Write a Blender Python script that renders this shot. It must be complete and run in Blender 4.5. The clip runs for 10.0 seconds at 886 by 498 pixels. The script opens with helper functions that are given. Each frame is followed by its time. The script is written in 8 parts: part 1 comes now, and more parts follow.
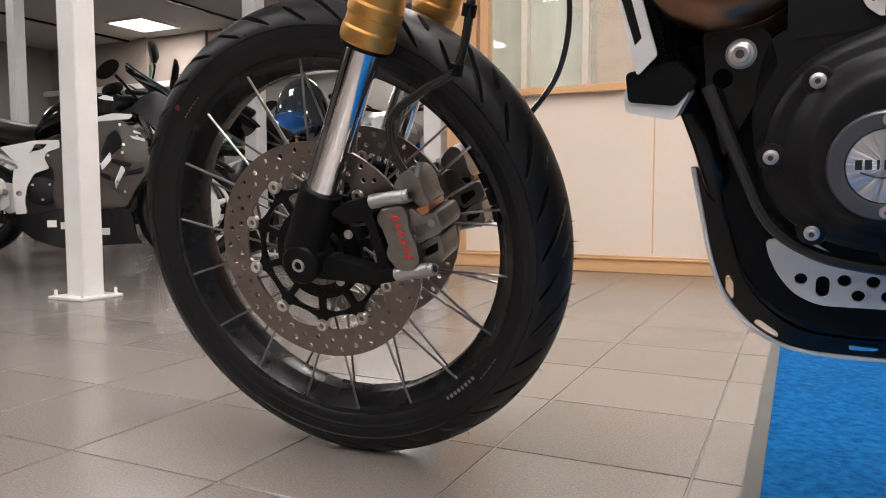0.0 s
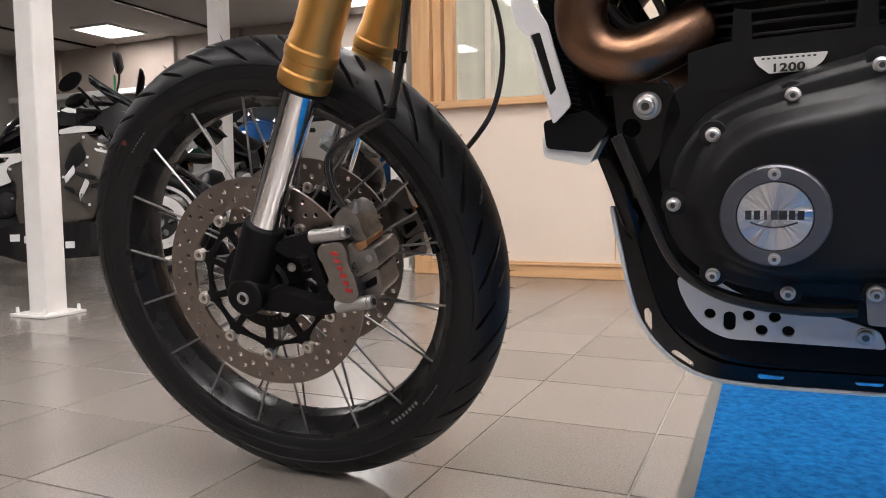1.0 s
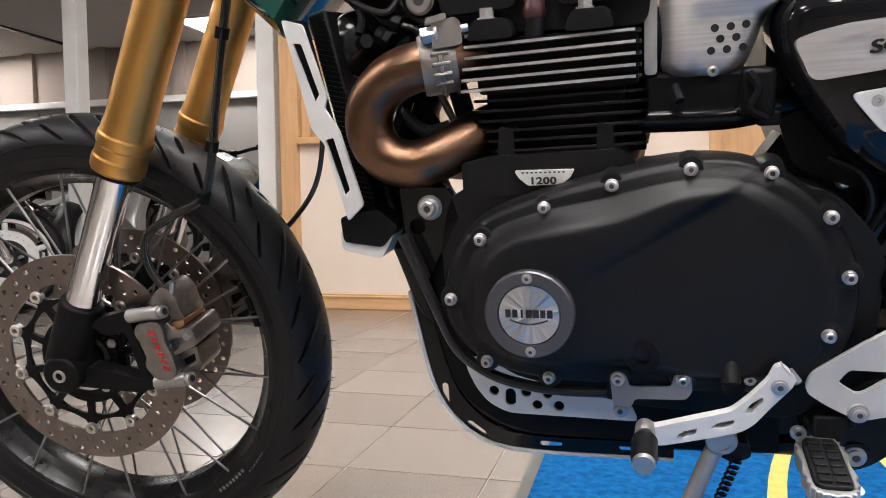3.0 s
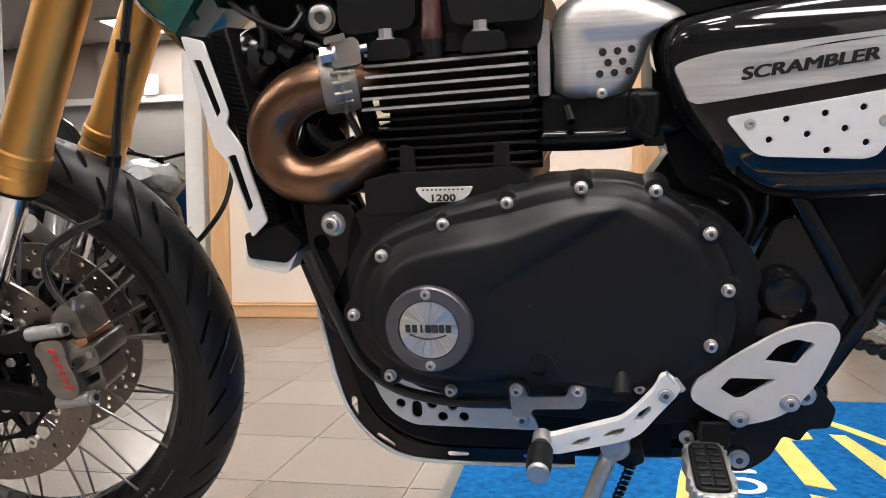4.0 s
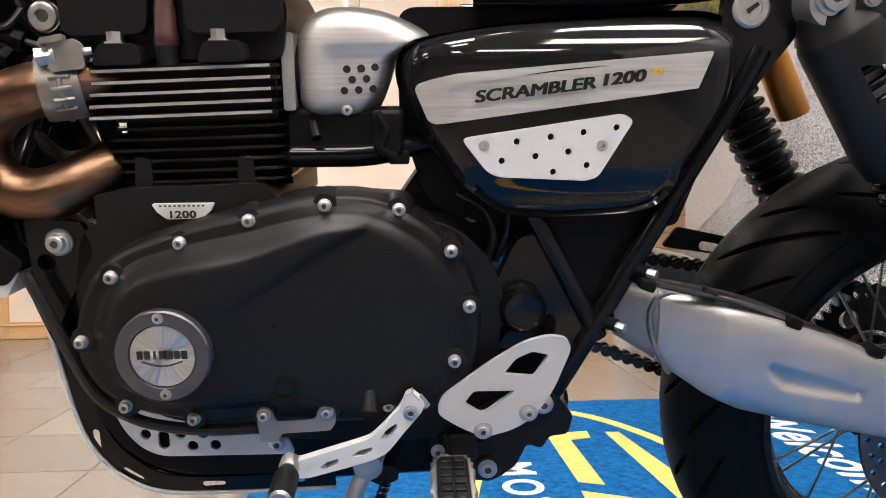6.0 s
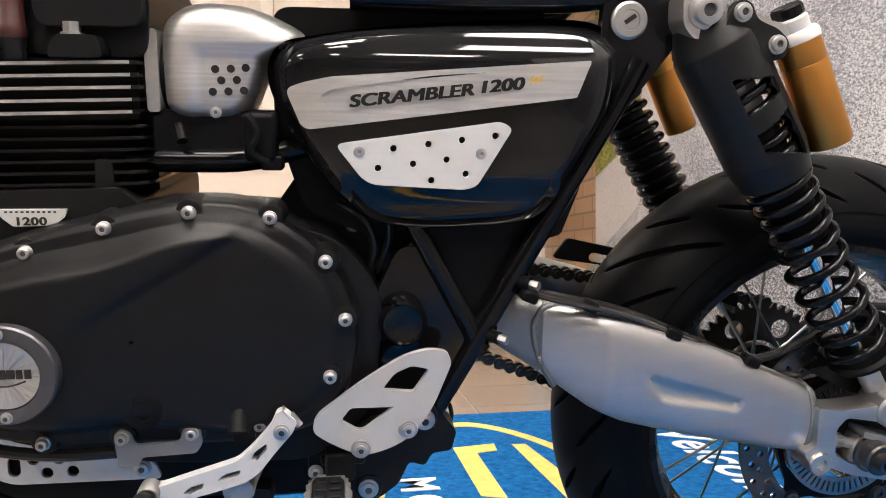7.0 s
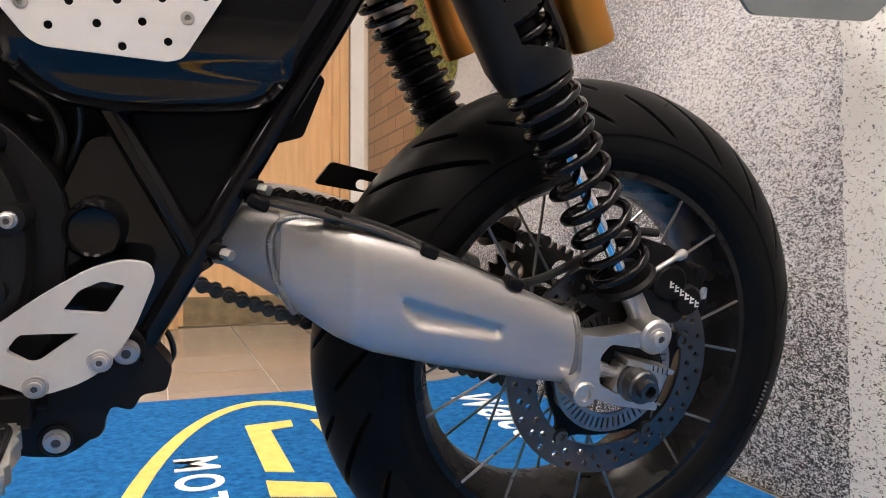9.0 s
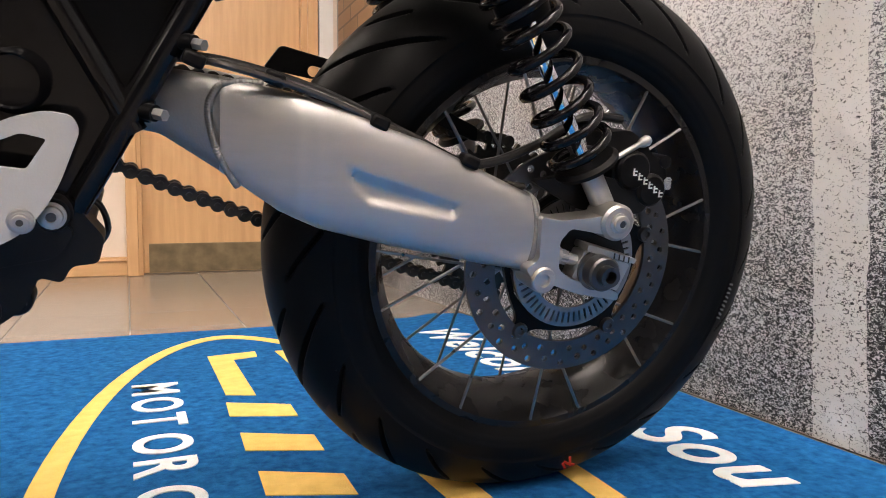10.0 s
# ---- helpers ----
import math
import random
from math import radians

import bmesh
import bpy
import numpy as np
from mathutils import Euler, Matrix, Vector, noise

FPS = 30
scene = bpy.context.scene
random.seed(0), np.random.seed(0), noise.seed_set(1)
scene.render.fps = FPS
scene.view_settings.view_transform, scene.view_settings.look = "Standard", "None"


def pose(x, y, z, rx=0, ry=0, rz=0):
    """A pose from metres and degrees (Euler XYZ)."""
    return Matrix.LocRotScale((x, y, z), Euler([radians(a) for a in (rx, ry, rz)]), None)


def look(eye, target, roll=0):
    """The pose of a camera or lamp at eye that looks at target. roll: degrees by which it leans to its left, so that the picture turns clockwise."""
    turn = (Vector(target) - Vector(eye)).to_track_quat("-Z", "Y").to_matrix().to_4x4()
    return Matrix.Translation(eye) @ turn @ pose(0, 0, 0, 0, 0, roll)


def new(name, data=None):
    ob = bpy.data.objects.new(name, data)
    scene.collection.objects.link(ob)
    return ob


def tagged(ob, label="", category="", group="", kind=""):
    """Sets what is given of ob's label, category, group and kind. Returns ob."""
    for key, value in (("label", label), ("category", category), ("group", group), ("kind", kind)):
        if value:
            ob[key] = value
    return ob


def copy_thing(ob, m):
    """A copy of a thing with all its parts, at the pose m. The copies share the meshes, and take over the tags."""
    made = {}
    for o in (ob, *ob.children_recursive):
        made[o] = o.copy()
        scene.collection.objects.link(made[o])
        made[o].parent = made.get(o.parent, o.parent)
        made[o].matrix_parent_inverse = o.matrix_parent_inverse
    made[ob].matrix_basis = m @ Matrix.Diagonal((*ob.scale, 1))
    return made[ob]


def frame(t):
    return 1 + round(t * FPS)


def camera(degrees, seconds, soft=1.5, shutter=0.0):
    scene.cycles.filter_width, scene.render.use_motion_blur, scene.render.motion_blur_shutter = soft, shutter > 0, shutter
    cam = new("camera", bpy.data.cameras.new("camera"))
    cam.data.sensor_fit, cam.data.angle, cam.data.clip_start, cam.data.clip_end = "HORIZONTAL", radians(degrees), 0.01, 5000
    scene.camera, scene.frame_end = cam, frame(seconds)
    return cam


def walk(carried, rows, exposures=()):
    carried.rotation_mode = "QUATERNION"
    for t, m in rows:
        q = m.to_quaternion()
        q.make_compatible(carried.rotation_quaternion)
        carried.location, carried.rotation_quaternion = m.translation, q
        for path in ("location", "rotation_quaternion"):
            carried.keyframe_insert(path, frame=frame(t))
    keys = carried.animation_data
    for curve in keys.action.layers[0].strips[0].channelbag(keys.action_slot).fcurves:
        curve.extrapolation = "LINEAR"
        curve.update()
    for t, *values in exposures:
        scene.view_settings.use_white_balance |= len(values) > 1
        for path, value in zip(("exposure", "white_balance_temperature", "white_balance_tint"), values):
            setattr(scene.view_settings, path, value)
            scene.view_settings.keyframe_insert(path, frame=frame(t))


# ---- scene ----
cam = camera(61.7, 10.0, soft=1.0)
PATH = [
    (0, (0.715, -0.804, 0.41), (-0.292, 0.918, 0.256), -0.1),
    (0.5, (0.745, -0.802, 0.434), (-0.249, 0.927, 0.28), -0.4),
    (1, (0.774, -0.807, 0.453), (-0.177, 0.946, 0.302), -0.7),
    (1.5, (0.805, -0.813, 0.477), (-0.099, 0.966, 0.341), -0.7),
    (2, (0.826, -0.818, 0.502), (-0.022, 0.989, 0.38), -0.6),
    (2.5, (0.857, -0.818, 0.519), (0.098, 1.029, 0.41), -0.6),
    (4, (0.924, -0.818, 0.542), (0.409, 1.112, 0.452), -0.9),
    (4.5, (0.944, -0.814, 0.544), (0.524, 1.14, 0.457), -0.9),
    (5, (0.962, -0.808, 0.545), (0.67, 1.168, 0.457), -1.0),
    (5.5, (0.979, -0.801, 0.549), (0.817, 1.191, 0.467), -0.9),
    (7, (1.045, -0.766, 0.546), (1.194, 1.228, 0.505), -0.5),
    (7.5, (1.069, -0.75, 0.539), (1.344, 1.231, 0.511), -0.1),
    (8, (1.099, -0.725, 0.525), (1.506, 1.233, 0.504), 0.0),
    (8.5, (1.126, -0.704, 0.494), (1.639, 1.229, 0.47), 0.2),
    (9, (1.157, -0.681, 0.459), (1.726, 1.236, 0.411), 0.2),
    (9.5, (1.178, -0.663, 0.418), (1.78, 1.242, 0.318), 0.3),
    (10, (1.186, -0.66, 0.377), (1.816, 1.233, 0.23), 0.3),
]
walk(cam, [(t, look(eye, target, roll)) for t, eye, target, roll in PATH], [(0, -0.18, 6200, 14), (2.5, -0.03, 6150, 13), (4.5, 0.14, 6350, 12), (7, 0.18, 6600, 13), (10, 0.02, 7000, 16)])

# ---- world and light ----
world = bpy.data.worlds.new("room_world")
scene.world = world
world.use_nodes = True
world.node_tree.nodes["Background"].inputs[0].default_value = (0.9, 0.95, 1.0, 1)
world.node_tree.nodes["Background"].inputs[1].default_value = 0.05
PANEL_POWER = 36.0

# ---- frames of reference: the room is turned a little against the path, the motorcycle leans on its stand ----
ROOM = Matrix.Rotation(radians(4.6), 4, "Z")
BIKE = Matrix.Translation((0, 0.148, 0.0060)) @ Matrix.Rotation(radians(3.07), 4, "Z") @ Matrix.Rotation(radians(10.5), 4, "X")
RAKE = radians(26)
FRONT = Matrix.Translation((0.0268, -0.0145, 0.3437)) @ Matrix.Rotation(radians(6.52), 4, Vector((math.sin(RAKE), 0, math.cos(RAKE)))) @ Matrix.Translation((-0.028, 0, -0.3395))
NEAR_LEG = FRONT @ Matrix.Translation((0, 0.014, 0))
FAR_LEG = FRONT @ Matrix.Diagonal((1, -1, 1, 1)) @ Matrix.Translation((0, 0.014, 0))


# ---- materials ----
def material(name, colour, rough=0.5, metal=0.0, second=None, scale=8.0, mix=0.35, bump=0.0, bump_scale=200.0, stretch=(1, 1, 1),
             rough_var=0.12, coat=0.0, emit=0.0, piece=0.0, spec=0.5):
    m = bpy.data.materials.new(name)
    m.use_nodes = True
    nt = m.node_tree
    n, ln = nt.nodes, nt.links
    b = n["Principled BSDF"]
    b.inputs["Metallic"].default_value = metal
    b.inputs["Specular IOR Level"].default_value = spec
    b.inputs["Coat Weight"].default_value = coat
    b.inputs["Coat Roughness"].default_value = 0.03
    co = n.new("ShaderNodeTexCoord")
    mp = n.new("ShaderNodeMapping")
    mp.inputs["Scale"].default_value = stretch
    if piece:
        place = n.new("ShaderNodeObjectInfo")
        move = n.new("ShaderNodeVectorMath")
        move.operation = "ADD"
        ln.new(co.outputs["Object"], move.inputs[0])
        ln.new(place.outputs["Location"], move.inputs[1])
        ln.new(move.outputs[0], mp.inputs["Vector"])
    else:
        ln.new(co.outputs["Object"], mp.inputs["Vector"])
    big = n.new("ShaderNodeTexNoise")
    big.inputs["Scale"].default_value = scale
    big.inputs["Detail"].default_value = 6
    ln.new(mp.outputs[0], big.inputs["Vector"])
    fine = n.new("ShaderNodeTexNoise")
    fine.inputs["Scale"].default_value = bump_scale
    fine.inputs["Detail"].default_value = 3
    ln.new(mp.outputs[0], fine.inputs["Vector"])
    ramp = n.new("ShaderNodeMapRange")
    ramp.inputs["From Min"].default_value, ramp.inputs["From Max"].default_value = 0.3, 0.7
    ln.new(big.outputs["Fac"], ramp.inputs["Value"])
    mixer = n.new("ShaderNodeMix")
    mixer.data_type = "RGBA"
    second = second or tuple(c * 0.72 for c in colour)
    mixer.inputs["A"].default_value = (*colour, 1)
    mixer.inputs["B"].default_value = (*second, 1)
    sc = n.new("ShaderNodeMath")
    sc.operation = "MULTIPLY"
    sc.inputs[1].default_value = mix
    ln.new(ramp.outputs[0], sc.inputs[0])
    fac = sc.outputs[0]
    if piece:
        info = n.new("ShaderNodeObjectInfo")
        ad = n.new("ShaderNodeMath")
        ad.operation = "MULTIPLY_ADD"
        ad.inputs[1].default_value = piece
        ln.new(info.outputs["Random"], ad.inputs[0])
        ln.new(fac, ad.inputs[2])
        fac = ad.outputs[0]
    ln.new(fac, mixer.inputs["Factor"])
    ln.new(mixer.outputs["Result"], b.inputs["Base Color"])
    rr = n.new("ShaderNodeMapRange")
    rr.inputs["To Min"].default_value, rr.inputs["To Max"].default_value = max(0.02, rough - rough_var / 2), min(1, rough + rough_var / 2)
    ln.new(big.outputs["Fac"], rr.inputs["Value"])
    ln.new(rr.outputs[0], b.inputs["Roughness"])
    if bump:
        bp = n.new("ShaderNodeBump")
        bp.inputs["Strength"].default_value = bump
        bp.inputs["Distance"].default_value = 0.001
        ln.new(fine.outputs["Fac"], bp.inputs["Height"])
        ln.new(bp.outputs[0], b.inputs["Normal"])
    if emit:
        b.inputs["Emission Color"].default_value = (1.0, 0.94, 0.86, 1)
        b.inputs["Emission Strength"].default_value = emit
    return m


M = {}
M["cover_black"] = material("satin_black_casting", (0.0060, 0.0060, 0.0066), 0.40, 0.0, (0.0080, 0.0080, 0.0086), 14, 0.5, 0.22, 900, spec=0.20)
M["frame_black"] = material("gloss_black_frame_paint", (0.0045, 0.0045, 0.0052), 0.12, 0.0, None, 20, 0.3, 0.03, 300, spec=0.25)
M["panel_black"] = material("deep_gloss_black_paint", (0.0075, 0.0075, 0.0085), 0.05, 0.0, None, 6, 0.2, 0.0, rough_var=0.02, spec=0.36)
M["plastic_black"] = material("black_moulded_plastic", (0.0062, 0.0062, 0.0068), 0.40, 0.0, None, 30, 0.4, 0.25, 700, spec=0.09)
M["shroud_black"] = material("matt_black_shroud", (0.007, 0.0073, 0.0078), 0.42, 0.0, None, 30, 0.3, 0.15, 900, spec=0.3)
M["alu_plate"] = material("satin_aluminium_plate", (0.62, 0.61, 0.595), 0.46, 0.15, (0.54, 0.535, 0.525), 20, 0.4, 0.1, 700, (1, 1, 6))
M["alu_brushed"] = material("brushed_aluminium", (0.63, 0.61, 0.59), 0.34, 0.78, (0.40, 0.39, 0.38), 22, 0.7, 0.30, 420, (0.6, 1, 14))
M["alu_arm"] = material("satin_aluminium_arm", (0.50, 0.485, 0.47), 0.40, 0.88, (0.42, 0.415, 0.41), 12, 0.5, 0.16, 500, (1, 1, 7))
M["alu_dull"] = material("dull_silver_plate", (0.47, 0.462, 0.445), 0.46, 0.2, (0.40, 0.392, 0.38), 24, 0.5, 0.12, 600)
M["bracket_grey"] = material("grey_bracket_steel", (0.21, 0.215, 0.23), 0.45, 0.5, (0.16, 0.165, 0.175), 40, 0.5, 0.1, 600)
M["weld_grey"] = material("grey_weld_metal", (0.27, 0.265, 0.26), 0.50, 0.85, (0.2, 0.195, 0.19), 200, 0.6, 0.2, 700)
M["alu_cast"] = material("cast_aluminium", (0.46, 0.45, 0.435), 0.45, 0.85, (0.33, 0.325, 0.315), 45, 0.6, 0.4, 600)
M["clamp_grey"] = material("heated_clamp_steel", (0.27, 0.245, 0.22), 0.46, 0.8, (0.19, 0.17, 0.15), 40, 0.6, 0.2, 500)
M["steel"] = material("bolt_steel", (0.48, 0.47, 0.46), 0.36, 0.85, (0.36, 0.355, 0.35), 60, 0.4, 0.05, 600)
# Darker than bolt steel: the shade inside a socket, put into the colour.
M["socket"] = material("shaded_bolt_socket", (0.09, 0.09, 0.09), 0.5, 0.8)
M["ring_steel"] = material("dull_steel", (0.30, 0.30, 0.31), 0.4, 0.9)
M["disc_steel"] = material("ground_disc_steel", (0.205, 0.174, 0.154), 0.36, 0.95, (0.155, 0.134, 0.121), 60, 0.5, 0.2, 900)
M["rivet"] = material("bright_rivet_steel", (0.70, 0.67, 0.63), 0.30, 0.95, (0.5, 0.48, 0.46), 90, 0.5)
M["disc_dark"] = material("dark_ground_disc_steel", (0.11, 0.108, 0.108), 0.34, 0.95, (0.12, 0.12, 0.13), 60, 0.5, 0.2, 900)
M["chrome"] = material("chrome_tube", (0.82, 0.82, 0.84), 0.07, 1.0, (0.7, 0.7, 0.72), 10, 0.3, rough_var=0.04)
M["gold"] = material("gold_anodised_tube", (0.60, 0.32, 0.09), 0.38, 1.0, (0.58, 0.30, 0.085), 6, 0.2, 0.05, 700, (1, 1, 1), 0.05)
M["bronze"] = material("heat_tinted_bronze_pipe", (0.215, 0.118, 0.069), 0.34, 1.0, (0.048, 0.036, 0.034), 15, 0.9, 0.3, 260, (1, 1, 1), 0.25)
M["rubber"] = material("tyre_rubber", (0.0050, 0.0053, 0.0064), 0.42, 0.0, (0.0080, 0.0082, 0.0090), 30, 0.6, 0.22, 500, spec=0.26)
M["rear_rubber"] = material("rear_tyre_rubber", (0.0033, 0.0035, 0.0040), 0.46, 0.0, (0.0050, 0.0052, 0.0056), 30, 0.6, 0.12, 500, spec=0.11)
M["rim_black"] = material("dark_anodised_rim", (0.010, 0.010, 0.011), 0.27, 0.25, (0.015, 0.015, 0.015), 20, 0.4, 0.1, 400, spec=0.35)
M["spoke"] = material("stainless_spoke", (0.30, 0.30, 0.30), 0.3, 1.0, (0.2, 0.2, 0.2), 40, 0.4)
M["chain"] = material("oiled_chain_steel", (0.085, 0.075, 0.06), 0.38, 0.85, (0.03, 0.03, 0.03), 80, 0.7)
M["spring"] = material("gloss_black_spring", (0.004, 0.004, 0.005), 0.09, 0.0, None, 20, 0.3, rough_var=0.03, spec=0.28)
M["caliper"] = material("nickel_grey_caliper", (0.24, 0.225, 0.21), 0.30, 0.95, (0.13, 0.12, 0.11), 60, 0.6, 0.4, 800)
M["red"] = material("red_lettering", (0.42, 0.022, 0.018), 0.45)
M["red_dull"] = material("dull_red_paint", (0.16, 0.014, 0.012), 0.55, 0.0, (0.06, 0.01, 0.01), 300, 0.8)
M["white_mark"] = material("white_lettering", (0.75, 0.75, 0.73), 0.5)
M["ink"] = material("black_lettering", (0.01, 0.01, 0.01), 0.4)
M["yellow_ink"] = material("yellow_lettering", (0.80, 0.50, 0.01), 0.4)
M["hose"] = material("black_hose", (0.007, 0.007, 0.007), 0.36, 0.0, None, 60, 0.3, 0.15, 600)
M["steel_hose"] = material("clear_sheathed_hose", (0.07, 0.062, 0.055), 0.2, 0.4, (0.05, 0.05, 0.05), 80, 0.6)
M["copper"] = material("copper_pad_clip", (0.50, 0.27, 0.15), 0.35, 1.0)
M["green_paint"] = material("dark_green_tank_paint", (0.005, 0.05, 0.04), 0.1, 0.0, None, 5, 0.2, coat=1.0)
M["maroon"] = material("maroon_plug_cap", (0.045, 0.012, 0.010), 0.3)
M["tile"] = material("stone_floor_tile", (0.270, 0.239, 0.214), 0.21, 0.0, (0.145, 0.127, 0.113), 300, 0.66, 0.05, 260, piece=0.30, rough_var=0.10, spec=0.66)
M["grout"] = material("cement_grout", (0.17, 0.155, 0.14), 0.85, 0.0, (0.33, 0.31, 0.28), 1.6, 0.8, 0.4, 300)
M["mat_blue"] = material("blue_carpet", (0.010, 0.125, 0.33), 0.95, 0.0, (0.003, 0.050, 0.17), 70, 0.9, 1.0, 420, spec=0.05)
M["mat_yellow"] = material("yellow_carpet", (0.80, 0.53, 0.16), 0.95, 0.0, (0.62, 0.38, 0.10), 40, 0.6, 1.0, 420, spec=0.1)
M["mat_white"] = material("white_carpet", (0.74, 0.76, 0.76), 0.95, 0.0, (0.55, 0.58, 0.6), 40, 0.5, 1.0, 420, spec=0.1)
M["mat_edge"] = material("grey_rubber_edging", (0.11, 0.11, 0.10), 0.7)
M["wood"] = material("varnished_beech", (0.66, 0.40, 0.20), 0.35, 0.0, (0.48, 0.27, 0.12), 5, 0.6, 0.1, 200, (9, 9, 0.7))
M["wood_rail"] = material("varnished_beech_rail", (0.66, 0.40, 0.20), 0.35, 0.0, (0.50, 0.28, 0.13), 5, 0.6, 0.1, 200, (0.7, 9, 9))
M["cream"] = material("cream_wall_board", (0.74, 0.625, 0.525), 0.6, 0.0, (0.70, 0.585, 0.485), 2.5, 0.6, 0.1, 300)
M["plaster"] = material("pale_plaster", (0.60, 0.57, 0.53), 0.8, 0.0, (0.54, 0.51, 0.47), 2, 0.6, 0.2, 120)
M["grey_wall"] = material("grey_block_wall", (0.33, 0.31, 0.29), 0.8, 0.0, (0.28, 0.26, 0.245), 1.5, 0.6, 0.3, 80)
M["ceiling"] = material("ceiling_board", (0.52, 0.49, 0.46), 0.85, 0.0, (0.48, 0.45, 0.42), 1.0, 0.6, 0.2, 60)
M["white_paint"] = material("white_steel_paint", (0.80, 0.79, 0.77), 0.4, 0.0, (0.70, 0.68, 0.65), 9, 0.6, 0.15, 90)
M["frame_cream"] = material("cream_window_frame", (0.68, 0.62, 0.52), 0.5)
M["brass"] = material("tarnished_brass", (0.36, 0.28, 0.17), 0.42, 0.85, (0.18, 0.14, 0.09), 16, 0.9, 0.2, 300)
M["panel_glow"] = material("light_panel_diffuser", (0.9, 0.9, 0.9), 0.5, emit=PANEL_POWER)
M["glass"] = material("window_glass", (0.85, 0.9, 0.9), 0.02, rough_var=0.0)
M["glass"].node_tree.nodes["Principled BSDF"].inputs["Transmission Weight"].default_value = 1.0
M["curtain"] = material("pale_blind_fabric", (0.62, 0.58, 0.48), 0.85, 0.0, None, 3, 0.4, 0.3, 90, (14, 1, 0.4))


# ---- builders ----
def rounded(points, r, n=5):
    """Outline with rounded corners; r is one radius or one per corner."""
    out = []
    k = len(points)
    for i, p in enumerate(points):
        p = Vector(p)
        a, b = Vector(points[i - 1]), Vector(points[(i + 1) % k])
        rr = r[i] if isinstance(r, (list, tuple)) else r
        u, v = a - p, b - p
        d = min(rr, u.length * 0.45, v.length * 0.45)
        if d < 1e-5:
            out.append(p)
            continue
        s, e = p + u.normalized() * d, p + v.normalized() * d
        for j in range(n + 1):
            t = j / n
            out.append(s * (1 - t) ** 2 + p * 2 * t * (1 - t) + e * t * t)
    return [(q[0], q[1]) for q in out]


def ring(x, z, r, n=20, rz=None):
    rz = rz or r
    return [(x + r * math.cos(2 * math.pi * i / n), z + rz * math.sin(2 * math.pi * i / n)) for i in range(n)]


def slot(x0, z0, x1, z1, r, n=8):
    a = math.atan2(z1 - z0, x1 - x0)
    return [(x1 + r * math.cos(a - math.pi / 2 + math.pi * i / n), z1 + r * math.sin(a - math.pi / 2 + math.pi * i / n)) for i in range(n + 1)] + \
           [(x0 + r * math.cos(a + math.pi / 2 + math.pi * i / n), z0 + r * math.sin(a + math.pi / 2 + math.pi * i / n)) for i in range(n + 1)]


def prism(outline, y0, y1, holes=(), place=None):
    """Plate with holes: outline in x and z, thickness from y0 to y1; place may bend it (x, y, z to x, y, z)."""
    bm = bmesh.new()
    loops, edges = [], []
    for loop in (outline, *holes):
        vs = [bm.verts.new((x, y0, z)) for x, z in loop]
        edges += [bm.edges.new((vs[i], vs[(i + 1) % len(vs)])) for i in range(len(vs))]
        loops.append(vs)
    bmesh.ops.triangle_fill(bm, use_beauty=True, use_dissolve=False, edges=edges)
    front = list(bm.faces)
    twin = {}
    for v in list(bm.verts):
        twin[v] = bm.verts.new((v.co.x, y1, v.co.z))
    for f in front:
        bm.faces.new([twin[v] for v in reversed(f.verts)])
    for vs in loops:
        for i in range(len(vs)):
            a, b = vs[i], vs[(i + 1) % len(vs)]
            bm.faces.new((a, b, twin[b], twin[a]))
    bmesh.ops.recalc_face_normals(bm, faces=bm.faces)
    if place:
        for v in bm.verts:
            v.co = Vector(place(*v.co))
    return bm


def frame_from(d):
    d = Vector(d).normalized()
    s = d.cross((0, 0, 1))
    if s.length < 1e-3:
        s = d.cross((1, 0, 0))
    s.normalize()
    return s, d.cross(s).normalized()


def sweep(path, r, n=12, closed=False, flat=1.0):
    """Tube along a path; r one radius or one per point."""
    bm = bmesh.new()
    path = [Vector(p) for p in path]
    k = len(path)
    rings, s0 = [], None
    for i, p in enumerate(path):
        a = path[i - 1] if (i or closed) else p
        b = path[(i + 1) % k] if (i < k - 1 or closed) else p
        d = (b - a).normalized()
        if s0 is None:
            s0 = frame_from(d)[0]
        s = (s0 - d * s0.dot(d)).normalized()
        s0 = s
        u = d.cross(s)
        rr = r[i] if isinstance(r, (list, tuple)) else r
        rings.append([bm.verts.new(p + s * rr * math.cos(2 * math.pi * j / n) + u * rr * flat * math.sin(2 * math.pi * j / n)) for j in range(n)])
    for i in range(k if closed else k - 1):
        p, q = rings[i], rings[(i + 1) % k]
        for j in range(n):
            bm.faces.new((p[j], p[(j + 1) % n], q[(j + 1) % n], q[j]))
    if not closed:
        bm.faces.new(rings[0][::-1])
        bm.faces.new(rings[-1])
    bmesh.ops.recalc_face_normals(bm, faces=bm.faces)
    return bm


def curve(points, k=8):
    """Smooth path through points."""
    pts = [Vector(p) for p in points]
    out = []
    for i in range(len(pts) - 1):
        p0, p1, p2, p3 = pts[max(i - 1, 0)], pts[i], pts[i + 1], pts[min(i + 2, len(pts) - 1)]
        for j in range(k):
            t = j / k
            out.append(0.5 * (2 * p1 + (p2 - p0) * t + (2 * p0 - 5 * p1 + 4 * p2 - p3) * t * t + (3 * p1 - p0 - 3 * p2 + p3) * t ** 3))
    out.append(pts[-1])
    return out


def rod(p0, p1, r0, r1=None, n=16):
    p0, p1 = Vector(p0), Vector(p1)
    return sweep([p0, p1], [r0, r0 if r1 is None else r1], n)


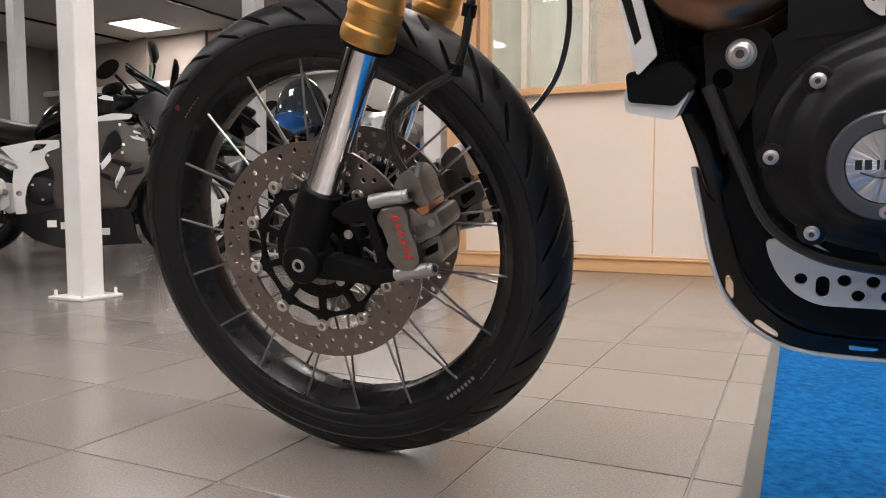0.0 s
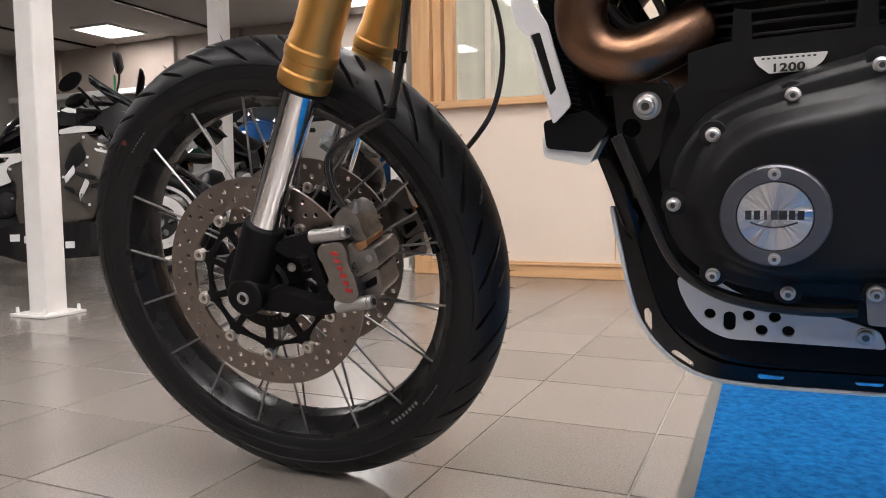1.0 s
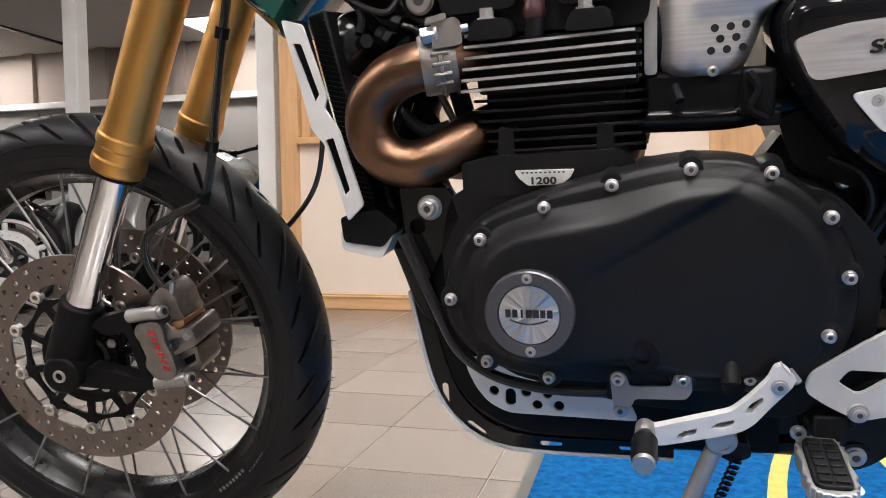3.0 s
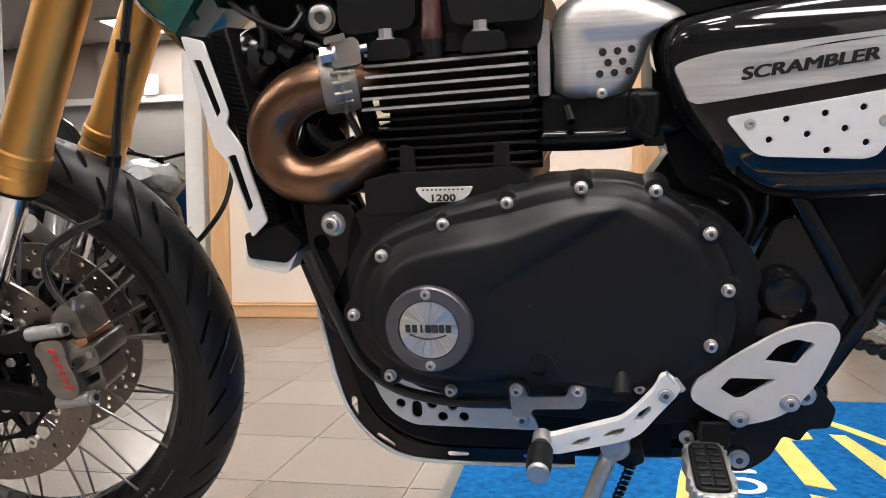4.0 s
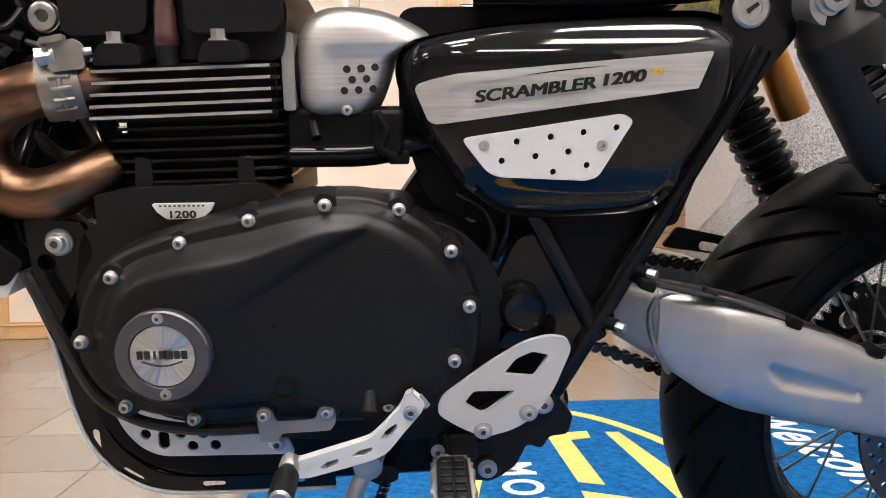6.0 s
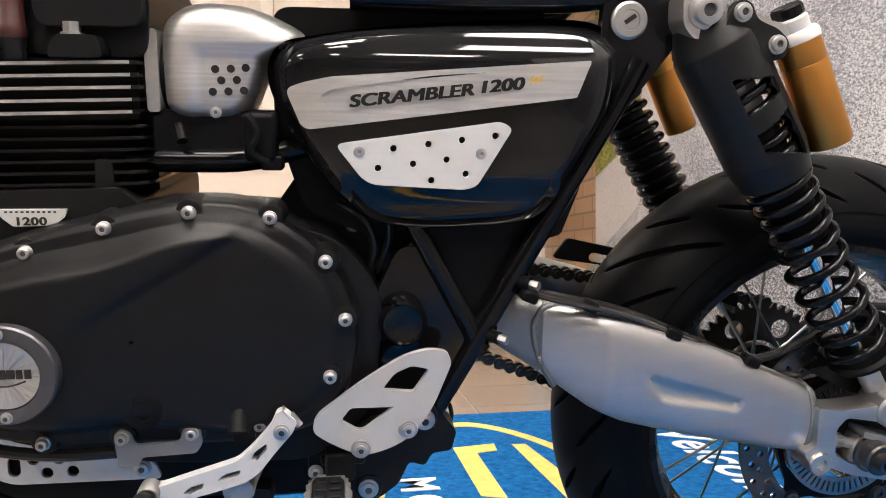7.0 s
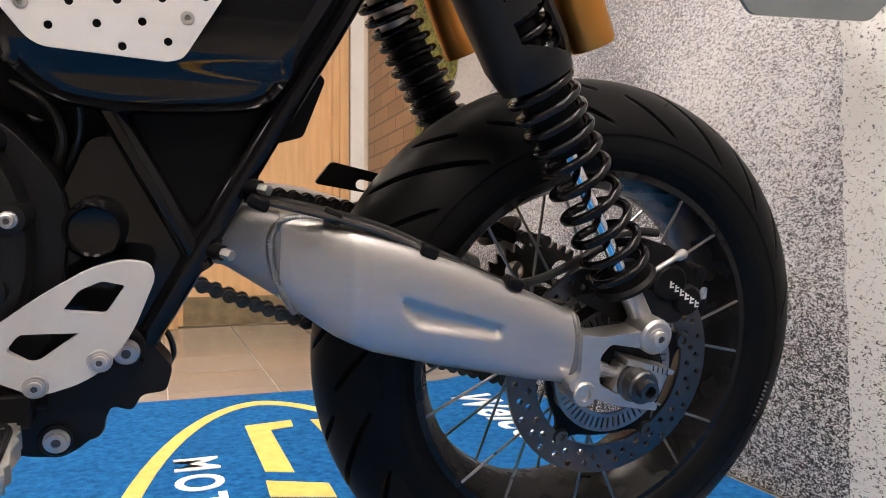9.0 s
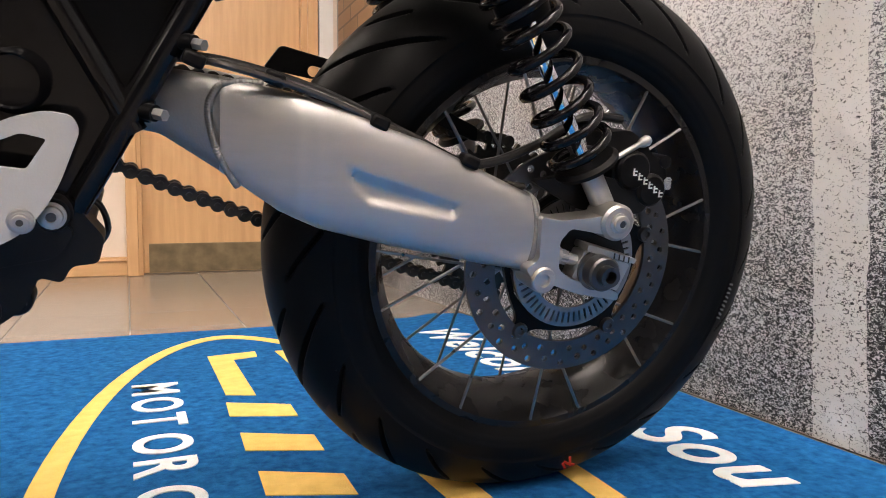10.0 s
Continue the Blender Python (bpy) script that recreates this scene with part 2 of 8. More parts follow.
def lathe(profile, centre, axis=(0, 1, 0), n=48, closed=False):
    """Turned body: profile of (radius, distance along the axis)."""
    bm = bmesh.new()
    c, d = Vector(centre), Vector(axis).normalized()
    s, u = frame_from(d)
    rings = []
    for r, a in profile:
        if r < 1e-6:
            rings.append([bm.verts.new(c + d * a)])
        else:
            rings.append([bm.verts.new(c + d * a + (s * math.cos(2 * math.pi * j / n) + u * math.sin(2 * math.pi * j / n)) * r) for j in range(n)])
    k = len(rings)
    for i in range(k if closed else k - 1):
        p, q = rings[i], rings[(i + 1) % k]
        for j in range(n):
            a, b = p[j % len(p)], p[(j + 1) % len(p)]
            e, f = q[(j + 1) % len(q)], q[j % len(q)]
            vs = list(dict.fromkeys((a, b, e, f)))
            if len(vs) > 2:
                bm.faces.new(vs)
    bmesh.ops.recalc_face_normals(bm, faces=bm.faces)
    return bm


def block(centre, size, turn=None):
    bm = bmesh.new()
    bmesh.ops.create_cube(bm, size=1.0)
    bm.transform(Matrix.Diagonal((*size, 1)))
    if turn is not None:
        bm.transform(turn)
    bm.transform(Matrix.Translation(centre))
    return bm


def joined(*bms):
    out = bmesh.new()
    tmp = bpy.data.meshes.new("tmp")
    for b in bms:
        b.to_mesh(tmp)
        out.from_mesh(tmp)
        b.free()
    bpy.data.meshes.remove(tmp)
    return out


def loft(sections, cap=True):
    bm = bmesh.new()
    rings = [[bm.verts.new(p) for p in s] for s in sections]
    n = len(rings[0])
    for p, q in zip(rings, rings[1:]):
        for j in range(n):
            bm.faces.new((p[j], p[(j + 1) % n], q[(j + 1) % n], q[j]))
    if cap:
        bm.faces.new(rings[0][::-1])
        bm.faces.new(rings[-1])
    bmesh.ops.recalc_face_normals(bm, faces=bm.faces)
    return bm


def mesh_of(name, bm, mat, bevel_free=True, sharp=35):
    me = bpy.data.meshes.new(name)
    bm.to_mesh(me)
    bm.free()
    me.materials.append(mat)
    me.shade_smooth()
    me.set_sharp_from_angle(angle=radians(sharp))
    return me


def part(name, bm, mat, parent=None, label="", m=None, bevel=0.0, sharp=35):
    """One mesh object under a thing or a part."""
    if m is not None:
        bm.transform(m)
    ob = new(name, mesh_of(name, bm, M[mat] if isinstance(mat, str) else mat, sharp=sharp))
    if parent is not None:
        ob.parent = parent
    if bevel:
        bv = ob.modifiers.new("bevel", "BEVEL")
        bv.width, bv.segments, bv.limit_method, bv.angle_limit = bevel, 2, "ANGLE", radians(40)
    return tagged(ob, label)


def thing(name, label, category, m=None, group="", kind=""):
    ob = new(name)
    ob.empty_display_size = 0.05
    if m is not None:
        ob.matrix_basis = m
    return tagged(ob, label, category, group, kind)


def share(ob, name, parent, m=None):
    """Another piece on the same mesh."""
    o = new(name, ob.data)
    o.parent = parent
    if m is not None:
        o.matrix_basis = m
    return o


def lettering(text, size, depth=0.0006, shear=0.0, space=1.0, bold=0.0):
    """Flat letters in the x and y plane, from the built-in font."""
    cu = bpy.data.curves.new("letters", "FONT")
    cu.body, cu.size, cu.extrude, cu.shear, cu.space_character, cu.offset = text, size, depth, shear, space, bold
    ob = new("letters", cu)
    me = bpy.data.meshes.new_from_object(ob.evaluated_get(bpy.context.evaluated_depsgraph_get()))
    bm = bmesh.new()
    bm.from_mesh(me)
    bpy.data.objects.remove(ob)
    bpy.data.curves.remove(cu)
    bpy.data.meshes.remove(me)
    return bm


def bolt(parent, x, y, z, r=0.008, h=0.008, mat="steel", name="bolt", m=None, socket=True):
    """Round-headed flange bolt that points to -y."""
    prof = [(0, 0), (r * 1.25, 0), (r * 1.25, -h * 0.3), (r, -h * 0.38), (r * 0.97, -h * 0.9), (r * 0.8, -h)]
    prof += [(r * 0.48, -h), (r * 0.44, -h * 0.82), (0, -h * 0.82)] if socket else [(0, -h)]
    ob = part(name, lathe(prof, (x, y, z), (0, 1, 0), 16), mat, parent, m=m, sharp=30)
    # Inner socket faces take the dark colour that paints the recess's shade.
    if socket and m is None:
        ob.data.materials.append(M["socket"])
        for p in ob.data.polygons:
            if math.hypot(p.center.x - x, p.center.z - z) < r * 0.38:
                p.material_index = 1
    return ob


M["brown_wall"] = material("brown_band_paint", (0.36, 0.30, 0.26), 0.8, 0.0, (0.31, 0.26, 0.225), 1.5, 0.6, 0.2, 80)
# Glossy near-black for the unseen front wall, so gloss panels reflect dark.
M["unseen_dark"] = material("dark_wall_for_reflections", (0.02, 0.021, 0.025), 0.12)


# ---- the room ----
def structure(name, bm, mat, label, category="", m=ROOM, bevel=0.0):
    ob = part(name, bm, mat, None, label, bevel=bevel)
    ob.matrix_basis = m
    return tagged(ob, label, category or name.split("_")[0], kind="structure")


WALL_Y, MURAL_X, CEIL = 2.92, 2.10, 2.7
floor = structure("floor", block((-3.5, 1.5, -0.05), (14.0, 16.0, 0.094)), "grout", "stone tiled showroom floor with pale worn joints", "floor")
structure("ceiling", block((-3.5, 1.5, CEIL + 0.06), (14.0, 16.0, 0.12)), "ceiling", "flat grey ceiling with dark trim strips and light panels", "ceiling")
for i, x in enumerate((-8.6, -6.2, -2.6, 1.0)):
    structure("trim_%d" % (i + 1), block((x, 4.0, CEIL - 0.012), (0.05, 10.0, 0.024)), "frame_black", "narrow dark strip across the ceiling", "trim")

# back wall of cream boards with an office window and a wooden door
wall = structure("wall_back", joined(
    block(((-1.06 + 1.14) / 2, WALL_Y + 0.05, 0.455), (2.20, 0.10, 0.91)),
    block(((-0.10 + 1.14) / 2 + 0.42, WALL_Y + 0.05, 1.805), (0.40, 0.10, 1.79)),
    block(((-1.06 + 0.74) / 2, WALL_Y + 0.05, 2.45), (1.80, 0.10, 0.50)),
    block((2.06, WALL_Y + 0.05, 1.35), (0.16, 0.10, 2.70)),
    block((1.56, WALL_Y + 0.05, 2.40), (0.84, 0.10, 0.60))), "cream", "cream boarded wall with office window and wooden door")
structure("trim_5", block((-0.012, WALL_Y - 0.003, 0.50), (0.006, 0.004, 0.80)), "wood", "thin joint between two cream boards", "trim")
sk = structure("baseboard", block((0.04, WALL_Y - 0.010, 0.043), (2.20, 0.018, 0.086)), "wood_rail", "varnished beech skirting board with a ledge", "baseboard", bevel=0.004)
part("moulding", block((0.04, WALL_Y - 0.014, 0.070), (2.20, 0.028, 0.010)), "wood_rail", sk, bevel=0.003)
structure("trim_6", block((-1.085, WALL_Y + 0.05, 1.35), (0.11, 0.14, 2.70)), "wood", "varnished beech corner post of the office", "trim", bevel=0.004)
sill = structure("trim_7", block((-0.145, WALL_Y - 0.02, 0.930), (1.77, 0.05, 0.040)), "wood_rail", "varnished beech window sill rail", "trim", bevel=0.005)

win = thing("window_1", "office window with cream frames and pale blinds behind", "window", ROOM, kind="structure")
for x, w in ((-1.00, 0.05), (-0.93, 0.05), (-0.70, 0.035), (-0.37, 0.035), (0.08, 0.035), (0.70, 0.06)):
    part("mullion", block((x, WALL_Y + 0.045, 1.575), (w, 0.06, 1.25)), "wood" if x < -0.9 else "frame_cream", win, bevel=0.003)
part("top_rail", block((-0.15, WALL_Y + 0.045, 2.18), (1.72, 0.06, 0.04)), "frame_cream", win, bevel=0.003)
for x0, x1 in ((-0.90, -0.72), (-0.68, -0.39), (-0.35, 0.06), (0.10, 0.67)):
    pane = part("pane", block(((x0 + x1) / 2, WALL_Y + 0.06, 1.555), (x1 - x0, 0.005, 1.21)), "glass", win, "clear glass pane")
    pane.visible_shadow = False
blind = thing("blind", "pale cream vertical blind inside the office", "blind", ROOM)
for i in range(14):
    x = -0.98 + i * 0.046
    part("slat", block((x, WALL_Y + 0.20, 1.60), (0.050, 0.003, 1.36), Matrix.Rotation(radians(18), 4, "Z")), "curtain", blind)
part("head_rail", block((-0.68, WALL_Y + 0.20, 2.30), (0.70, 0.04, 0.04)), "frame_cream", blind)
structure("wall_office", joined(block((-0.1, WALL_Y + 2.6, 1.35), (4.5, 0.1, 2.7)), block((-1.10, WALL_Y + 1.35, 1.35), (0.08, 2.4, 2.7)), block((2.2, WALL_Y + 1.35, 1.35), (0.1, 2.4, 2.7))), "cream", "cream inner walls of the office")

# door with brass kick plate
door = thing("door_1", "closed beech veneer door with tarnished brass kick plate", "door", ROOM, kind="structure")
leaf = part("leaf", block((1.555, WALL_Y + 0.030, 1.03), (0.74, 0.044, 2.05)), "wood", door, bevel=0.003)
part("kick_plate", block((1.555, WALL_Y + 0.004, 0.075), (0.68, 0.004, 0.135)), "brass", leaf, "tarnished brass kick plate")
for x in (1.160, 1.950):
    part("jamb", block((x, WALL_Y + 0.02, 1.05), (0.06, 0.13, 2.10)), "wood", door, bevel=0.004)
    part("architrave", block((x - 0.015 if x < 1.5 else x + 0.025, WALL_Y - 0.052, 1.06), (0.05, 0.018, 2.12)), "wood", door, bevel=0.004)
part("head", block((1.555, WALL_Y + 0.02, 2.12), (0.85, 0.13, 0.06)), "wood", door, bevel=0.004)
structure("trim_8", block((2.045, WALL_Y - 0.02, 1.35), (0.07, 0.04, 2.70)), "white_paint", "pale painted corner strip beside the door", "trim")


# printed mural of a road on the side wall
def speckle(name, light, dark, scale, lo, hi, rise=0.0, faded=None):
    m = bpy.data.materials.new(name)
    m.use_nodes = True
    n, ln = m.node_tree.nodes, m.node_tree.links
    b = n["Principled BSDF"]
    b.inputs["Roughness"].default_value = 0.45
    co = n.new("ShaderNodeTexCoord")
    mp = n.new("ShaderNodeMapping")
    mp.inputs["Scale"].default_value = (1, 0.75, 1.2)
    ln.new(co.outputs["Object"], mp.inputs["Vector"])
    fine = n.new("ShaderNodeTexNoise")
    fine.inputs["Scale"].default_value, fine.inputs["Detail"].default_value = scale, 5
    fine.inputs["Roughness"].default_value = 0.68
    fine.inputs["Distortion"].default_value = 1.2
    ln.new(mp.outputs[0], fine.inputs["Vector"])
    wide = n.new("ShaderNodeTexNoise")
    wide.inputs["Scale"].default_value = 2.2
    ln.new(co.outputs["Object"], wide.inputs["Vector"])
    ad = n.new("ShaderNodeMath")
    ad.operation = "MULTIPLY_ADD"
    ad.inputs[1].default_value = 0.22
    ln.new(wide.outputs["Fac"], ad.inputs[0])
    ln.new(fine.outputs["Fac"], ad.inputs[2])
    mr = n.new("ShaderNodeMapRange")
    mr.inputs["From Min"].default_value, mr.inputs["From Max"].default_value = lo, hi
    sep = n.new("ShaderNodeSeparateXYZ")
    ln.new(co.outputs["Object"], sep.inputs[0])
    up = n.new("ShaderNodeMath")
    up.operation = "MULTIPLY_ADD"
    up.inputs[1].default_value = rise
    ln.new(sep.outputs["Z"], up.inputs[0])
    ln.new(ad.outputs[0], up.inputs[2])
    ln.new(up.outputs[0], mr.inputs["Value"])
    mix = n.new("ShaderNodeMix")
    mix.data_type = "RGBA"
    mix.inputs["A"].default_value, mix.inputs["B"].default_value = (*dark, 1), (*light, 1)
    ln.new(mr.outputs[0], mix.inputs["Factor"])
    if faded:
        fade = n.new("ShaderNodeMapRange")
        fade.inputs["From Min"].default_value, fade.inputs["From Max"].default_value = 0.20, 0.95
        ln.new(sep.outputs["Z"], fade.inputs["Value"])
        ink = n.new("ShaderNodeMix")
        ink.data_type = "RGBA"
        ink.inputs["A"].default_value, ink.inputs["B"].default_value = (*dark, 1), (*faded, 1)
        ln.new(fade.outputs[0], ink.inputs["Factor"])
        ln.new(ink.outputs["Result"], mix.inputs["A"])
    ln.new(mix.outputs["Result"], b.inputs["Base Color"])
    return m


M["gravel"] = speckle("printed_gravel", (0.86, 0.855, 0.87), (0.026, 0.026, 0.031), 205, 0.596, 0.656, 0.026, (0.24, 0.235, 0.27))
M["road_line"] = speckle("printed_white_line", (0.90, 0.89, 0.88), (0.045, 0.045, 0.048), 165, 0.506, 0.540)
M["leaf_print"] = speckle("printed_foliage", (0.45, 0.42, 0.10), (0.05, 0.09, 0.02), 40, 0.5, 0.7)
M["sky_print"] = speckle("printed_pale_road", (0.86, 0.82, 0.80), (0.62, 0.59, 0.58), 90, 0.4, 0.7)


def brick_print():
    m = material("printed_brick", (0.42, 0.23, 0.13), 0.5)
    n, ln = m.node_tree.nodes, m.node_tree.links
    co = n.new("ShaderNodeTexCoord")
    mp = n.new("ShaderNodeMapping")
    mp.inputs["Rotation"].default_value = (0, radians(90), radians(90))
    ln.new(co.outputs["Object"], mp.inputs["Vector"])
    sep = n.new("ShaderNodeSeparateXYZ")
    com = n.new("ShaderNodeCombineXYZ")
    ln.new(co.outputs["Object"], sep.inputs[0])
    ln.new(sep.outputs["Y"], com.inputs["X"])
    tip = n.new("ShaderNodeMath")
    tip.operation = "MULTIPLY_ADD"
    tip.inputs[1].default_value = 0.03
    ln.new(sep.outputs["Y"], tip.inputs[0])
    ln.new(sep.outputs["Z"], tip.inputs[2])
    ln.new(tip.outputs[0], com.inputs["Y"])
    br = n.new("ShaderNodeTexBrick")
    br.inputs["Scale"].default_value = 1.0
    br.inputs["Brick Width"].default_value, br.inputs["Row Height"].default_value = 0.23, 0.070
    br.inputs["Mortar Size"].default_value = 0.005
    br.inputs["Color1"].default_value, br.inputs["Color2"].default_value = (0.66, 0.43, 0.26, 1), (0.55, 0.34, 0.20, 1)
    br.inputs["Mortar"].default_value = (0.36, 0.25, 0.17, 1)
    ln.new(com.outputs[0], br.inputs["Vector"])
    ln.new(br.outputs["Color"], n["Principled BSDF"].inputs["Base Color"])
    return m


M["brick_print"] = brick_print()
structure("wall_side", block((MURAL_X + 0.06, -0.6, 1.35), (0.10, 7.2, 2.7)), "plaster", "plain side wall behind the printed mural")
mural = thing("mural", "printed road mural with gravel, white line and brick house", "mural", ROOM)


def flat(outline, x, mat, name):
    bm = bmesh.new()
    a = [bm.verts.new((x, y, z)) for y, z in outline]
    bm.faces.new(a)
    bmesh.ops.solidify(bm, geom=bm.faces[:], thickness=0.0012)
    return part(name, bm, mat, mural)


flat([(2.86, 0.004), (-3.6, 0.004), (-3.6, 2.6), (2.86, 2.6)], MURAL_X + 0.004, "gravel", "gravel_print")
random.seed(7)
edge = [(0.062 + 0.043 * z + random.uniform(-0.004, 0.004), z) for z in np.linspace(0.004, 2.6, 90)]
edge2 = [(-0.033 + 0.043 * z + random.uniform(-0.004, 0.004), z) for z in np.linspace(2.6, 0.004, 90)]
flat(edge + edge2, MURAL_X, "road_line", "white_line_print")
flat([(2.86, 0.004), (2.145, 0.45), (2.145, 2.6), (2.86, 2.6)], MURAL_X, "brick_print", "brick_print")
flat([(2.145, 0.78), (1.86, 0.86), (1.70, 1.02), (1.55, 1.35), (1.60, 2.6), (2.145, 2.6)], MURAL_X, "leaf_print", "foliage_print")
flat([(2.145, 0.45), (1.75, 0.62), (1.35, 0.95), (1.05, 1.30), (0.7, 1.75), (1.0, 1.9), (1.54, 1.34), (1.69, 1.01), (1.85, 0.855), (2.145, 0.775)], MURAL_X, "sky_print", "pale_road_print")

# the other walls that close the showroom
structure("wall_far", joined(block((-5.8, 7.4, 0.97), (9.4, 0.2, 1.94)), block((-5.8, 7.46, 2.35), (9.4, 0.08, 0.74))), "grey_wall", "grey block wall at the far end of the showroom")
structure("trim_9", block((-5.8, 7.27, 1.98), (9.3, 0.10, 0.08)), "white_paint", "pale ledge along the far wall", "trim", bevel=0.005)
for k in range(8):
    structure("trim_%d" % (10 + k), block((-9.4 + k * 1.15, 7.38, 2.36), (0.16, 0.12, 0.68)), "brown_wall", "short pier between ledge and ceiling", "trim")
structure("wall_band", block((-5.8, 7.40, 2.36), (9.3, 0.05, 0.67)), "brown_wall", "brown painted band under the ceiling", "wall")
structure("wall_left", block((-10.4, 1.5, 1.35), (0.1, 16.0, 2.7)), "grey_wall", "grey block wall of the showroom")
# Front wall is out of view; its darkness is assumed, for the panel reflections.
structure("wall_front", block((-3.5, -6.3, 1.35), (14.0, 0.1, 2.7)), "unseen_dark", "unseen dark wall added to keep reflections dark")
structure("wall_right", block((3.4, -4.0, 1.35), (0.1, 5.0, 2.7)), "plaster", "plain showroom wall")
structure("wall_right_back", block((3.4, 6.5, 1.35), (0.1, 6.0, 2.7)), "plaster", "plain showroom wall")

# ceiling light panels, with unseen ones added round the motorcycle
panels = []
base = thing("ceiling_light", "square white ceiling light panel, switched on", "ceiling light", ROOM @ Matrix.Translation((-7.5, 6.65, CEIL)), "ceiling lights")
part("light_frame", prism(rounded([(-0.34, -0.34), (0.34, -0.34), (0.34, 0.34), (-0.34, 0.34)], 0.01), 0, 0.03, [[(-0.30, -0.30), (0.30, -0.30), (0.30, 0.30), (-0.30, 0.30)]]), "white_paint", base,
     m=Matrix.Rotation(radians(-90), 4, "X") @ Matrix.Translation((0, 0, 0)))
part("diffuser", block((0, 0, -0.018), (0.60, 0.60, 0.008)), "panel_glow", base, "glowing white diffuser")
# Panels near the motorcycle are out of view, added where its highlights need them.
for x, y in ((-3.85, 6.65), (-7.5, 3.0), (-3.85, 3.0), (-7.5, -0.6), (-3.85, -0.6), (0.70, -0.50), (1.70, -0.40), (0.50, -1.75), (1.75, -1.75), (-0.2, 1.6), (1.2, 0.5), (-1.9, -1.6), (1.4, -3.6), (-0.2, -3.9), (-3.85, -4.0), (0.0, 4.6)):
    copy_thing(base, ROOM @ Matrix.Translation((x, y, CEIL)))


# white steel columns with foot plates
def column(x, y, w, d, label, plate=True):
    c = thing("column", label, "column", ROOM @ Matrix.Translation((x, y, 0)), "steel columns")
    part("shaft", block((0, 0, CEIL / 2 + 0.003), (w, d, CEIL - 0.006)), "white_paint", c, bevel=0.006)
    if plate:
        part("foot_plate", block((0, 0, 0.006), (0.19, 0.19, 0.012)), "white_paint", c, bevel=0.003)
        for sx in (-1, 1):
            for sy in (-1, 1):
                part("anchor_bolt", rod((sx * 0.075, sy * 0.075, 0.01), (sx * 0.075, sy * 0.075, 0.035), 0.007, 0.006, 8), "white_paint", c)
    return c


column(-1.86, 1.13, 0.095, 0.095, "white painted square steel column on a bolted foot plate")
column(-5.9, 3.7, 0.11, 0.11, "slim white painted steel column further back")
column(-2.52, 2.95, 0.10, 0.10, "white painted steel column behind the motorcycles")
column(-1.30, 3.10, 0.115, 0.115, "white painted steel column beside the office")

# blue welcome mat with a yellow oval sign
rug = thing("doormat", "blue welcome carpet with yellow oval sign and white letters", "doormat", ROOM)
part("carpet", prism(rounded([(0.612, -1.085), (2.085, -1.085), (2.085, 1.345), (1.99, 1.375), (1.90, 1.325), (0.612, 1.325)], 0.02), 0.0, 0.006), "mat_blue", rug, m=Matrix(((1, 0, 0, 0), (0, 0, 1, 0), (0, 1, 0, 0), (0, 0, 0, 1))))
part("border", joined(block((0.5995, 0.12, 0.002), (0.024, 2.41, 0.004)), block((2.089, 0.12, 0.002), (0.008, 2.41, 0.004)), block((1.34, -1.097, 0.002), (1.50, 0.024, 0.004))), "mat_edge", rug, "grey rubber border")
FLAT = Matrix(((1, 0, 0, 0), (0, 0, 1, 0), (0, 1, 0, 0), (0, 0, 0, 1)))


def inlay(name, outline, mat, holes=(), top=0.0072):
    part(name, prism(outline, 0.004, top, holes), mat, rug, m=FLAT)


def oval(a, b, n=72, e=1.8):
    out = []
    for i in range(n):
        t = 2 * math.pi * i / n
        c, s = math.cos(t), math.sin(t)
        out.append((1.345 + a * math.copysign(abs(c) ** (2 / e), c), 0.13 + b * math.copysign(abs(s) ** (2 / e), s)))
    return out


inlay("yellow_oval", oval(0.345, 1.10), "mat_yellow", [oval(0.310, 1.055)])
inlay("yellow_stroke", [(1.287, 0.985), (1.396, 1.003), (1.392, 0.945), (1.338, 0.930), (1.338, 0.615), (1.287, 0.637)], "mat_yellow")
for z0 in (0.585, 0.405, 0.233, 0.06):
    inlay("yellow_bar", [(1.281, z0), (1.385, z0 - 0.052), (1.383, z0 - 0.125), (1.277, z0 - 0.085)], "mat_yellow")
inlay("yellow_slash", [(1.440, 0.99), (1.475, 0.985), (1.515, 0.60), (1.535, -0.05), (1.485, -0.05), (1.462, 0.45)], "mat_yellow")
for i, ch in enumerate("MOTORC"):
    part("white_letter", lettering(ch, 0.115, 0.0016, bold=0.0025), "mat_white", rug, m=Matrix.Translation((1.130, 0.775 - i * 0.110, 0.0058)) @ Matrix.Rotation(radians(-90), 4, "Z"))
for text, y in (("Welcome", 1.13), ("Sou", 0.20)):
    part("white_word", lettering(text, 0.165, 0.0016, 0.25, 1.08, 0.003), "mat_white", rug, m=Matrix.Translation((1.845, y, 0.0058)) @ Matrix.Rotation(radians(-90), 4, "Z"))


# ---- the motorcycle on its side stand ----
bike = thing("motorcycle", "black scrambler motorcycle with gold forks leaning on its side stand", "motorcycle", BIKE)
FW, RW = (0.028, 0.3395, 0.3430, 0.047), (1.572, 0.323, 0.3215, 0.077)


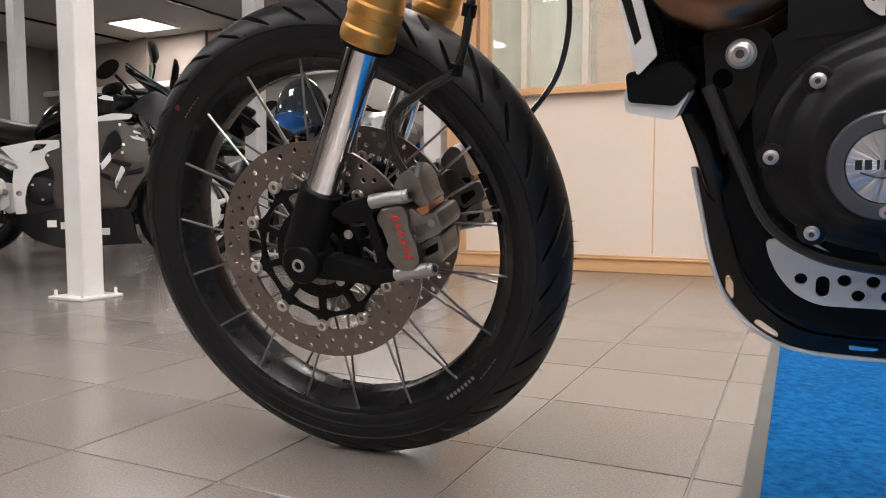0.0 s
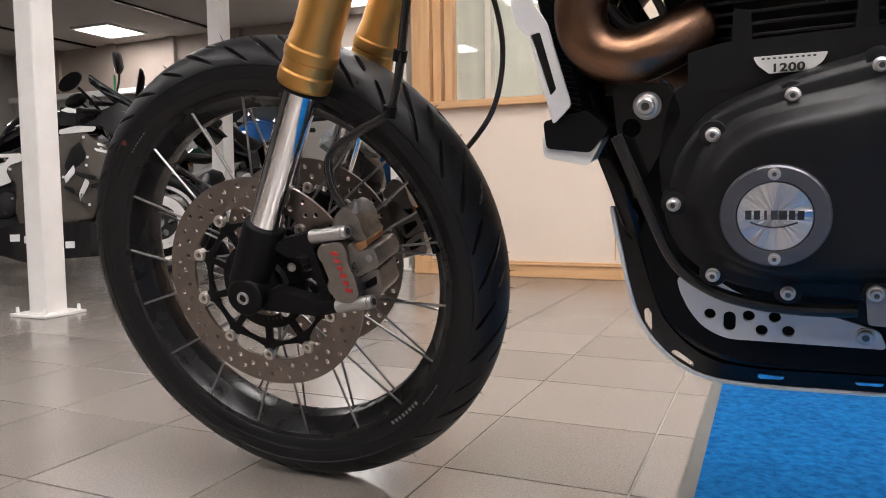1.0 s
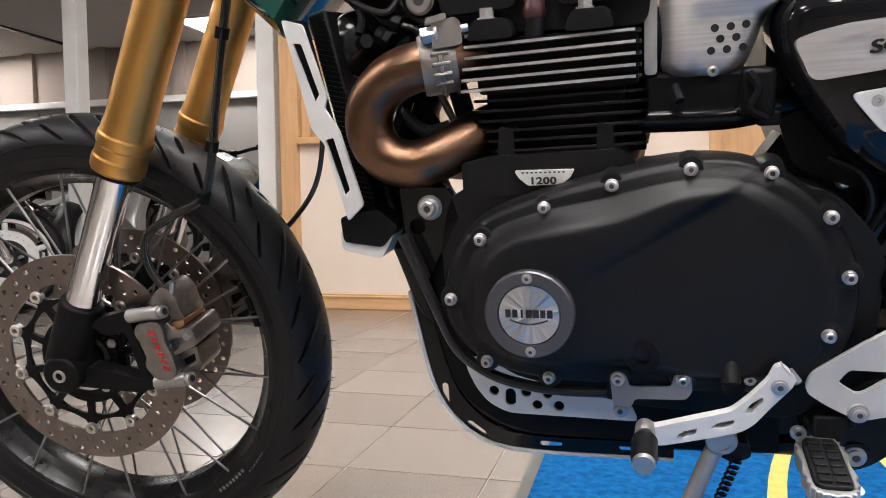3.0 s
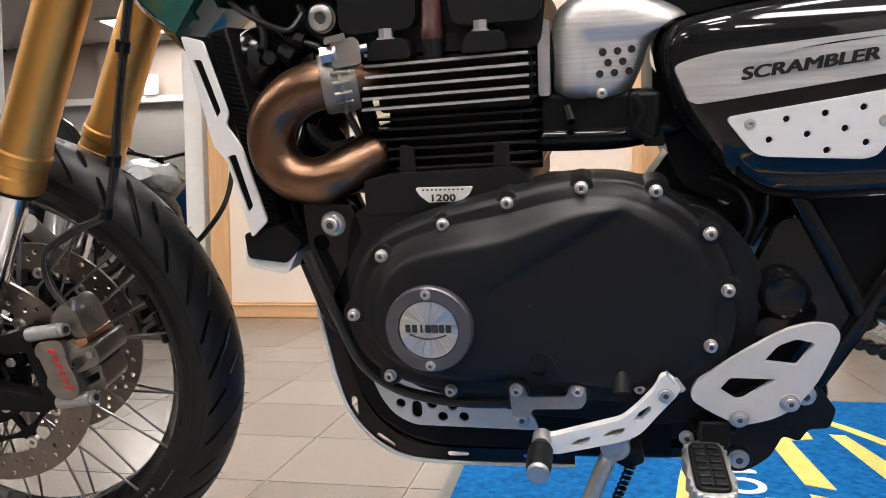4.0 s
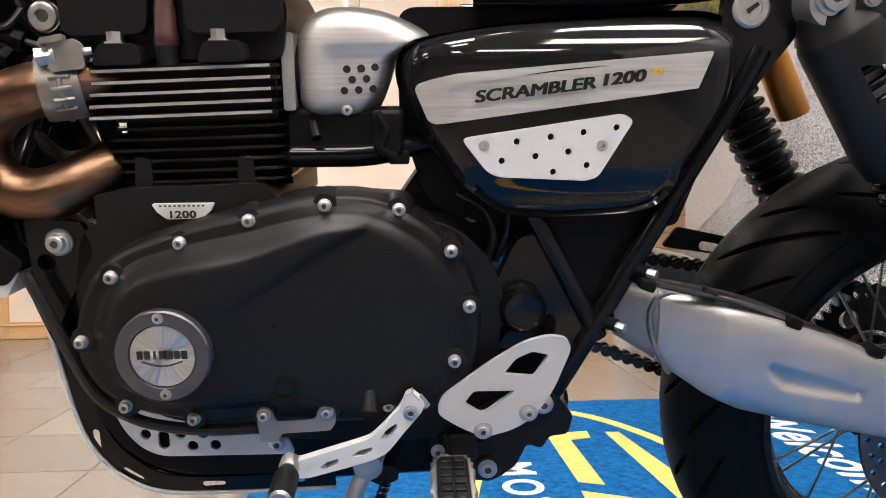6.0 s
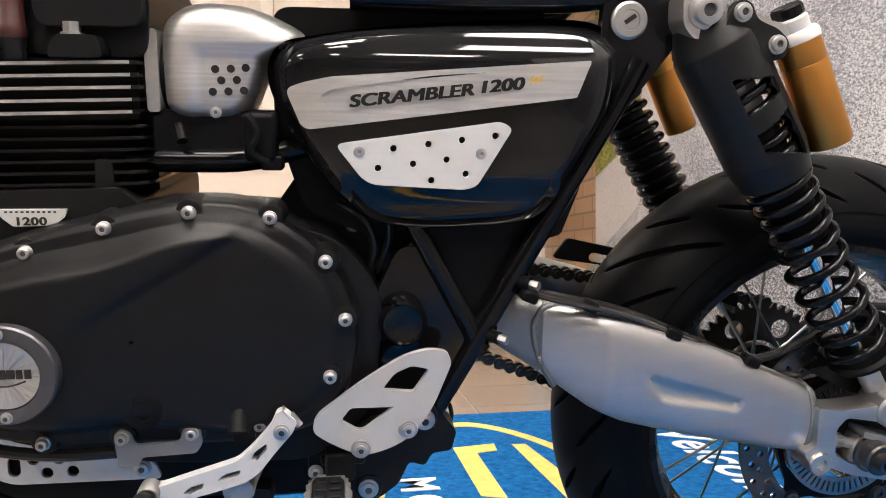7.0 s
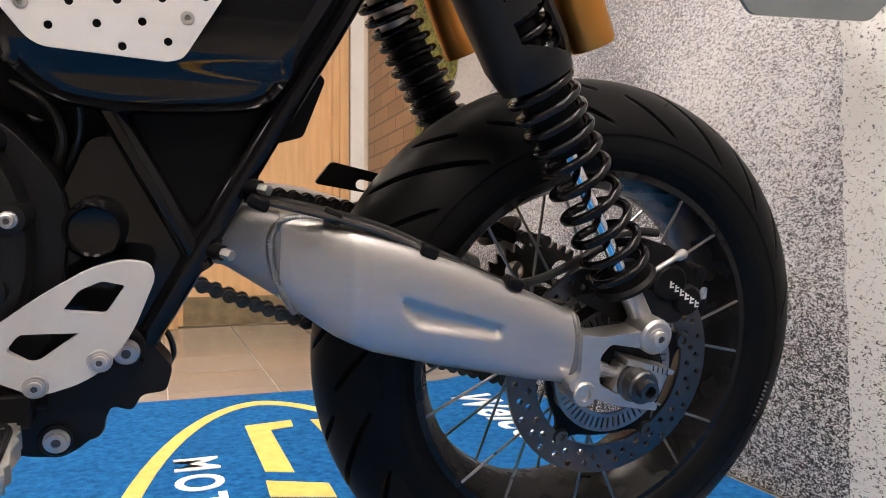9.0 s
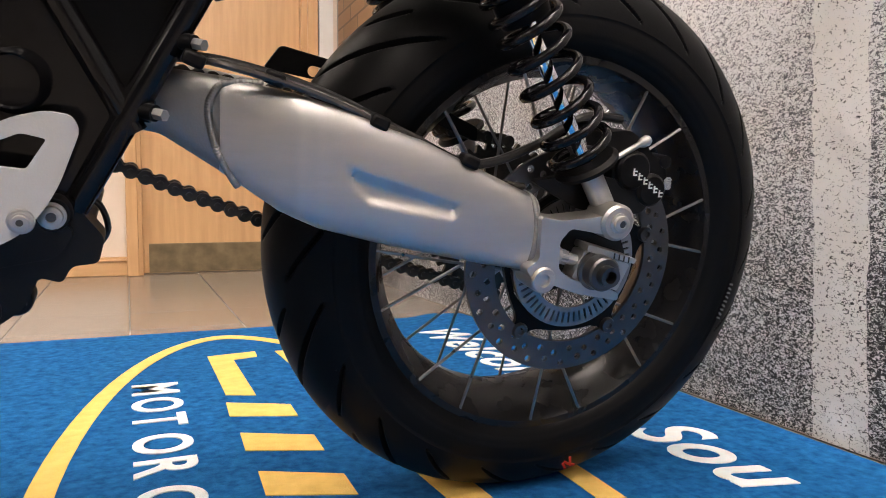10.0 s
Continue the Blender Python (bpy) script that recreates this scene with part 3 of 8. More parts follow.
def tyre_bm(x, z, R, r, inner, half, pitch, slant, wide, sag):
    """Tyre skin as a grid of rings: slanted grooves cut into the tread, a stepped shoulder and ribs above the bead."""
    bm = bmesh.new()
    n, m, prof = pitch * round(1500 / pitch), 150, []
    edge = 0.0028 * pitch / (2 * math.pi * R)
    for k in range(m + 1):
        a = -1 + 2 * k / m
        th = a * radians(118)
        y, rad = half * math.sin(th), R - r + r * math.cos(th)
        if abs(a) > 0.78:
            w = (abs(a) - 0.78) / 0.22
            rad = rad * (1 - w) + inner * w
            y = y * (1 - w) + math.copysign(half * 0.80, a) * w
        prof.append((rad, y, a, math.cos(th), math.sin(th)))
    grid = []
    for i in range(n):
        u = (i / n * pitch) % 1.0
        t = 2 * math.pi * i / n
        low = sag * math.exp(-(((t - 1.5 * math.pi) / 0.42) ** 2))
        row = []
        for rad, y, a, out, aside in prof:
            s = abs(a) / 0.64
            d = 0.0
            if s < 1.0:
                side = 0.5 if a > 0 else 0.0
                for shift, lo, hi, fat in ((0.0, 0.05, 0.93, 1.0), (0.5, 0.50, 0.95, 0.8), (0.36, 0.10, 0.46, 0.9)):
                    if lo < s < hi:
                        g = abs((u + side + shift + slant * s * (0.75 + 0.35 * s)) % 1.0 - 0.5)
                        f = (s - lo) / (hi - lo)
                        w = wide * fat * min(1.0, 0.45 + 2.2 * f, 0.40 + 3.0 * (1 - f))
                        d = max(d, 0.0068 * min(1, max(0, (w - g) / edge)) * min(1, f / 0.06, (1 - f) / 0.06))
            elif abs(a) > 0.655:
                d = 0.0016
            if 0.80 < abs(a) < 0.815:
                d = 0.0007
            d -= low * max(0.0, out)
            row.append(bm.verts.new((x + (rad - d * out) * math.cos(t), y - d * aside, z + (rad - d * out) * math.sin(t))))
        grid.append(row)
    for i in range(n):
        p, q = grid[i], grid[(i + 1) % n]
        for k in range(m):
            bm.faces.new((p[k], q[k], q[k + 1], p[k + 1]))
    bmesh.ops.recalc_face_normals(bm, faces=bm.faces)
    return bm


def wheel(name, spec, lip, half, tyre_half, spokes, flange, hub_half, m, pitch, tread, label, spoke_mat, groove=0.046, skin="rubber", sag=0.0):
    x, z, R, r = spec
    c = (x, 0, z)
    prof = [(lip, -half), (lip + 0.004, -half - 0.004), (lip + 0.004, -half - 0.008), (lip - 0.006, -half - 0.008), (lip - 0.010, -half - 0.002), (lip - 0.016, -half * 0.72), (lip - 0.024, -half * 0.45), (lip - 0.026, 0)]
    prof = prof + [(a, -b) for a, b in reversed(prof[:-1])]
    prof += [(lip - 0.006, half * 0.8), (lip - 0.014, half * 0.4), (lip - 0.014, -half * 0.4), (lip - 0.006, -half * 0.8)]
    rim = part(name, lathe(prof, c, n=96, closed=True), "rim_black", bike, label, m)
    part("tyre", tyre_bm(x, z, R, r, lip + 0.001, tyre_half, pitch, tread, groove, sag), skin, rim, "black road tyre with slanted grooves", m, sharp=38)
    part("hub", lathe([(0.0, -hub_half), (0.024, -hub_half), (0.026, -hub_half * 0.8), (flange, -hub_half * 0.62), (flange, -hub_half * 0.5), (0.026, -hub_half * 0.4), (0.024, 0), (0.026, hub_half * 0.4), (flange, hub_half * 0.5), (flange, hub_half * 0.62), (0.026, hub_half * 0.8), (0.024, hub_half), (0, hub_half)], c, n=40), "rim_black", rim, m=m)
    for a, side, swing in spokes:
        b = a + swing
        p0 = Vector((x + flange * 0.93 * math.cos(b), side * hub_half * 0.56, z + flange * 0.93 * math.sin(b)))
        p1 = Vector((x + (lip - 0.003) * math.cos(a), side * (half + 0.006), z + (lip - 0.003) * math.sin(a)))
        part("spoke", rod(p0, p1, 0.0019, n=7), spoke_mat, rim, m=m)
        d = (p1 - p0).normalized()
        part("nipple", rod(p0 - d * 0.002, p0 + d * 0.018, 0.0032, 0.0028, 7), spoke_mat, rim, m=m)
    return rim


def brake_disc(parent, x, z, y, R, r, holes, arms, m, mat, inner, name="brake_disc", label="drilled steel brake disc", rivet_r=None, phase=0.25):
    rivet_r = rivet_r or r + 0.002
    hs = []
    for i in range(holes):
        a = 2 * math.pi * i / holes
        for k in range(2):
            rr = r + (R - r) * (0.34 + 0.36 * k) + 0.002 * (1 if i % 2 else -1)
            aa = a + k * math.pi / holes
            hs.append(ring(x + rr * math.cos(aa), z + rr * math.sin(aa), 0.0039, 8))
    d = part(name, prism(ring(x, z, R, 96), y - 0.0024, y + 0.0024, [ring(x, z, r, 72), *hs]), mat, parent, label, m)
    cm = lathe([(inner, -0.004), (inner + 0.012, -0.004), (inner + 0.012, 0.004), (inner, 0.004)], (x, y + 0.002, z), n=48, closed=True)
    hub = part("carrier", cm, "plastic_black", bike, "black disc carrier ring", m)
    gap, foot = 2 * math.pi / arms, inner + 0.012
    edge, cut = [], []
    for i in range(arms):
        a = 2 * math.pi * (i + phase) / arms
        for u, rr in ((-0.10, rivet_r - 0.006), (-0.07, rivet_r + 0.004), (0.0, rivet_r + 0.008), (0.07, rivet_r + 0.004), (0.10, rivet_r - 0.006), (0.17, rivet_r - 0.011), (0.34, rivet_r - 0.014), (0.5, rivet_r - 0.015), (0.66, rivet_r - 0.014), (0.83, rivet_r - 0.011)):
            edge.append((x + rr * math.cos(a + u * gap), z + rr * math.sin(a + u * gap)))
        lo, hi = foot - 0.003, rivet_r - 0.0205
        if hi - lo > 0.006:
            pts = [(hi - 0.002, 0.09), (hi, 0.35), (hi, 0.65), (hi - 0.002, 0.91), (lo, 0.86), (lo, 0.14)]
            cut.append(rounded([(x + rr * math.cos(a + u * gap), z + rr * math.sin(a + u * gap)) for rr, u in pts], 0.003))
    part("carrier_spider", prism(edge, y - 0.001, y + 0.005, [ring(x, z, inner + 0.006, 48)] + cut), "plastic_black", hub, m=m, bevel=0.0008)
    for i in range(arms):
        a = 2 * math.pi * (i + phase) / arms
        e = (x + rivet_r * math.cos(a), y - 0.002, z + rivet_r * math.sin(a))
        if arms > 5:
            part("disc_tab", prism([(x + (rivet_r + u) * math.cos(a + v) , z + (rivet_r + u) * math.sin(a + v)) for u, v in ((0.011, -0.16), (0.003, -0.085), (-0.006, -0.06), (-0.010, 0), (-0.006, 0.06), (0.003, 0.085), (0.011, 0.16))], y - 0.0022, y + 0.0022), mat, d, m=m)
        part("rivet", lathe([(0.0044, -0.0040), (0.0078, -0.0040), (0.0092, -0.001), (0.0092, 0.006), (0.0044, 0.006)], e, n=20, closed=True), "rivet" if arms > 5 else "disc_dark", bike, m=m)
    return d


FRONT_SPOKES = [(radians(-89.2 + 20 * i), -1, 0.62 if i % 2 else -0.62) for i in range(18)] + [(radians(-98.8 + 20 * i), 1, 0.62 if i % 2 else -0.62) for i in range(18)]
REAR_SPOKES = [(radians(7.6 + 45 * i + 9.3 * k + 5 * (side > 0)), side, -0.62 * k) for i in range(8) for k in (-1, 1) for side in (-1, 1)]
front = wheel("front_wheel", FW, 0.270, 0.030, 0.050, FRONT_SPOKES, 0.042, 0.062, FRONT, 18, 0.66, "dark spoked front wheel", "spoke", 0.046, sag=0.0062)
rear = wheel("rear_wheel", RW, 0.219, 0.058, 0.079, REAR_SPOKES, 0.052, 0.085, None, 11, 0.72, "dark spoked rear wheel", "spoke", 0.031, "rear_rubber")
for y in (-0.072, 0.072):
    brake_disc(front, FW[0], FW[1], y, 0.157, 0.117, 36, 10, FRONT, "disc_steel", 0.055, rivet_r=0.110, phase=0.3163)
    part("sensor_ring", prism(ring(FW[0], FW[1], 0.060, 60), y + (-0.007 if y < 0 else 0.005), y + (-0.005 if y < 0 else 0.007),
         [ring(FW[0], FW[1], 0.046, 40)] + [slot(FW[0] + 0.050 * math.cos(t), FW[1] + 0.050 * math.sin(t), FW[0] + 0.0555 * math.cos(t), FW[1] + 0.0555 * math.sin(t), 0.0011, 3) for t in np.linspace(0, 2 * math.pi, 44, endpoint=False)]), "plastic_black", front, "toothed sensor ring", FRONT)
brake_disc(rear, RW[0], RW[1], -0.105, 0.1275, 0.094, 34, 5, None, "disc_dark", 0.060)
part("sensor_ring", prism(ring(RW[0], RW[1], 0.074, 60), -0.113, -0.110, [ring(RW[0], RW[1], 0.052, 48)] + [slot(RW[0] + 0.058 * math.cos(t), RW[1] + 0.058 * math.sin(t), RW[0] + 0.069 * math.cos(t), RW[1] + 0.069 * math.sin(t), 0.0012, 3) for t in np.linspace(0, 2 * math.pi, 56, endpoint=False)]), "ring_steel", rear, "toothed steel sensor ring")


part("red_dot", lathe([(0, -0.0010), (0.0044, -0.0008), (0.0050, 0.002), (0, 0.002)], (-0.186, -0.0480, 0.552), n=9), "red_dull", front, "red paint dot on the tyre", FRONT)
for a0, side in ((2.24, 1), (5.55, 1)):
    for k in range(7):
        a = a0 + 0.022 * k
        part("tyre_letter", block((FW[0] + 0.288 * math.cos(a), -0.0455, FW[1] + 0.288 * math.sin(a)), (0.0070, 0.001, 0.0030), Matrix.Rotation(-a + 0.4 * (k % 2), 4, "Y")), "ring_steel", front, m=FRONT)
for k in range(9):
    a = 5.93 + 0.022 * k
    part("tyre_letter", block((RW[0] + 0.262 * math.cos(a), -0.0785, RW[1] + 0.262 * math.sin(a)), (0.0050, 0.001, 0.0022), Matrix.Rotation(-a + 0.4 * (k % 2), 4, "Y")), "ring_steel", rear)
for k in range(22):
    a = 4.30 + 0.022 * k
    part("tyre_letter", block((RW[0] + 0.243 * math.cos(a), -0.0745, RW[1] + 0.243 * math.sin(a)), (0.0050, 0.001, 0.0022), Matrix.Rotation(-a + 0.4 * (k % 2), 4, "Y")), "ring_steel", rear)
for dx, dz, w, h, r in ((0, 0, 0.012, 0.003, 30), (0.003, 0.004, 0.010, 0.003, 80), (-0.005, -0.003, 0.009, 0.003, 60), (0.006, -0.002, 0.008, 0.0025, 10)):
    part("red_stroke", block((1.618 + dx, -0.0785, 0.052 + dz), (w, 0.0014, h), Matrix.Rotation(radians(r), 4, "Y")), "red", rear, "red paint stroke on the tyre")

# balance weights stuck to the rim, a grey label and the maker's word as bars
for k in range(3):
    a = radians(20.2 - 5.4 * k)
    part("balance_weight", block((FW[0] + 0.2515 * math.cos(a), -0.021, FW[1] + 0.2515 * math.sin(a)), (0.0075, 0.016, 0.021), Matrix.Rotation(-a, 4, "Y")), "plastic_black", front, "black stick-on balance weight", FRONT, bevel=0.001)
for k in range(8):
    a = radians(-55.5 + 1.6 * k)
    part("rim_mark", block((FW[0] + 0.2775 * math.cos(a), -0.0430, FW[1] + 0.2775 * math.sin(a)), (0.0058, 0.001, 0.0036 + 0.001 * (k % 2)), Matrix.Rotation(-a, 4, "Y")), "ring_steel", front, m=FRONT)

# moulding hairs left on the tyres
def hairs(parent, spec, half, m, n, reach):
    x, z, R, r = spec
    random.seed(11)
    bms = []
    for i in range(n):
        t, a = random.uniform(0, 2 * math.pi), random.uniform(-reach, reach)
        rad, y = R - r + r * math.cos(a), half * math.sin(a)
        p = Vector((x + rad * math.cos(t), y, z + rad * math.sin(t)))
        d = Vector((math.cos(t) * math.cos(a), math.sin(a) * 0.9, math.sin(t) * math.cos(a))) + Vector([random.uniform(-0.3, 0.3) for _ in range(3)])
        bms.append(rod(p, p + d * random.uniform(0.004, 0.008), 0.0006, 0.0003, 4))
    tagged(part("rubber_hair", joined(*bms), "rubber", parent, "fine moulding hairs on the tyre", m), kind="stuff")


hairs(front, FW, 0.050, FRONT, 170, 1.5)
hairs(rear, RW, 0.079, None, 30, 1.5)


# fork legs
def along(z, y, ahead=0.0):
    return Vector((FW[0] - 0.0128 + (z - FW[1]) * 0.512 - ahead, y, z))


for LEG in (NEAR_LEG, FAR_LEG):
    y, s = -0.112, -1
    ax = along(0.8, y) - along(0.4, y)
    chrome = part("fork_tube", rod(along(0.40, y), along(0.66, y), 0.0225, n=32), "chrome", bike, "polished chrome fork tube", LEG)
    outer = part("fork_outer", lathe([(0.0, 0.0), (0.0240, 0.0), (0.0318, 0.001), (0.0336, 0.004), (0.0342, 0.012), (0.0336, 0.019), (0.0322, 0.022), (0.0322, 0.034), (0.0336, 0.037), (0.0342, 0.043), (0.0336, 0.049), (0.0322, 0.052), (0.0316, 0.060), (0.0300, 0.070), (0.0298, 0.42), (0, 0.42)], along(0.612, y), ax, 40), "gold", bike, "gold anodised upper fork tube", LEG, sharp=14)
    part("dust_seal", lathe([(0.0248, -0.004), (0.0305, -0.004), (0.0315, 0.002), (0.0248, 0.002)], along(0.612, y), ax, 32, True), "plastic_black", bike, m=LEG)
    # lower casting with axle clamp
    low = joined(rod(along(0.350, y), along(0.437, y), 0.0285, 0.0290, 28), lathe([(0, -0.030), (0.0245, -0.030), (0.0275, -0.026), (0.0275, 0.022), (0.024, 0.028), (0, 0.028)], (FW[0], y, FW[1]), n=28))
    foot = part("fork_foot", low, "plastic_black", bike, "black fork foot casting", LEG, bevel=0.002)
    part("axle_end", lathe([(0.0058, s * -0.004), (0.0058, s * 0.0022), (0.0086, s * 0.0022), (0.0092, 0), (0.0092, s * -0.004)], (FW[0], y + s * 0.030, FW[1]), n=24, closed=True), "steel", foot, "bright axle ring", m=LEG)
    part("axle_plug", lathe([(0, s * -0.001), (0.0060, s * -0.001), (0.0060, s * -0.004), (0, s * -0.004)], (FW[0], y + s * 0.030, FW[1]), n=16), "ink", foot, m=LEG)
    # arms that carry the caliper
    arm_low = prism(rounded([(0.030, 0.318), (0.0619, 0.347), (0.1343, 0.3280), (0.166, 0.3330), (0.164, 0.3150), (0.1284, 0.3078), (0.047, 0.3150)], 0.006), -0.124, -0.100)
    arm_up = prism(rounded([(0.075, 0.405), (0.0911, 0.4165), (0.148, 0.4300), (0.149, 0.4120), (0.1376, 0.4053), (0.1530, 0.3330), (0.1390, 0.3249), (0.1271, 0.3960), (0.0977, 0.3900)], 0.005), -0.122, -0.102)
    part("caliper_arm", joined(arm_low, arm_up), "plastic_black", bike, "black caliper mounting arms", LEG, bevel=0.0035)
    for px, pz in ((0.0876, 0.3713), (0.0645, 0.3035), (0.0034, 0.3717)):
        bolt(foot, px, y + 0.010, pz, 0.0052, 0.004, "steel", m=LEG)

    # four-piston caliper
    fm = LEG
    body = [prism(rounded([(0.1573, 0.4084), (0.1756, 0.4187), (0.192, 0.418), (0.197, 0.4053), (0.1956, 0.3913), (0.2031, 0.370), (0.2057, 0.3456), (0.1921, 0.3345), (0.1726, 0.3371), (0.1656, 0.3478), (0.1652, 0.3697), (0.1593, 0.3913)], 0.007), -0.1425, -0.118)]
    for px, pz in ((0.1665, 0.4010), (0.1735, 0.3560)):
        body.append(lathe([(0.0150, 0.02), (0.0146, 0.002), (0.0125, 0.0), (0, 0.0)], (px, -0.1400, pz), n=24))
    cal = part("caliper", joined(*body), "caliper", bike, "grey machined radial brake caliper", fm, bevel=0.003)
    part("caliper_bridge", prism(rounded([(0.1900, 0.4020), (0.1992, 0.4161), (0.2093, 0.4034), (0.2320, 0.4088), (0.2375, 0.3906), (0.2344, 0.3822), (0.2205, 0.3765), (0.2029, 0.3678), (0.1900, 0.3878)], 0.005), -0.1360, -0.066, [rounded([(0.1985, 0.3890), (0.2220, 0.3968), (0.2240, 0.3895), (0.2020, 0.3725)], 0.003)]), "caliper", cal, m=fm, bevel=0.0025)
    part("window_floor", prism(rounded([(0.1975, 0.3900), (0.2230, 0.3985), (0.2250, 0.3885), (0.2020, 0.3700)], 0.002), -0.128, -0.120), "caliper", cal, m=fm)
    part("caliper_head", prism(rounded([(0.173, 0.440), (0.1807, 0.451), (0.1925, 0.4604), (0.2025, 0.4573), (0.2111, 0.4447), (0.2144, 0.4251), (0.2205, 0.4153), (0.2053, 0.4126), (0.1953, 0.4240), (0.1752, 0.4300)], 0.005), -0.1240, -0.070), "caliper", cal, m=fm, bevel=0.003)
    part("caliper_tail", prism(rounded([(0.1984, 0.3600), (0.2158, 0.3733), (0.2306, 0.3776), (0.2307, 0.3618), (0.2337, 0.3503), (0.2263, 0.3386), (0.2148, 0.3428), (0.1959, 0.3380)], 0.004), -0.1260, -0.070, [rounded([(0.2030, 0.3560), (0.2260, 0.3680), (0.2255, 0.3560), (0.2060, 0.3470)], 0.003)]), "caliper", cal, m=fm, bevel=0.0025)
    part("brake_pad", prism(rounded([(0.1960, 0.4120), (0.2140, 0.4140), (0.2260, 0.3700), (0.2230, 0.3460), (0.1960, 0.3420)], 0.003), -0.1190, -0.072), "plastic_black", cal, "black brake pads", fm, bevel=0.002)
    for (ax0, az0), (ax1, az1) in (((0.1440, 0.4225), (0.1940, 0.4300)), ((0.1660, 0.3262), (0.2160, 0.3352))):
        part("mount_barrel", rod((ax0, -0.130, az0), (ax1, -0.136, az1), 0.0094, n=20), "alu_cast", cal, m=fm)
        part("mount_bolt", rod((ax1, -0.136, az1), (ax1 + 0.006, -0.1365, az1 + 0.001), 0.0082, n=16), "steel", cal, m=fm)
        # Black disc on the bolt end stands in for its shaded socket.
        part("bolt_socket", rod((ax1 + 0.006, -0.1365, az1 + 0.001), (ax1 + 0.0068, -0.1366, az1 + 0.0012), 0.0048, n=8), "ink", cal, m=fm)
    part("pad_clip", prism(rounded([(0.2024, 0.4118), (0.2200, 0.4164), (0.2205, 0.4088), (0.2043, 0.3990)], 0.002), -0.1290, -0.076), "copper", cal, "copper pad clip", fm, bevel=0.001)
    part("bleed_nipple", rod((0.226, -0.134, 0.3965), (0.226, -0.140, 0.3965), 0.0050, n=12), "ring_steel", cal, m=fm)
    part("banjo_stub", rod((0.207, -0.122, 0.452), (0.212, -0.124, 0.468), 0.0040, n=10), "ring_steel", cal, m=fm)
    # maker's word as plain red strokes
    for k in range(6):
        t = k / 5
        cx, cz = 0.1795 + 0.0125 * t, 0.4035 - 0.0500 * t
        turn = Matrix.Rotation(radians(14), 4, "Y")
        part("red_mark", block((cx, -0.1428, cz), (0.0082 if k % 5 else 0.0105, 0.0014, 0.0056), turn), "red", cal, "red maker's mark", fm, bevel=0.0004)

part("axle", rod((FW[0], -0.125, FW[1]), (FW[0], 0.125, FW[1]), 0.011, n=18), "steel", bike, m=FRONT)

# brake hose of the left caliper and its clips
hp = curve([(0.188, -0.108, 0.450), (0.172, -0.109, 0.485), (0.178, -0.111, 0.525), (0.222, -0.112, 0.552), (0.262, -0.110, 0.570), (0.280, -0.108, 0.605), (0.300, -0.105, 0.685), (0.330, -0.100, 0.80), (0.36, -0.095, 0.90)], 8)
h1 = part("brake_hose", sweep(hp, 0.0055, 9), "steel_hose", bike, "sheathed brake hose", NEAR_LEG)
part("sensor_wire", sweep([p + Vector((0.004, -0.009, 0.004)) for p in hp], 0.0030, 7), "hose", bike, m=NEAR_LEG)
for k in (34, 44, 54):
    part("hose_clip", rod(hp[k] - Vector((0.002, 0.004, 0.009)), hp[k] + Vector((0.002, -0.004, 0.004)), 0.0085, n=12), "plastic_black", h1, m=NEAR_LEG)
part("banjo", rod((0.190, -0.122, 0.446), (0.192, -0.092, 0.450), 0.010, n=14), "caliper", h1, m=NEAR_LEG)
part("clutch_cable", sweep(curve([(0.25, 0.10, 0.475), (0.290, 0.10, 0.505), (0.333, 0.10, 0.558), (0.352, 0.10, 0.63), (0.345, 0.10, 0.70), (0.318, 0.10, 0.775), (0.27, 0.10, 0.86)], 8), 0.004, 8), "steel_hose", bike, "thin sheathed cable in a loop")

# radiator with silver guard
part("radiator", loft([[(0.462, y, 0.775), (0.506, y, 0.548), (0.526, y, 0.552), (0.484, y, 0.780)] for y in (-0.140, 0.140)]), "plastic_black", bike, "black radiator core", bevel=0.003)
for i in range(40):
    t = i / 39
    part("cooling_fin", block((0.474 + 0.042 * t, -0.141, 0.770 - 0.215 * t), (0.019, 0.004, 0.0013), Matrix.Rotation(radians(12), 4, "Y")), "plastic_black", bike)
part("radiator_guard", prism(rounded([(0.4406, 0.7714), (0.4645, 0.7645), (0.4850, 0.688), (0.4805, 0.677), (0.4955, 0.653), (0.5165, 0.571), (0.4968, 0.553), (0.4770, 0.638), (0.4635, 0.655), (0.4510, 0.722)], 0.004), -0.158, -0.154,
     [rounded([(0.4512, 0.7465), (0.4612, 0.7449), (0.4768, 0.6915), (0.4704, 0.6832)], 0.002), rounded([(0.4782, 0.6431), (0.4882, 0.6450), (0.5020, 0.5880), (0.4951, 0.5815)], 0.002)]), "alu_plate", bike, "slotted silver radiator guard", bevel=0.001)
part("guard_edge", loft([[(x, y, z) for y in (-0.150, -0.100)] + [(x + 0.003, y, z) for y in (-0.100, -0.150)] for x, z in ((0.440, 0.772), (0.450, 0.722), (0.4625, 0.655), (0.476, 0.638), (0.4955, 0.553))]), "plastic_black", bike)
part("headstock", prism(rounded([(0.47, 0.80), (0.50, 0.768), (0.56, 0.748), (0.62, 0.765), (0.63, 0.86), (0.47, 0.86)], 0.01), -0.06, 0.06), "plastic_black", bike, "black steering headstock", bevel=0.006)
part("radiator_foot", prism(rounded([(0.481, 0.540), (0.482, 0.518), (0.529, 0.508), (0.545, 0.535), (0.510, 0.555)], 0.006), -0.148, 0.12), "alu_plate", bike, "silver radiator bottom tank", bevel=0.003)
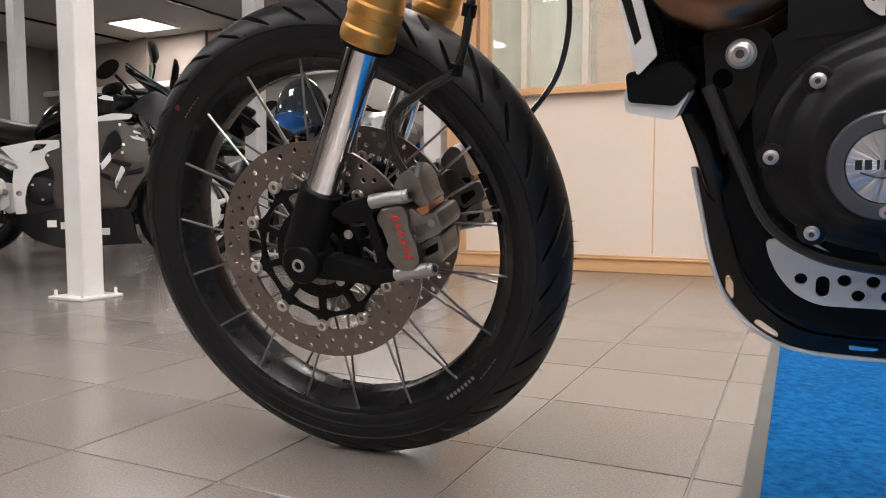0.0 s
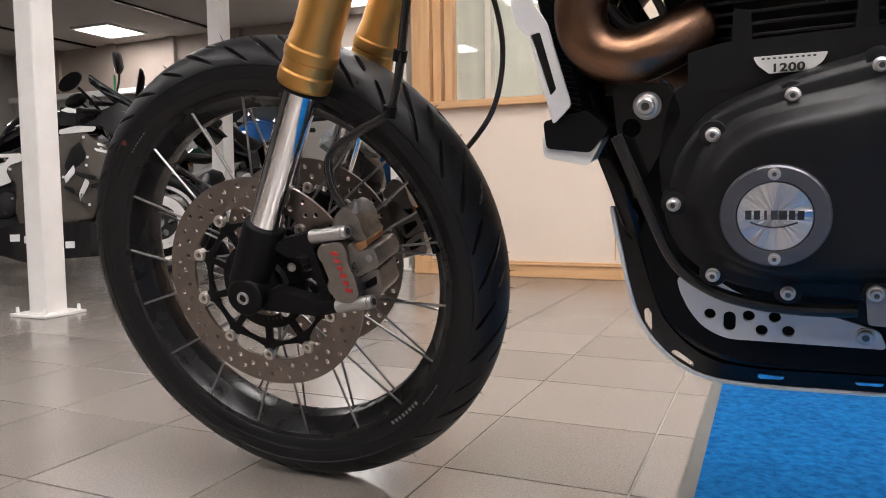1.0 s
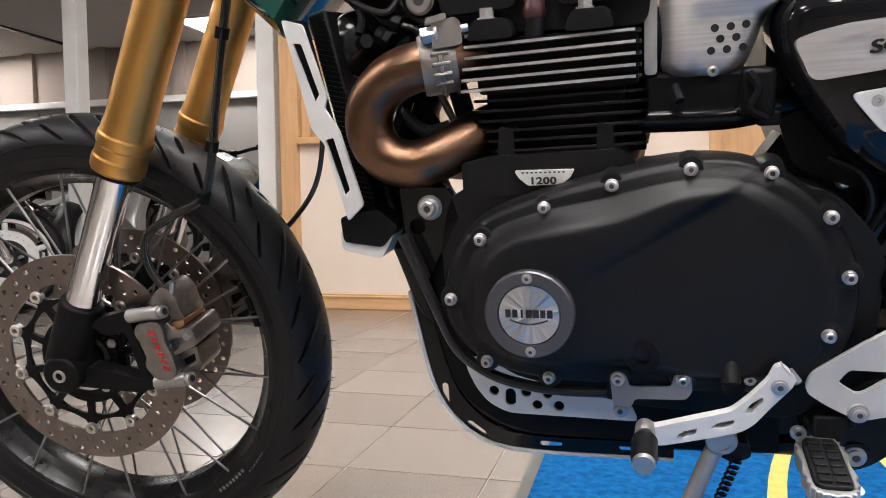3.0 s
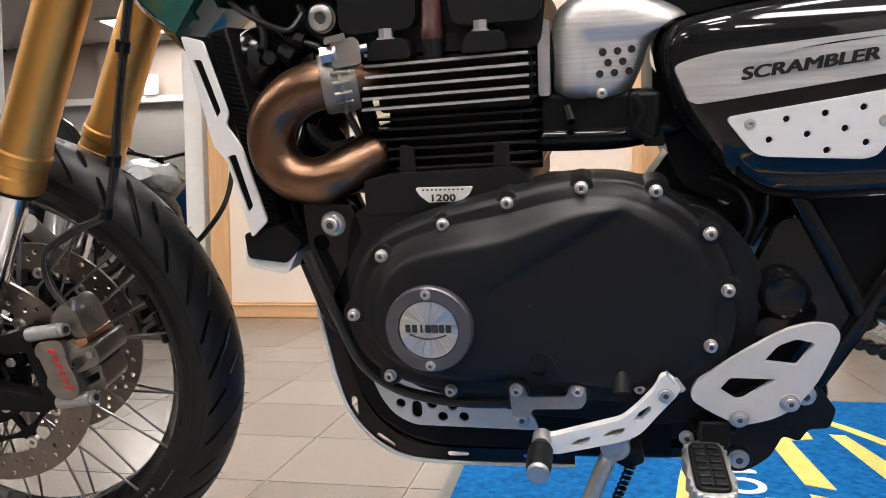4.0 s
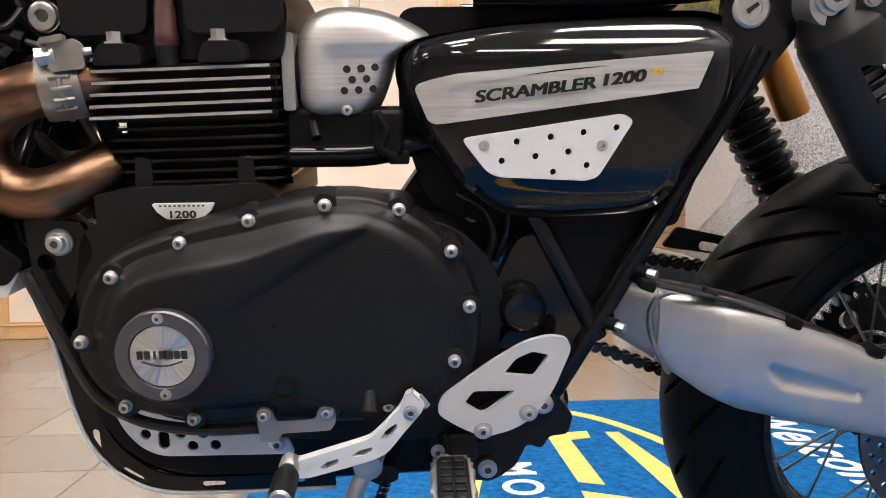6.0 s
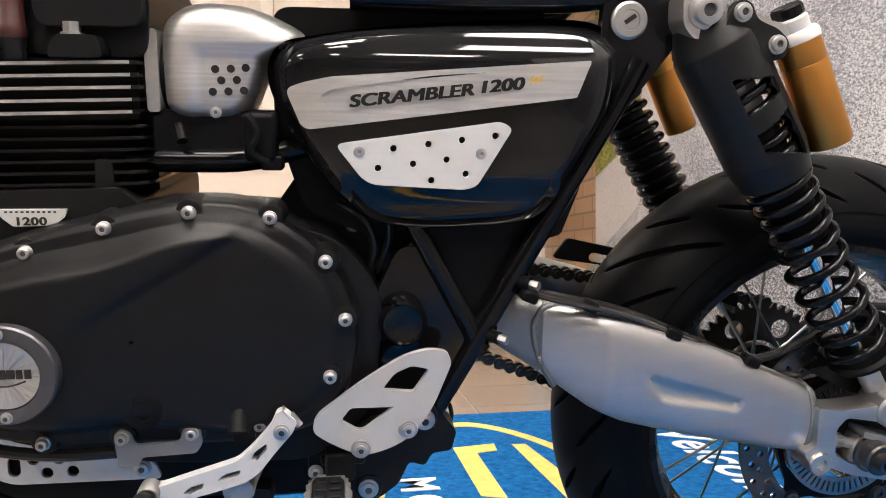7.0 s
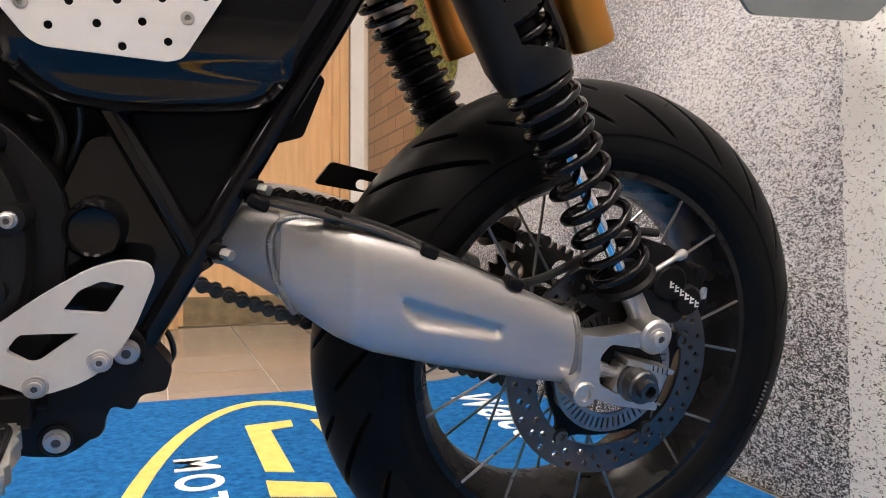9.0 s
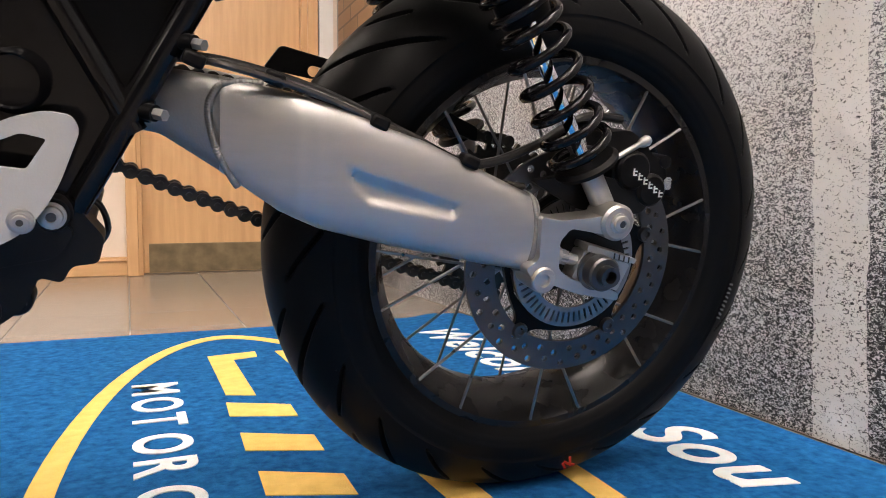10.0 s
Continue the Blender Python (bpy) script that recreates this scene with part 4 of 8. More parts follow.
part("radiator_clip", prism(rounded([(0.484, 0.556), (0.486, 0.528), (0.532, 0.522), (0.552, 0.545), (0.530, 0.565)], 0.005), -0.151, -0.12), "plastic_black", bike, bevel=0.003)

# frame cradle, down tube and bash plate
for side in (-1, 1):
    part("down_tube", sweep(curve([(0.57, side * 0.035, 0.80), (0.533, side * 0.050, 0.68), (0.520, side * 0.090, 0.585), (0.5565, side * 0.105, 0.472), (0.566, side * 0.074, 0.410), (0.5805, side * 0.074, 0.350), (0.6035, side * 0.074, 0.3125), (0.641, side * 0.074, 0.2900), (0.693, side * 0.074, 0.2770), (0.804, side * 0.074, 0.2775), (0.97, side * 0.074, 0.283)], 8), 0.0145, 16), "frame_black", bike, "gloss black frame tube")
outer_pts = [(p[0], p[2]) for p in curve([(x, 0, z) for x, z in ((0.536, 0.453), (0.5432, 0.411), (0.5525, 0.360), (0.5655, 0.3185), (0.588, 0.287), (0.616, 0.2665), (0.648, 0.2565), (0.700, 0.2540), (0.766, 0.2555), (0.842, 0.2575))], 5)]
mid_pts = [(p[0], p[2]) for p in curve([(x, 0, z) for x, z in ((0.541, 0.453), (0.548, 0.412), (0.557, 0.361), (0.5695, 0.3205), (0.591, 0.2905), (0.6175, 0.2705), (0.649, 0.2605), (0.700, 0.2580), (0.766, 0.2592), (0.842, 0.2610))], 5)]
in_pts = [(p[0], p[2]) for p in curve([(x, 0, z) for x, z in ((0.558, 0.453), (0.5665, 0.411), (0.5790, 0.362), (0.5915, 0.328), (0.611, 0.303), (0.634, 0.286), (0.657, 0.278), (0.700, 0.2755), (0.766, 0.277), (0.842, 0.279))], 5)]
part("bash_plate_edge", prism(outer_pts + mid_pts[::-1], -0.0945, -0.0905), "alu_plate", bike, "silver turned edge of the bash plate", bevel=0.001)
part("bash_plate", prism(outer_pts + mid_pts[::-1], -0.0905, -0.0830), "cover_black", bike, "dark rim of the bash plate under the frame")
part("bash_flange", prism(outer_pts + in_pts[::-1], -0.0915, -0.0890, [slot(0.5746, 0.3335, 0.5748, 0.3140, 0.0040), slot(0.6035, 0.2855, 0.6190, 0.2742, 0.0042), slot(0.6925, 0.2665, 0.7115, 0.2675, 0.0036), slot(0.785, 0.2685, 0.803, 0.269, 0.0036)]), "frame_black", bike, "black slotted flange of the bash plate")
part("inner_guard", prism(rounded([(0.525, 0.575), (0.562, 0.470), (0.571, 0.410), (0.587, 0.350), (0.608, 0.318), (0.643, 0.295), (0.693, 0.283), (0.950, 0.283), (0.950, 0.340), (0.680, 0.345), (0.648, 0.375), (0.618, 0.430), (0.602, 0.500), (0.600, 0.575)], 0.004), -0.100, -0.094), "plastic_black", bike, "black inner guard behind the down tube")
part("skid_plate", prism(rounded([(0.6112, 0.3855), (0.6144, 0.370), (0.6227, 0.3506), (0.6369, 0.3322), (0.6591, 0.3208), (0.8043, 0.3204), (0.7973, 0.3387), (0.7783, 0.3451), (0.700, 0.366), (0.640, 0.388)], [0.006, 0.004, 0.01, 0.01, 0.012, 0.006, 0.006, 0.006, 0.01, 0.01]), -0.1265, -0.1225,
     [ring(0.644, 0.3472, 0.0058), ring(0.6814, 0.3472, 0.0058), ring(0.7056, 0.3469, 0.0058), ring(0.6936, 0.3325, 0.0058), ring(0.7182, 0.3331, 0.0058), slot(0.6630, 0.3355, 0.6632, 0.3450, 0.0060)]), "alu_plate", bike, "perforated silver skid plate", bevel=0.0008)
part("plate_backing", prism(rounded([(0.622, 0.375), (0.640, 0.338), (0.662, 0.325), (0.79, 0.325), (0.78, 0.342), (0.70, 0.360), (0.645, 0.380)], 0.004), -0.118, -0.110), "plastic_black", bike)
bolt(bike, 0.7853, -0.1265, 0.3332, 0.0070, 0.006)
part("bracket", prism(rounded([(0.779, 0.3985), (0.786, 0.4045), (0.795, 0.400), (0.798, 0.388), (0.838, 0.3900), (0.841, 0.402), (0.849, 0.4065), (0.857, 0.402), (0.858, 0.386), (0.852, 0.377), (0.803, 0.375), (0.800, 0.366), (0.782, 0.366)], 0.004), -0.1880, -0.1850), "bracket_grey", bike, "dark steel cable bracket", bevel=0.001)
part("coolant_hose", sweep(curve([(0.563, -0.170, 0.540), (0.593, -0.170, 0.465), (0.617, -0.170, 0.413), (0.651, -0.170, 0.387), (0.688, -0.170, 0.376), (0.731, -0.170, 0.372), (0.775, -0.170, 0.373)], 8), 0.0060, 10), "hose", bike, "black cable along the crankcase")
part("frame_plate", prism(rounded([(0.556, 0.590), (0.612, 0.586), (0.622, 0.555), (0.590, 0.500), (0.575, 0.470), (0.560, 0.530)], 0.008), -0.150, -0.140, [ring(0.574, 0.545, 0.009)]), "frame_black", bike, "black engine mounting plate", bevel=0.002)
bolt(bike, 0.590, -0.152, 0.566, 0.0088, 0.012)
part("mount_washer", lathe([(0.0, 0), (0.0135, 0), (0.0135, -0.003), (0, -0.003)], (0.590, -0.150, 0.566), n=24), "ring_steel", bike)
bolt(bike, 0.580, -0.100, 0.783, 0.014, 0.012)
part("mount_cup", lathe([(0.0155, 0), (0.019, 0), (0.019, -0.010), (0.0165, -0.010)], (0.580, -0.098, 0.783), n=24, closed=True), "frame_black", bike)

# ---- engine ----
part("airbox", prism(rounded([(0.955, 0.590), (0.942, 0.625), (0.925, 0.680), (0.925, 0.790), (1.20, 0.790), (1.18, 0.60), (1.05, 0.555)], 0.02), -0.10, 0.10), "plastic_black", bike, "black airbox behind the side panel", bevel=0.008)
part("crankcase", prism(rounded([(0.604, 0.455), (0.598, 0.520), (0.612, 0.582), (0.660, 0.590), (0.84, 0.590), (0.98, 0.580), (1.03, 0.520), (1.02, 0.400), (0.96, 0.345), (0.80, 0.350), (0.66, 0.380)], 0.03), -0.150, 0.06), "cover_black", bike, "black engine case", bevel=0.006)


def smooth_loop(pts, n):
    k = len(pts)
    out = []
    for i in range(n):
        t = i / n * k
        j, f = int(t), t - int(t)
        p0, p1, p2, p3 = (Vector(pts[(j + d) % k]) for d in (-1, 0, 1, 2))
        out.append(0.5 * (2 * p1 + (p2 - p0) * f + (2 * p0 - 5 * p1 + 4 * p2 - p3) * f * f + (3 * p1 - p0 - 3 * p2 + p3) * f ** 3))
    return out


RIDGE = [(0.60, 0.490), (0.637, 0.517), (0.707, 0.552), (0.765, 0.571), (0.842, 0.584), (0.890, 0.582)]


def lerp(table, x):
    for (x0, z0), (x1, z1) in zip(table, table[1:]):
        if x <= x1:
            return z0 + (z1 - z0) * max(0, (x - x0) / (x1 - x0))
    return table[-1][1]


def soft(v, w):
    """Rounded corner: zero below, rising in a straight line above."""
    return w * math.log1p(math.exp(min(60.0, v / w)))


def cover_height(x, z):
    """Flat field round the badge, falling to the back, with a bevel above a ridge that runs up to a point."""
    h = 0.2150 - 0.150 * soft(x - 0.740, 0.015)
    d = math.hypot(x - 0.706, z - 0.472)
    if x < 0.706:
        out = d - 0.0795
    elif z > 0.472:
        out = z - max(lerp(RIDGE, x), 0.472 + (0.0795 ** 2 - min(0.0795, x - 0.706) ** 2) ** 0.5)
    else:
        out = max(d - 0.0795 if x < 0.72 else -0.02, 0.400 - z)
    u = min(1.0, max(0.0, (out + 0.002) / 0.026))
    h -= 0.0195 * u * u * (3 - 2 * u) + 0.20 * soft(out - 0.022, 0.003)
    if 0.745 < x < 0.96:
        crease = 0.500 + (x - 0.750) * 0.585
        far = 1 - min(1, max(0, (x - 0.885) / 0.06))
        h -= 0.0095 * min(1, (x - 0.745) / 0.10) * far / (1 + math.exp(max(-40, min(40, (z - crease) / 0.0028)))) * math.exp(-max(0.0, crease - z) / 0.045)
    return max(h, 0.172 + 0.010 * max(0.0, 1 - (x - 0.60) / 0.3))


def clutch_cover():
    """Domed side cover with a flat badge field and a pointed ridge."""
    loop = smooth_loop([(0.606, 0.468), (0.617, 0.519), (0.645, 0.556), (0.693, 0.5785), (0.759, 0.5970), (0.840, 0.6130), (0.903, 0.610), (0.952, 0.586), (0.989, 0.546), (1.006, 0.494), (0.999, 0.434), (0.966, 0.392), (0.894, 0.376), (0.786, 0.381), (0.711, 0.385), (0.655, 0.400), (0.619, 0.429)], 306)
    cx, cz = 0.805, 0.492

    rim = [(0.0, -0.030), (0.002, -0.014), (0.005, -0.005), (0.010, -0.001), (0.021, 0.001), (0.030, 0.010), (0.042, 0.028), (0.30, 0.3)]

    def height(x, z, s):
        """The dome rises from a lower flange that carries the bolts."""
        a = cover_height(x, z)
        b = 0.1885 - 0.035 * (x - 0.62) + lerp(rim, (1 / max(s, 0.02) - 1) * math.hypot(x - cx, z - cz) * 0.95)
        return -0.004 * math.log(math.exp(-a / 0.004) + math.exp(-b / 0.004))

    bm = bmesh.new()
    rows = []
    for p in loop:
        rows.append([])
    steps = [(1.0, None), (1.0, 0.0)] + [(0.9975 - 0.0025 * i, 1.0) for i in range(12)] + [(0.96 - 0.96 * i / 96, 1.0) for i in range(96)]
    for s, f in steps:
        for i, p in enumerate(loop):
            x, z = cx + (p.x - cx) * s, cz + (p.y - cz) * s
            top = height(x, z, s)
            y = -0.12 if f is None else -(0.150 + (top - 0.150) * f)
            rows[i].append(bm.verts.new((x, y, z)))
    apex = bm.verts.new((cx, -height(cx, cz, 0), cz))
    n = len(rows)
    for i in range(n):
        a, b = rows[i], rows[(i + 1) % n]
        for k in range(len(steps) - 1):
            bm.faces.new((a[k], a[k + 1], b[k + 1], b[k]))
        bm.faces.new((a[-1], apex, b[-1]))
    bmesh.ops.recalc_face_normals(bm, faces=bm.faces)
    return bm


cover = part("engine_cover", clutch_cover(), "cover_black", bike, "satin black engine side cover", sharp=50)
for x, z, y in ((0.619, 0.4765, -0.1890), (0.654, 0.540, -0.1900), (0.718, 0.570, -0.1815), (0.783, 0.590, -0.1785), (0.8547, 0.603, -0.1750), (0.9247, 0.597, -0.1690), (0.9744, 0.5568, -0.1755), (0.992, 0.501, -0.1755), (0.977, 0.446, -0.1790), (0.653, 0.408, -0.1850), (0.7175, 0.3925, -0.1830), (0.787, 0.3955, -0.1850), (0.849, 0.3975, -0.1850)):
    part("bolt_boss", lathe([(0.0150, 0.03), (0.0128, 0.004), (0.0115, -0.001), (0.0095, -0.0015), (0, -0.0015)], (x, y, z), n=18), "cover_black", cover)
    bolt(cover, x, y - 0.0015, z, 0.0053, 0.0085)
badge = part("clutch_badge", lathe([(0.044, 0.012), (0.0440, -0.004), (0.0425, -0.006), (0.0310, -0.006), (0.0300, -0.003), (0.0, -0.003)], (0.706, -0.219, 0.472), n=64), "cover_black", cover, "grey anodised ring badge")
M["ring_grey"] = material("grey_anodised_ring", (0.105, 0.105, 0.115), 0.42, 0.8, None, 60, 0.4, 0.2, 700)
badge.data.materials[0] = M["ring_grey"]


def spun():
    """Turned aluminium with radial lay."""
    m = material("spun_aluminium", (0.60, 0.60, 0.60), 0.30, 1.0)
    n, ln = m.node_tree.nodes, m.node_tree.links
    co = n.new("ShaderNodeTexCoord")
    flat_co = n.new("ShaderNodeVectorMath")
    flat_co.operation = "MULTIPLY"
    flat_co.inputs[1].default_value = (1, 0, 1)
    unit = n.new("ShaderNodeVectorMath")
    unit.operation = "NORMALIZE"
    ln.new(co.outputs["Object"], flat_co.inputs[0])
    ln.new(flat_co.outputs[0], unit.inputs[0])
    rays = n.new("ShaderNodeTexNoise")
    rays.inputs["Scale"].default_value, rays.inputs["Detail"].default_value = 3.2, 4
    ln.new(unit.outputs[0], rays.inputs["Vector"])
    bp = n.new("ShaderNodeBump")
    bp.inputs["Strength"].default_value, bp.inputs["Distance"].default_value = 1.0, 0.005
    ln.new(rays.outputs["Fac"], bp.inputs["Height"])
    ln.new(bp.outputs[0], n["Principled BSDF"].inputs["Normal"])
    return m


M["spun"] = spun()
disc = part("badge_disc", lathe([(0.0298, 0.002), (0.0298, 0.0)] + [(0.0294, -0.001), (0, -0.001)], (0, 0, 0), n=128), "spun", badge, "spun silver badge disc")
disc.location = (0.706, -0.2225, 0.472)
# maker's word as plain dark strokes and an arc under it
for k, w in enumerate((0.0050, 0.0050, 0.0020, 0.0052, 0.0062, 0.0048, 0.0052)):
    part("maker_mark", block((0.6855 + k * 0.0068, -0.2240, 0.4735), (w, 0.0012, 0.0078)), "ink", badge, "black maker's mark")
part("maker_arc", sweep([(0.687 + 0.0037 * i, -0.2240, 0.4672 - 0.0045 * math.sin(math.pi * i / 10)) for i in range(11)], 0.0008, 6), "ink", badge)
for x, z in ((0.7055, 0.509), (0.7065, 0.4352)):
    bolt(badge, x, -0.2245, z, 0.0042, 0.004, "steel", "screw")
part("drain_plug", lathe([(0.017, 0.004), (0.017, -0.002), (0.014, -0.003), (0.0085, -0.003), (0.0075, 0.002), (0, 0.002)], (0.811, -cover_height(0.811, 0.427) + 0.002, 0.427), n=6 * 4), "plastic_black", cover, "black socket plug")
part("sensor_plug", lathe([(0.008, 0.03), (0.009, 0.0), (0.009, -0.010), (0, -0.010)], (0.892, -cover_height(0.892, 0.408) + 0.002, 0.408), (0, 0.6, 1), 16), "cover_black", cover)

# barrel with fins, cylinder head with bright fin edges
fins = part("barrel", prism(rounded([(0.660, 0.600), (0.790, 0.600), (0.792, 0.690), (0.656, 0.690)], 0.006), -0.112, 0.125), "cover_black", bike, "black engine barrel", bevel=0.003)
for k in range(6):
    z = 0.6215 + k * 0.0104
    w = 0.005 * math.sin(k * 1.3) + 0.012 * (k < 1)
    part("barrel_fin", prism(rounded([(0.650 + w, -0.140), (0.806, -0.140), (0.816, -0.128), (0.816, 0.14), (0.640 + w, 0.14), (0.636 + w, -0.126)], 0.012), z, z + 0.0030), "frame_black", fins, m=Matrix(((1, 0, 0, 0), (0, 0, 1, 0), (0.02, 1, 0, -0.014), (0, 0, 0, 1))), bevel=0.001)
for x in (0.664, 0.764):
    part("barrel_boss", prism(rounded([(x, 0.594), (x + 0.020, 0.594), (x + 0.018, 0.645), (x + 0.003, 0.648)], 0.004), -0.141, -0.11), "cover_black", fins, bevel=0.002)
part("barrel_core", block((0.730, 0.0, 0.652), (0.166, 0.20, 0.075)), "plastic_black", fins)
part("barrel_base", prism(rounded([(0.628, 0.575), (0.806, 0.582), (0.806, 0.607), (0.790, 0.622), (0.660, 0.6185), (0.628, 0.612)], 0.004), -0.1515, 0.13), "cover_black", bike, bevel=0.003)
head = part("cylinder_head", prism(rounded([(0.645, 0.680), (0.806, 0.682), (0.806, 0.735), (0.640, 0.738)], 0.006), -0.128, 0.128), "cover_black", bike, "black cylinder head", bevel=0.003)
for k in range(6):
    z = 0.6790 + k * 0.01085
    lay = Matrix(((1, 0, 0, 0), (0, 0, 1, 0), (0.030, 1, 0, -0.0145), (0, 0, 0, 1)))
    x1 = 0.8055 if k < 5 else 0.668
    part("head_fin", prism(rounded([(0.629 + 0.0014 * k, -0.148), (x1 - 0.003, -0.148), (x1 + 0.004, -0.140), (x1 + 0.004, 0.14), (0.626, 0.14), (0.625, -0.140)], 0.006), z, z + 0.0034), "cover_black", head, m=lay, bevel=0.0006)
    part("fin_edge", prism([(0.631 + 0.0014 * k, -0.1492), (x1 - 0.001, -0.1492), (x1 - 0.001, -0.1470), (0.631 + 0.0014 * k, -0.1470)], z + 0.0003, z + 0.0031), "alu_brushed", head, "machined bright fin edge", m=lay)
camshaft_cover = part("cam_cover", prism(rounded([(0.615, 0.742), (0.815, 0.738), (0.822, 0.790), (0.800, 0.830), (0.640, 0.835), (0.612, 0.800)], 0.014), -0.130, 0.13), "cover_black", bike, "black cam cover", bevel=0.008)
part("cover_ridge", prism(rounded([(0.612, 0.761), (0.692, 0.763), (0.697, 0.832), (0.612, 0.836)], [0.014, 0.014, 0.02, 0.02]), -0.146, -0.12), "cover_black", camshaft_cover, bevel=0.009)
part("cover_ridge", prism(rounded([(0.728, 0.763), (0.817, 0.764), (0.820, 0.832), (0.724, 0.832)], [0.014, 0.014, 0.02, 0.02]), -0.146, -0.12), "cover_black", camshaft_cover, bevel=0.009)
for x0, z0 in ((0.641, 0.734), (0.738, 0.736)):
    part("cover_lug", prism(rounded([(x0, z0), (x0 + 0.048, z0 + 0.001), (x0 + 0.043, z0 + 0.020), (x0 + 0.008, z0 + 0.020)], 0.006), -0.156, -0.125), "cover_black", camshaft_cover, bevel=0.003)
    part("cover_bolt", lathe([(0.010, 0.0), (0.010, 0.003), (0.0075, 0.0035), (0.0075, 0.012), (0, 0.012)], (x0 + 0.020, -0.144, z0 + 0.019), (0, 0, 1), 6), "steel", camshaft_cover)
cap = part("plug_cap", lathe([(0.0105, 0.0), (0.0112, 0.002), (0.0112, 0.010), (0.0102, 0.012), (0.0098, 0.034), (0.0085, 0.038), (0.0085, 0.070), (0, 0.072)], (0.708, -0.142, 0.752), (0.03, 0, 1), 24), "maroon", bike, "maroon spark plug cap")
part("rubber_boot", lathe([(0, -0.018), (0.009, -0.018), (0.0105, -0.012), (0.0095, -0.008), (0.0105, -0.004), (0.010, 0.0), (0, 0.0)], (0.708, -0.142, 0.752), (0.03, 0, 1), 20), "rubber", cap, "black rubber boot")
def copy_shift(bm, dx, dz=0.0):
    bm.transform(Matrix.Translation((dx, dz, dx * 0.1)))
    return bm


plate = part("engine_badge", prism(rounded([(0.6845, 0.6035), (0.745, 0.6035), (0.741, 0.5955), (0.7315, 0.5885), (0.698, 0.5880), (0.6885, 0.5960)], 0.002), -0.1560, -0.1515), "alu_plate", bike, "small silver engine badge", bevel=0.0006)
part("badge_digits", lettering("1200", 0.0116, 0.0004, 0.0, 1.08, 0.0004), "ink", plate, "black digits", Matrix.Translation((0.6995, -0.1564, 0.5895)) @ Matrix.Rotation(radians(90), 4, "X") @ Matrix.Diagonal((1.12, 0.85, 1, 1)))
for k in range(10):
    part("badge_bar", block((0.6930 + 0.0046 * k, -0.1563, 0.6012), (0.0024, 0.0008, 0.0015)), "ink", plate)

# exhaust header: out of the head, round and back under
pipe = part("exhaust_pipe", sweep(curve([(0.655, -0.085, 0.724), (0.632, -0.118, 0.720), (0.602, -0.143, 0.7150), (0.576, -0.150, 0.7105), (0.5535, -0.151, 0.700), (0.535, -0.151, 0.681), (0.5285, -0.151, 0.660), (0.5325, -0.150, 0.636), (0.548, -0.149, 0.619), (0.572, -0.147, 0.6125), (0.597, -0.142, 0.6175), (0.618, -0.130, 0.628), (0.638, -0.108, 0.639), (0.665, -0.065, 0.650)], 10), 0.0258, 32), "bronze", bike, "bronze heat-tinted exhaust header pipe")
part("exhaust_pipe", sweep(curve([(0.640, 0.062, 0.722), (0.600, 0.06, 0.722), (0.550, 0.06, 0.700), (0.520, 0.06, 0.66), (0.530, 0.06, 0.61), (0.575, 0.06, 0.59), (0.66, 0.06, 0.61)], 8), 0.0245, 20), "bronze", bike, "bronze heat-tinted exhaust header pipe")
clamp = part("exhaust_clamp", lathe([(0.0265, -0.002), (0.0300, -0.002), (0.0312, 0.002), (0.0312, 0.028), (0.0300, 0.034), (0.0265, 0.034)], (0.592, -0.1475, 0.7130), (1, 0.32, 0.12), 40, True), "clamp_grey", bike, "grey stamped exhaust clamp")
CLAMP = Matrix.Translation((0.609, -0.1420, 0.7150)) @ Matrix.Rotation(radians(18), 4, "Z") @ Matrix.Rotation(radians(-6.5), 4, "Y")
for k in range(5):
    a = -0.62 + 0.33 * k
    part("clamp_rib", block((0, -0.0316 * math.cos(a), -0.0316 * math.sin(a)), (0.019, 0.0040, 0.0042), Matrix.Rotation(-a, 4, "X")), "clamp_grey", clamp, m=CLAMP, bevel=0.0012)
part("clamp_band", lathe([(0.0305, -0.003), (0.0330, -0.002), (0.0330, 0.001), (0.0305, 0.002)], (0, 0, 0), (1, 0, 0), 40, True), "clamp_grey", clamp, m=CLAMP)
part("clamp_bolt", rod((-0.016, -0.027, 0.028), (0.032, -0.027, 0.029), 0.0038, n=10), "steel", clamp, m=CLAMP)
part("clamp_nut", rod((-0.015, -0.027, 0.028), (-0.001, -0.027, 0.0285), 0.0088, n=6), "steel", clamp, m=CLAMP)
part("clamp_washer", rod((-0.002, -0.027, 0.0283), (0.001, -0.027, 0.0285), 0.0100, n=20), "steel", clamp, m=CLAMP)
part("clamp_lug", prism(rounded([(-0.006, 0.014), (0.024, 0.014), (0.025, 0.036), (0.020, 0.041), (-0.004, 0.039)], 0.004), -0.034, -0.010), "clamp_grey", clamp, m=CLAMP, bevel=0.0025)
part("clamp_lip", prism(rounded([(-0.010, 0.038), (0.012, 0.040), (0.012, 0.046), (-0.008, 0.044)], 0.002), -0.038, -0.016), "clamp_grey", clamp, m=CLAMP, bevel=0.001)
horn = part("horn", lathe([(0.0, 0.010), (0.014, 0.012), (0.024, 0.007), (0.034, 0.003), (0.037, 0.0), (0.035, -0.005), (0.024, -0.008), (0.010, -0.012), (0, -0.012)], (0.504, -0.095, 0.743), (0.70, -0.65, 0.1), 36), "frame_black", bike, "black disc horn")
part("horn_rim", lathe([(0.0365, -0.0014), (0.0380, 0.0), (0.0365, 0.0014)], (0.504, -0.095, 0.743), (0.70, -0.65, 0.1), 40, True), "steel", horn, "bright horn rim")
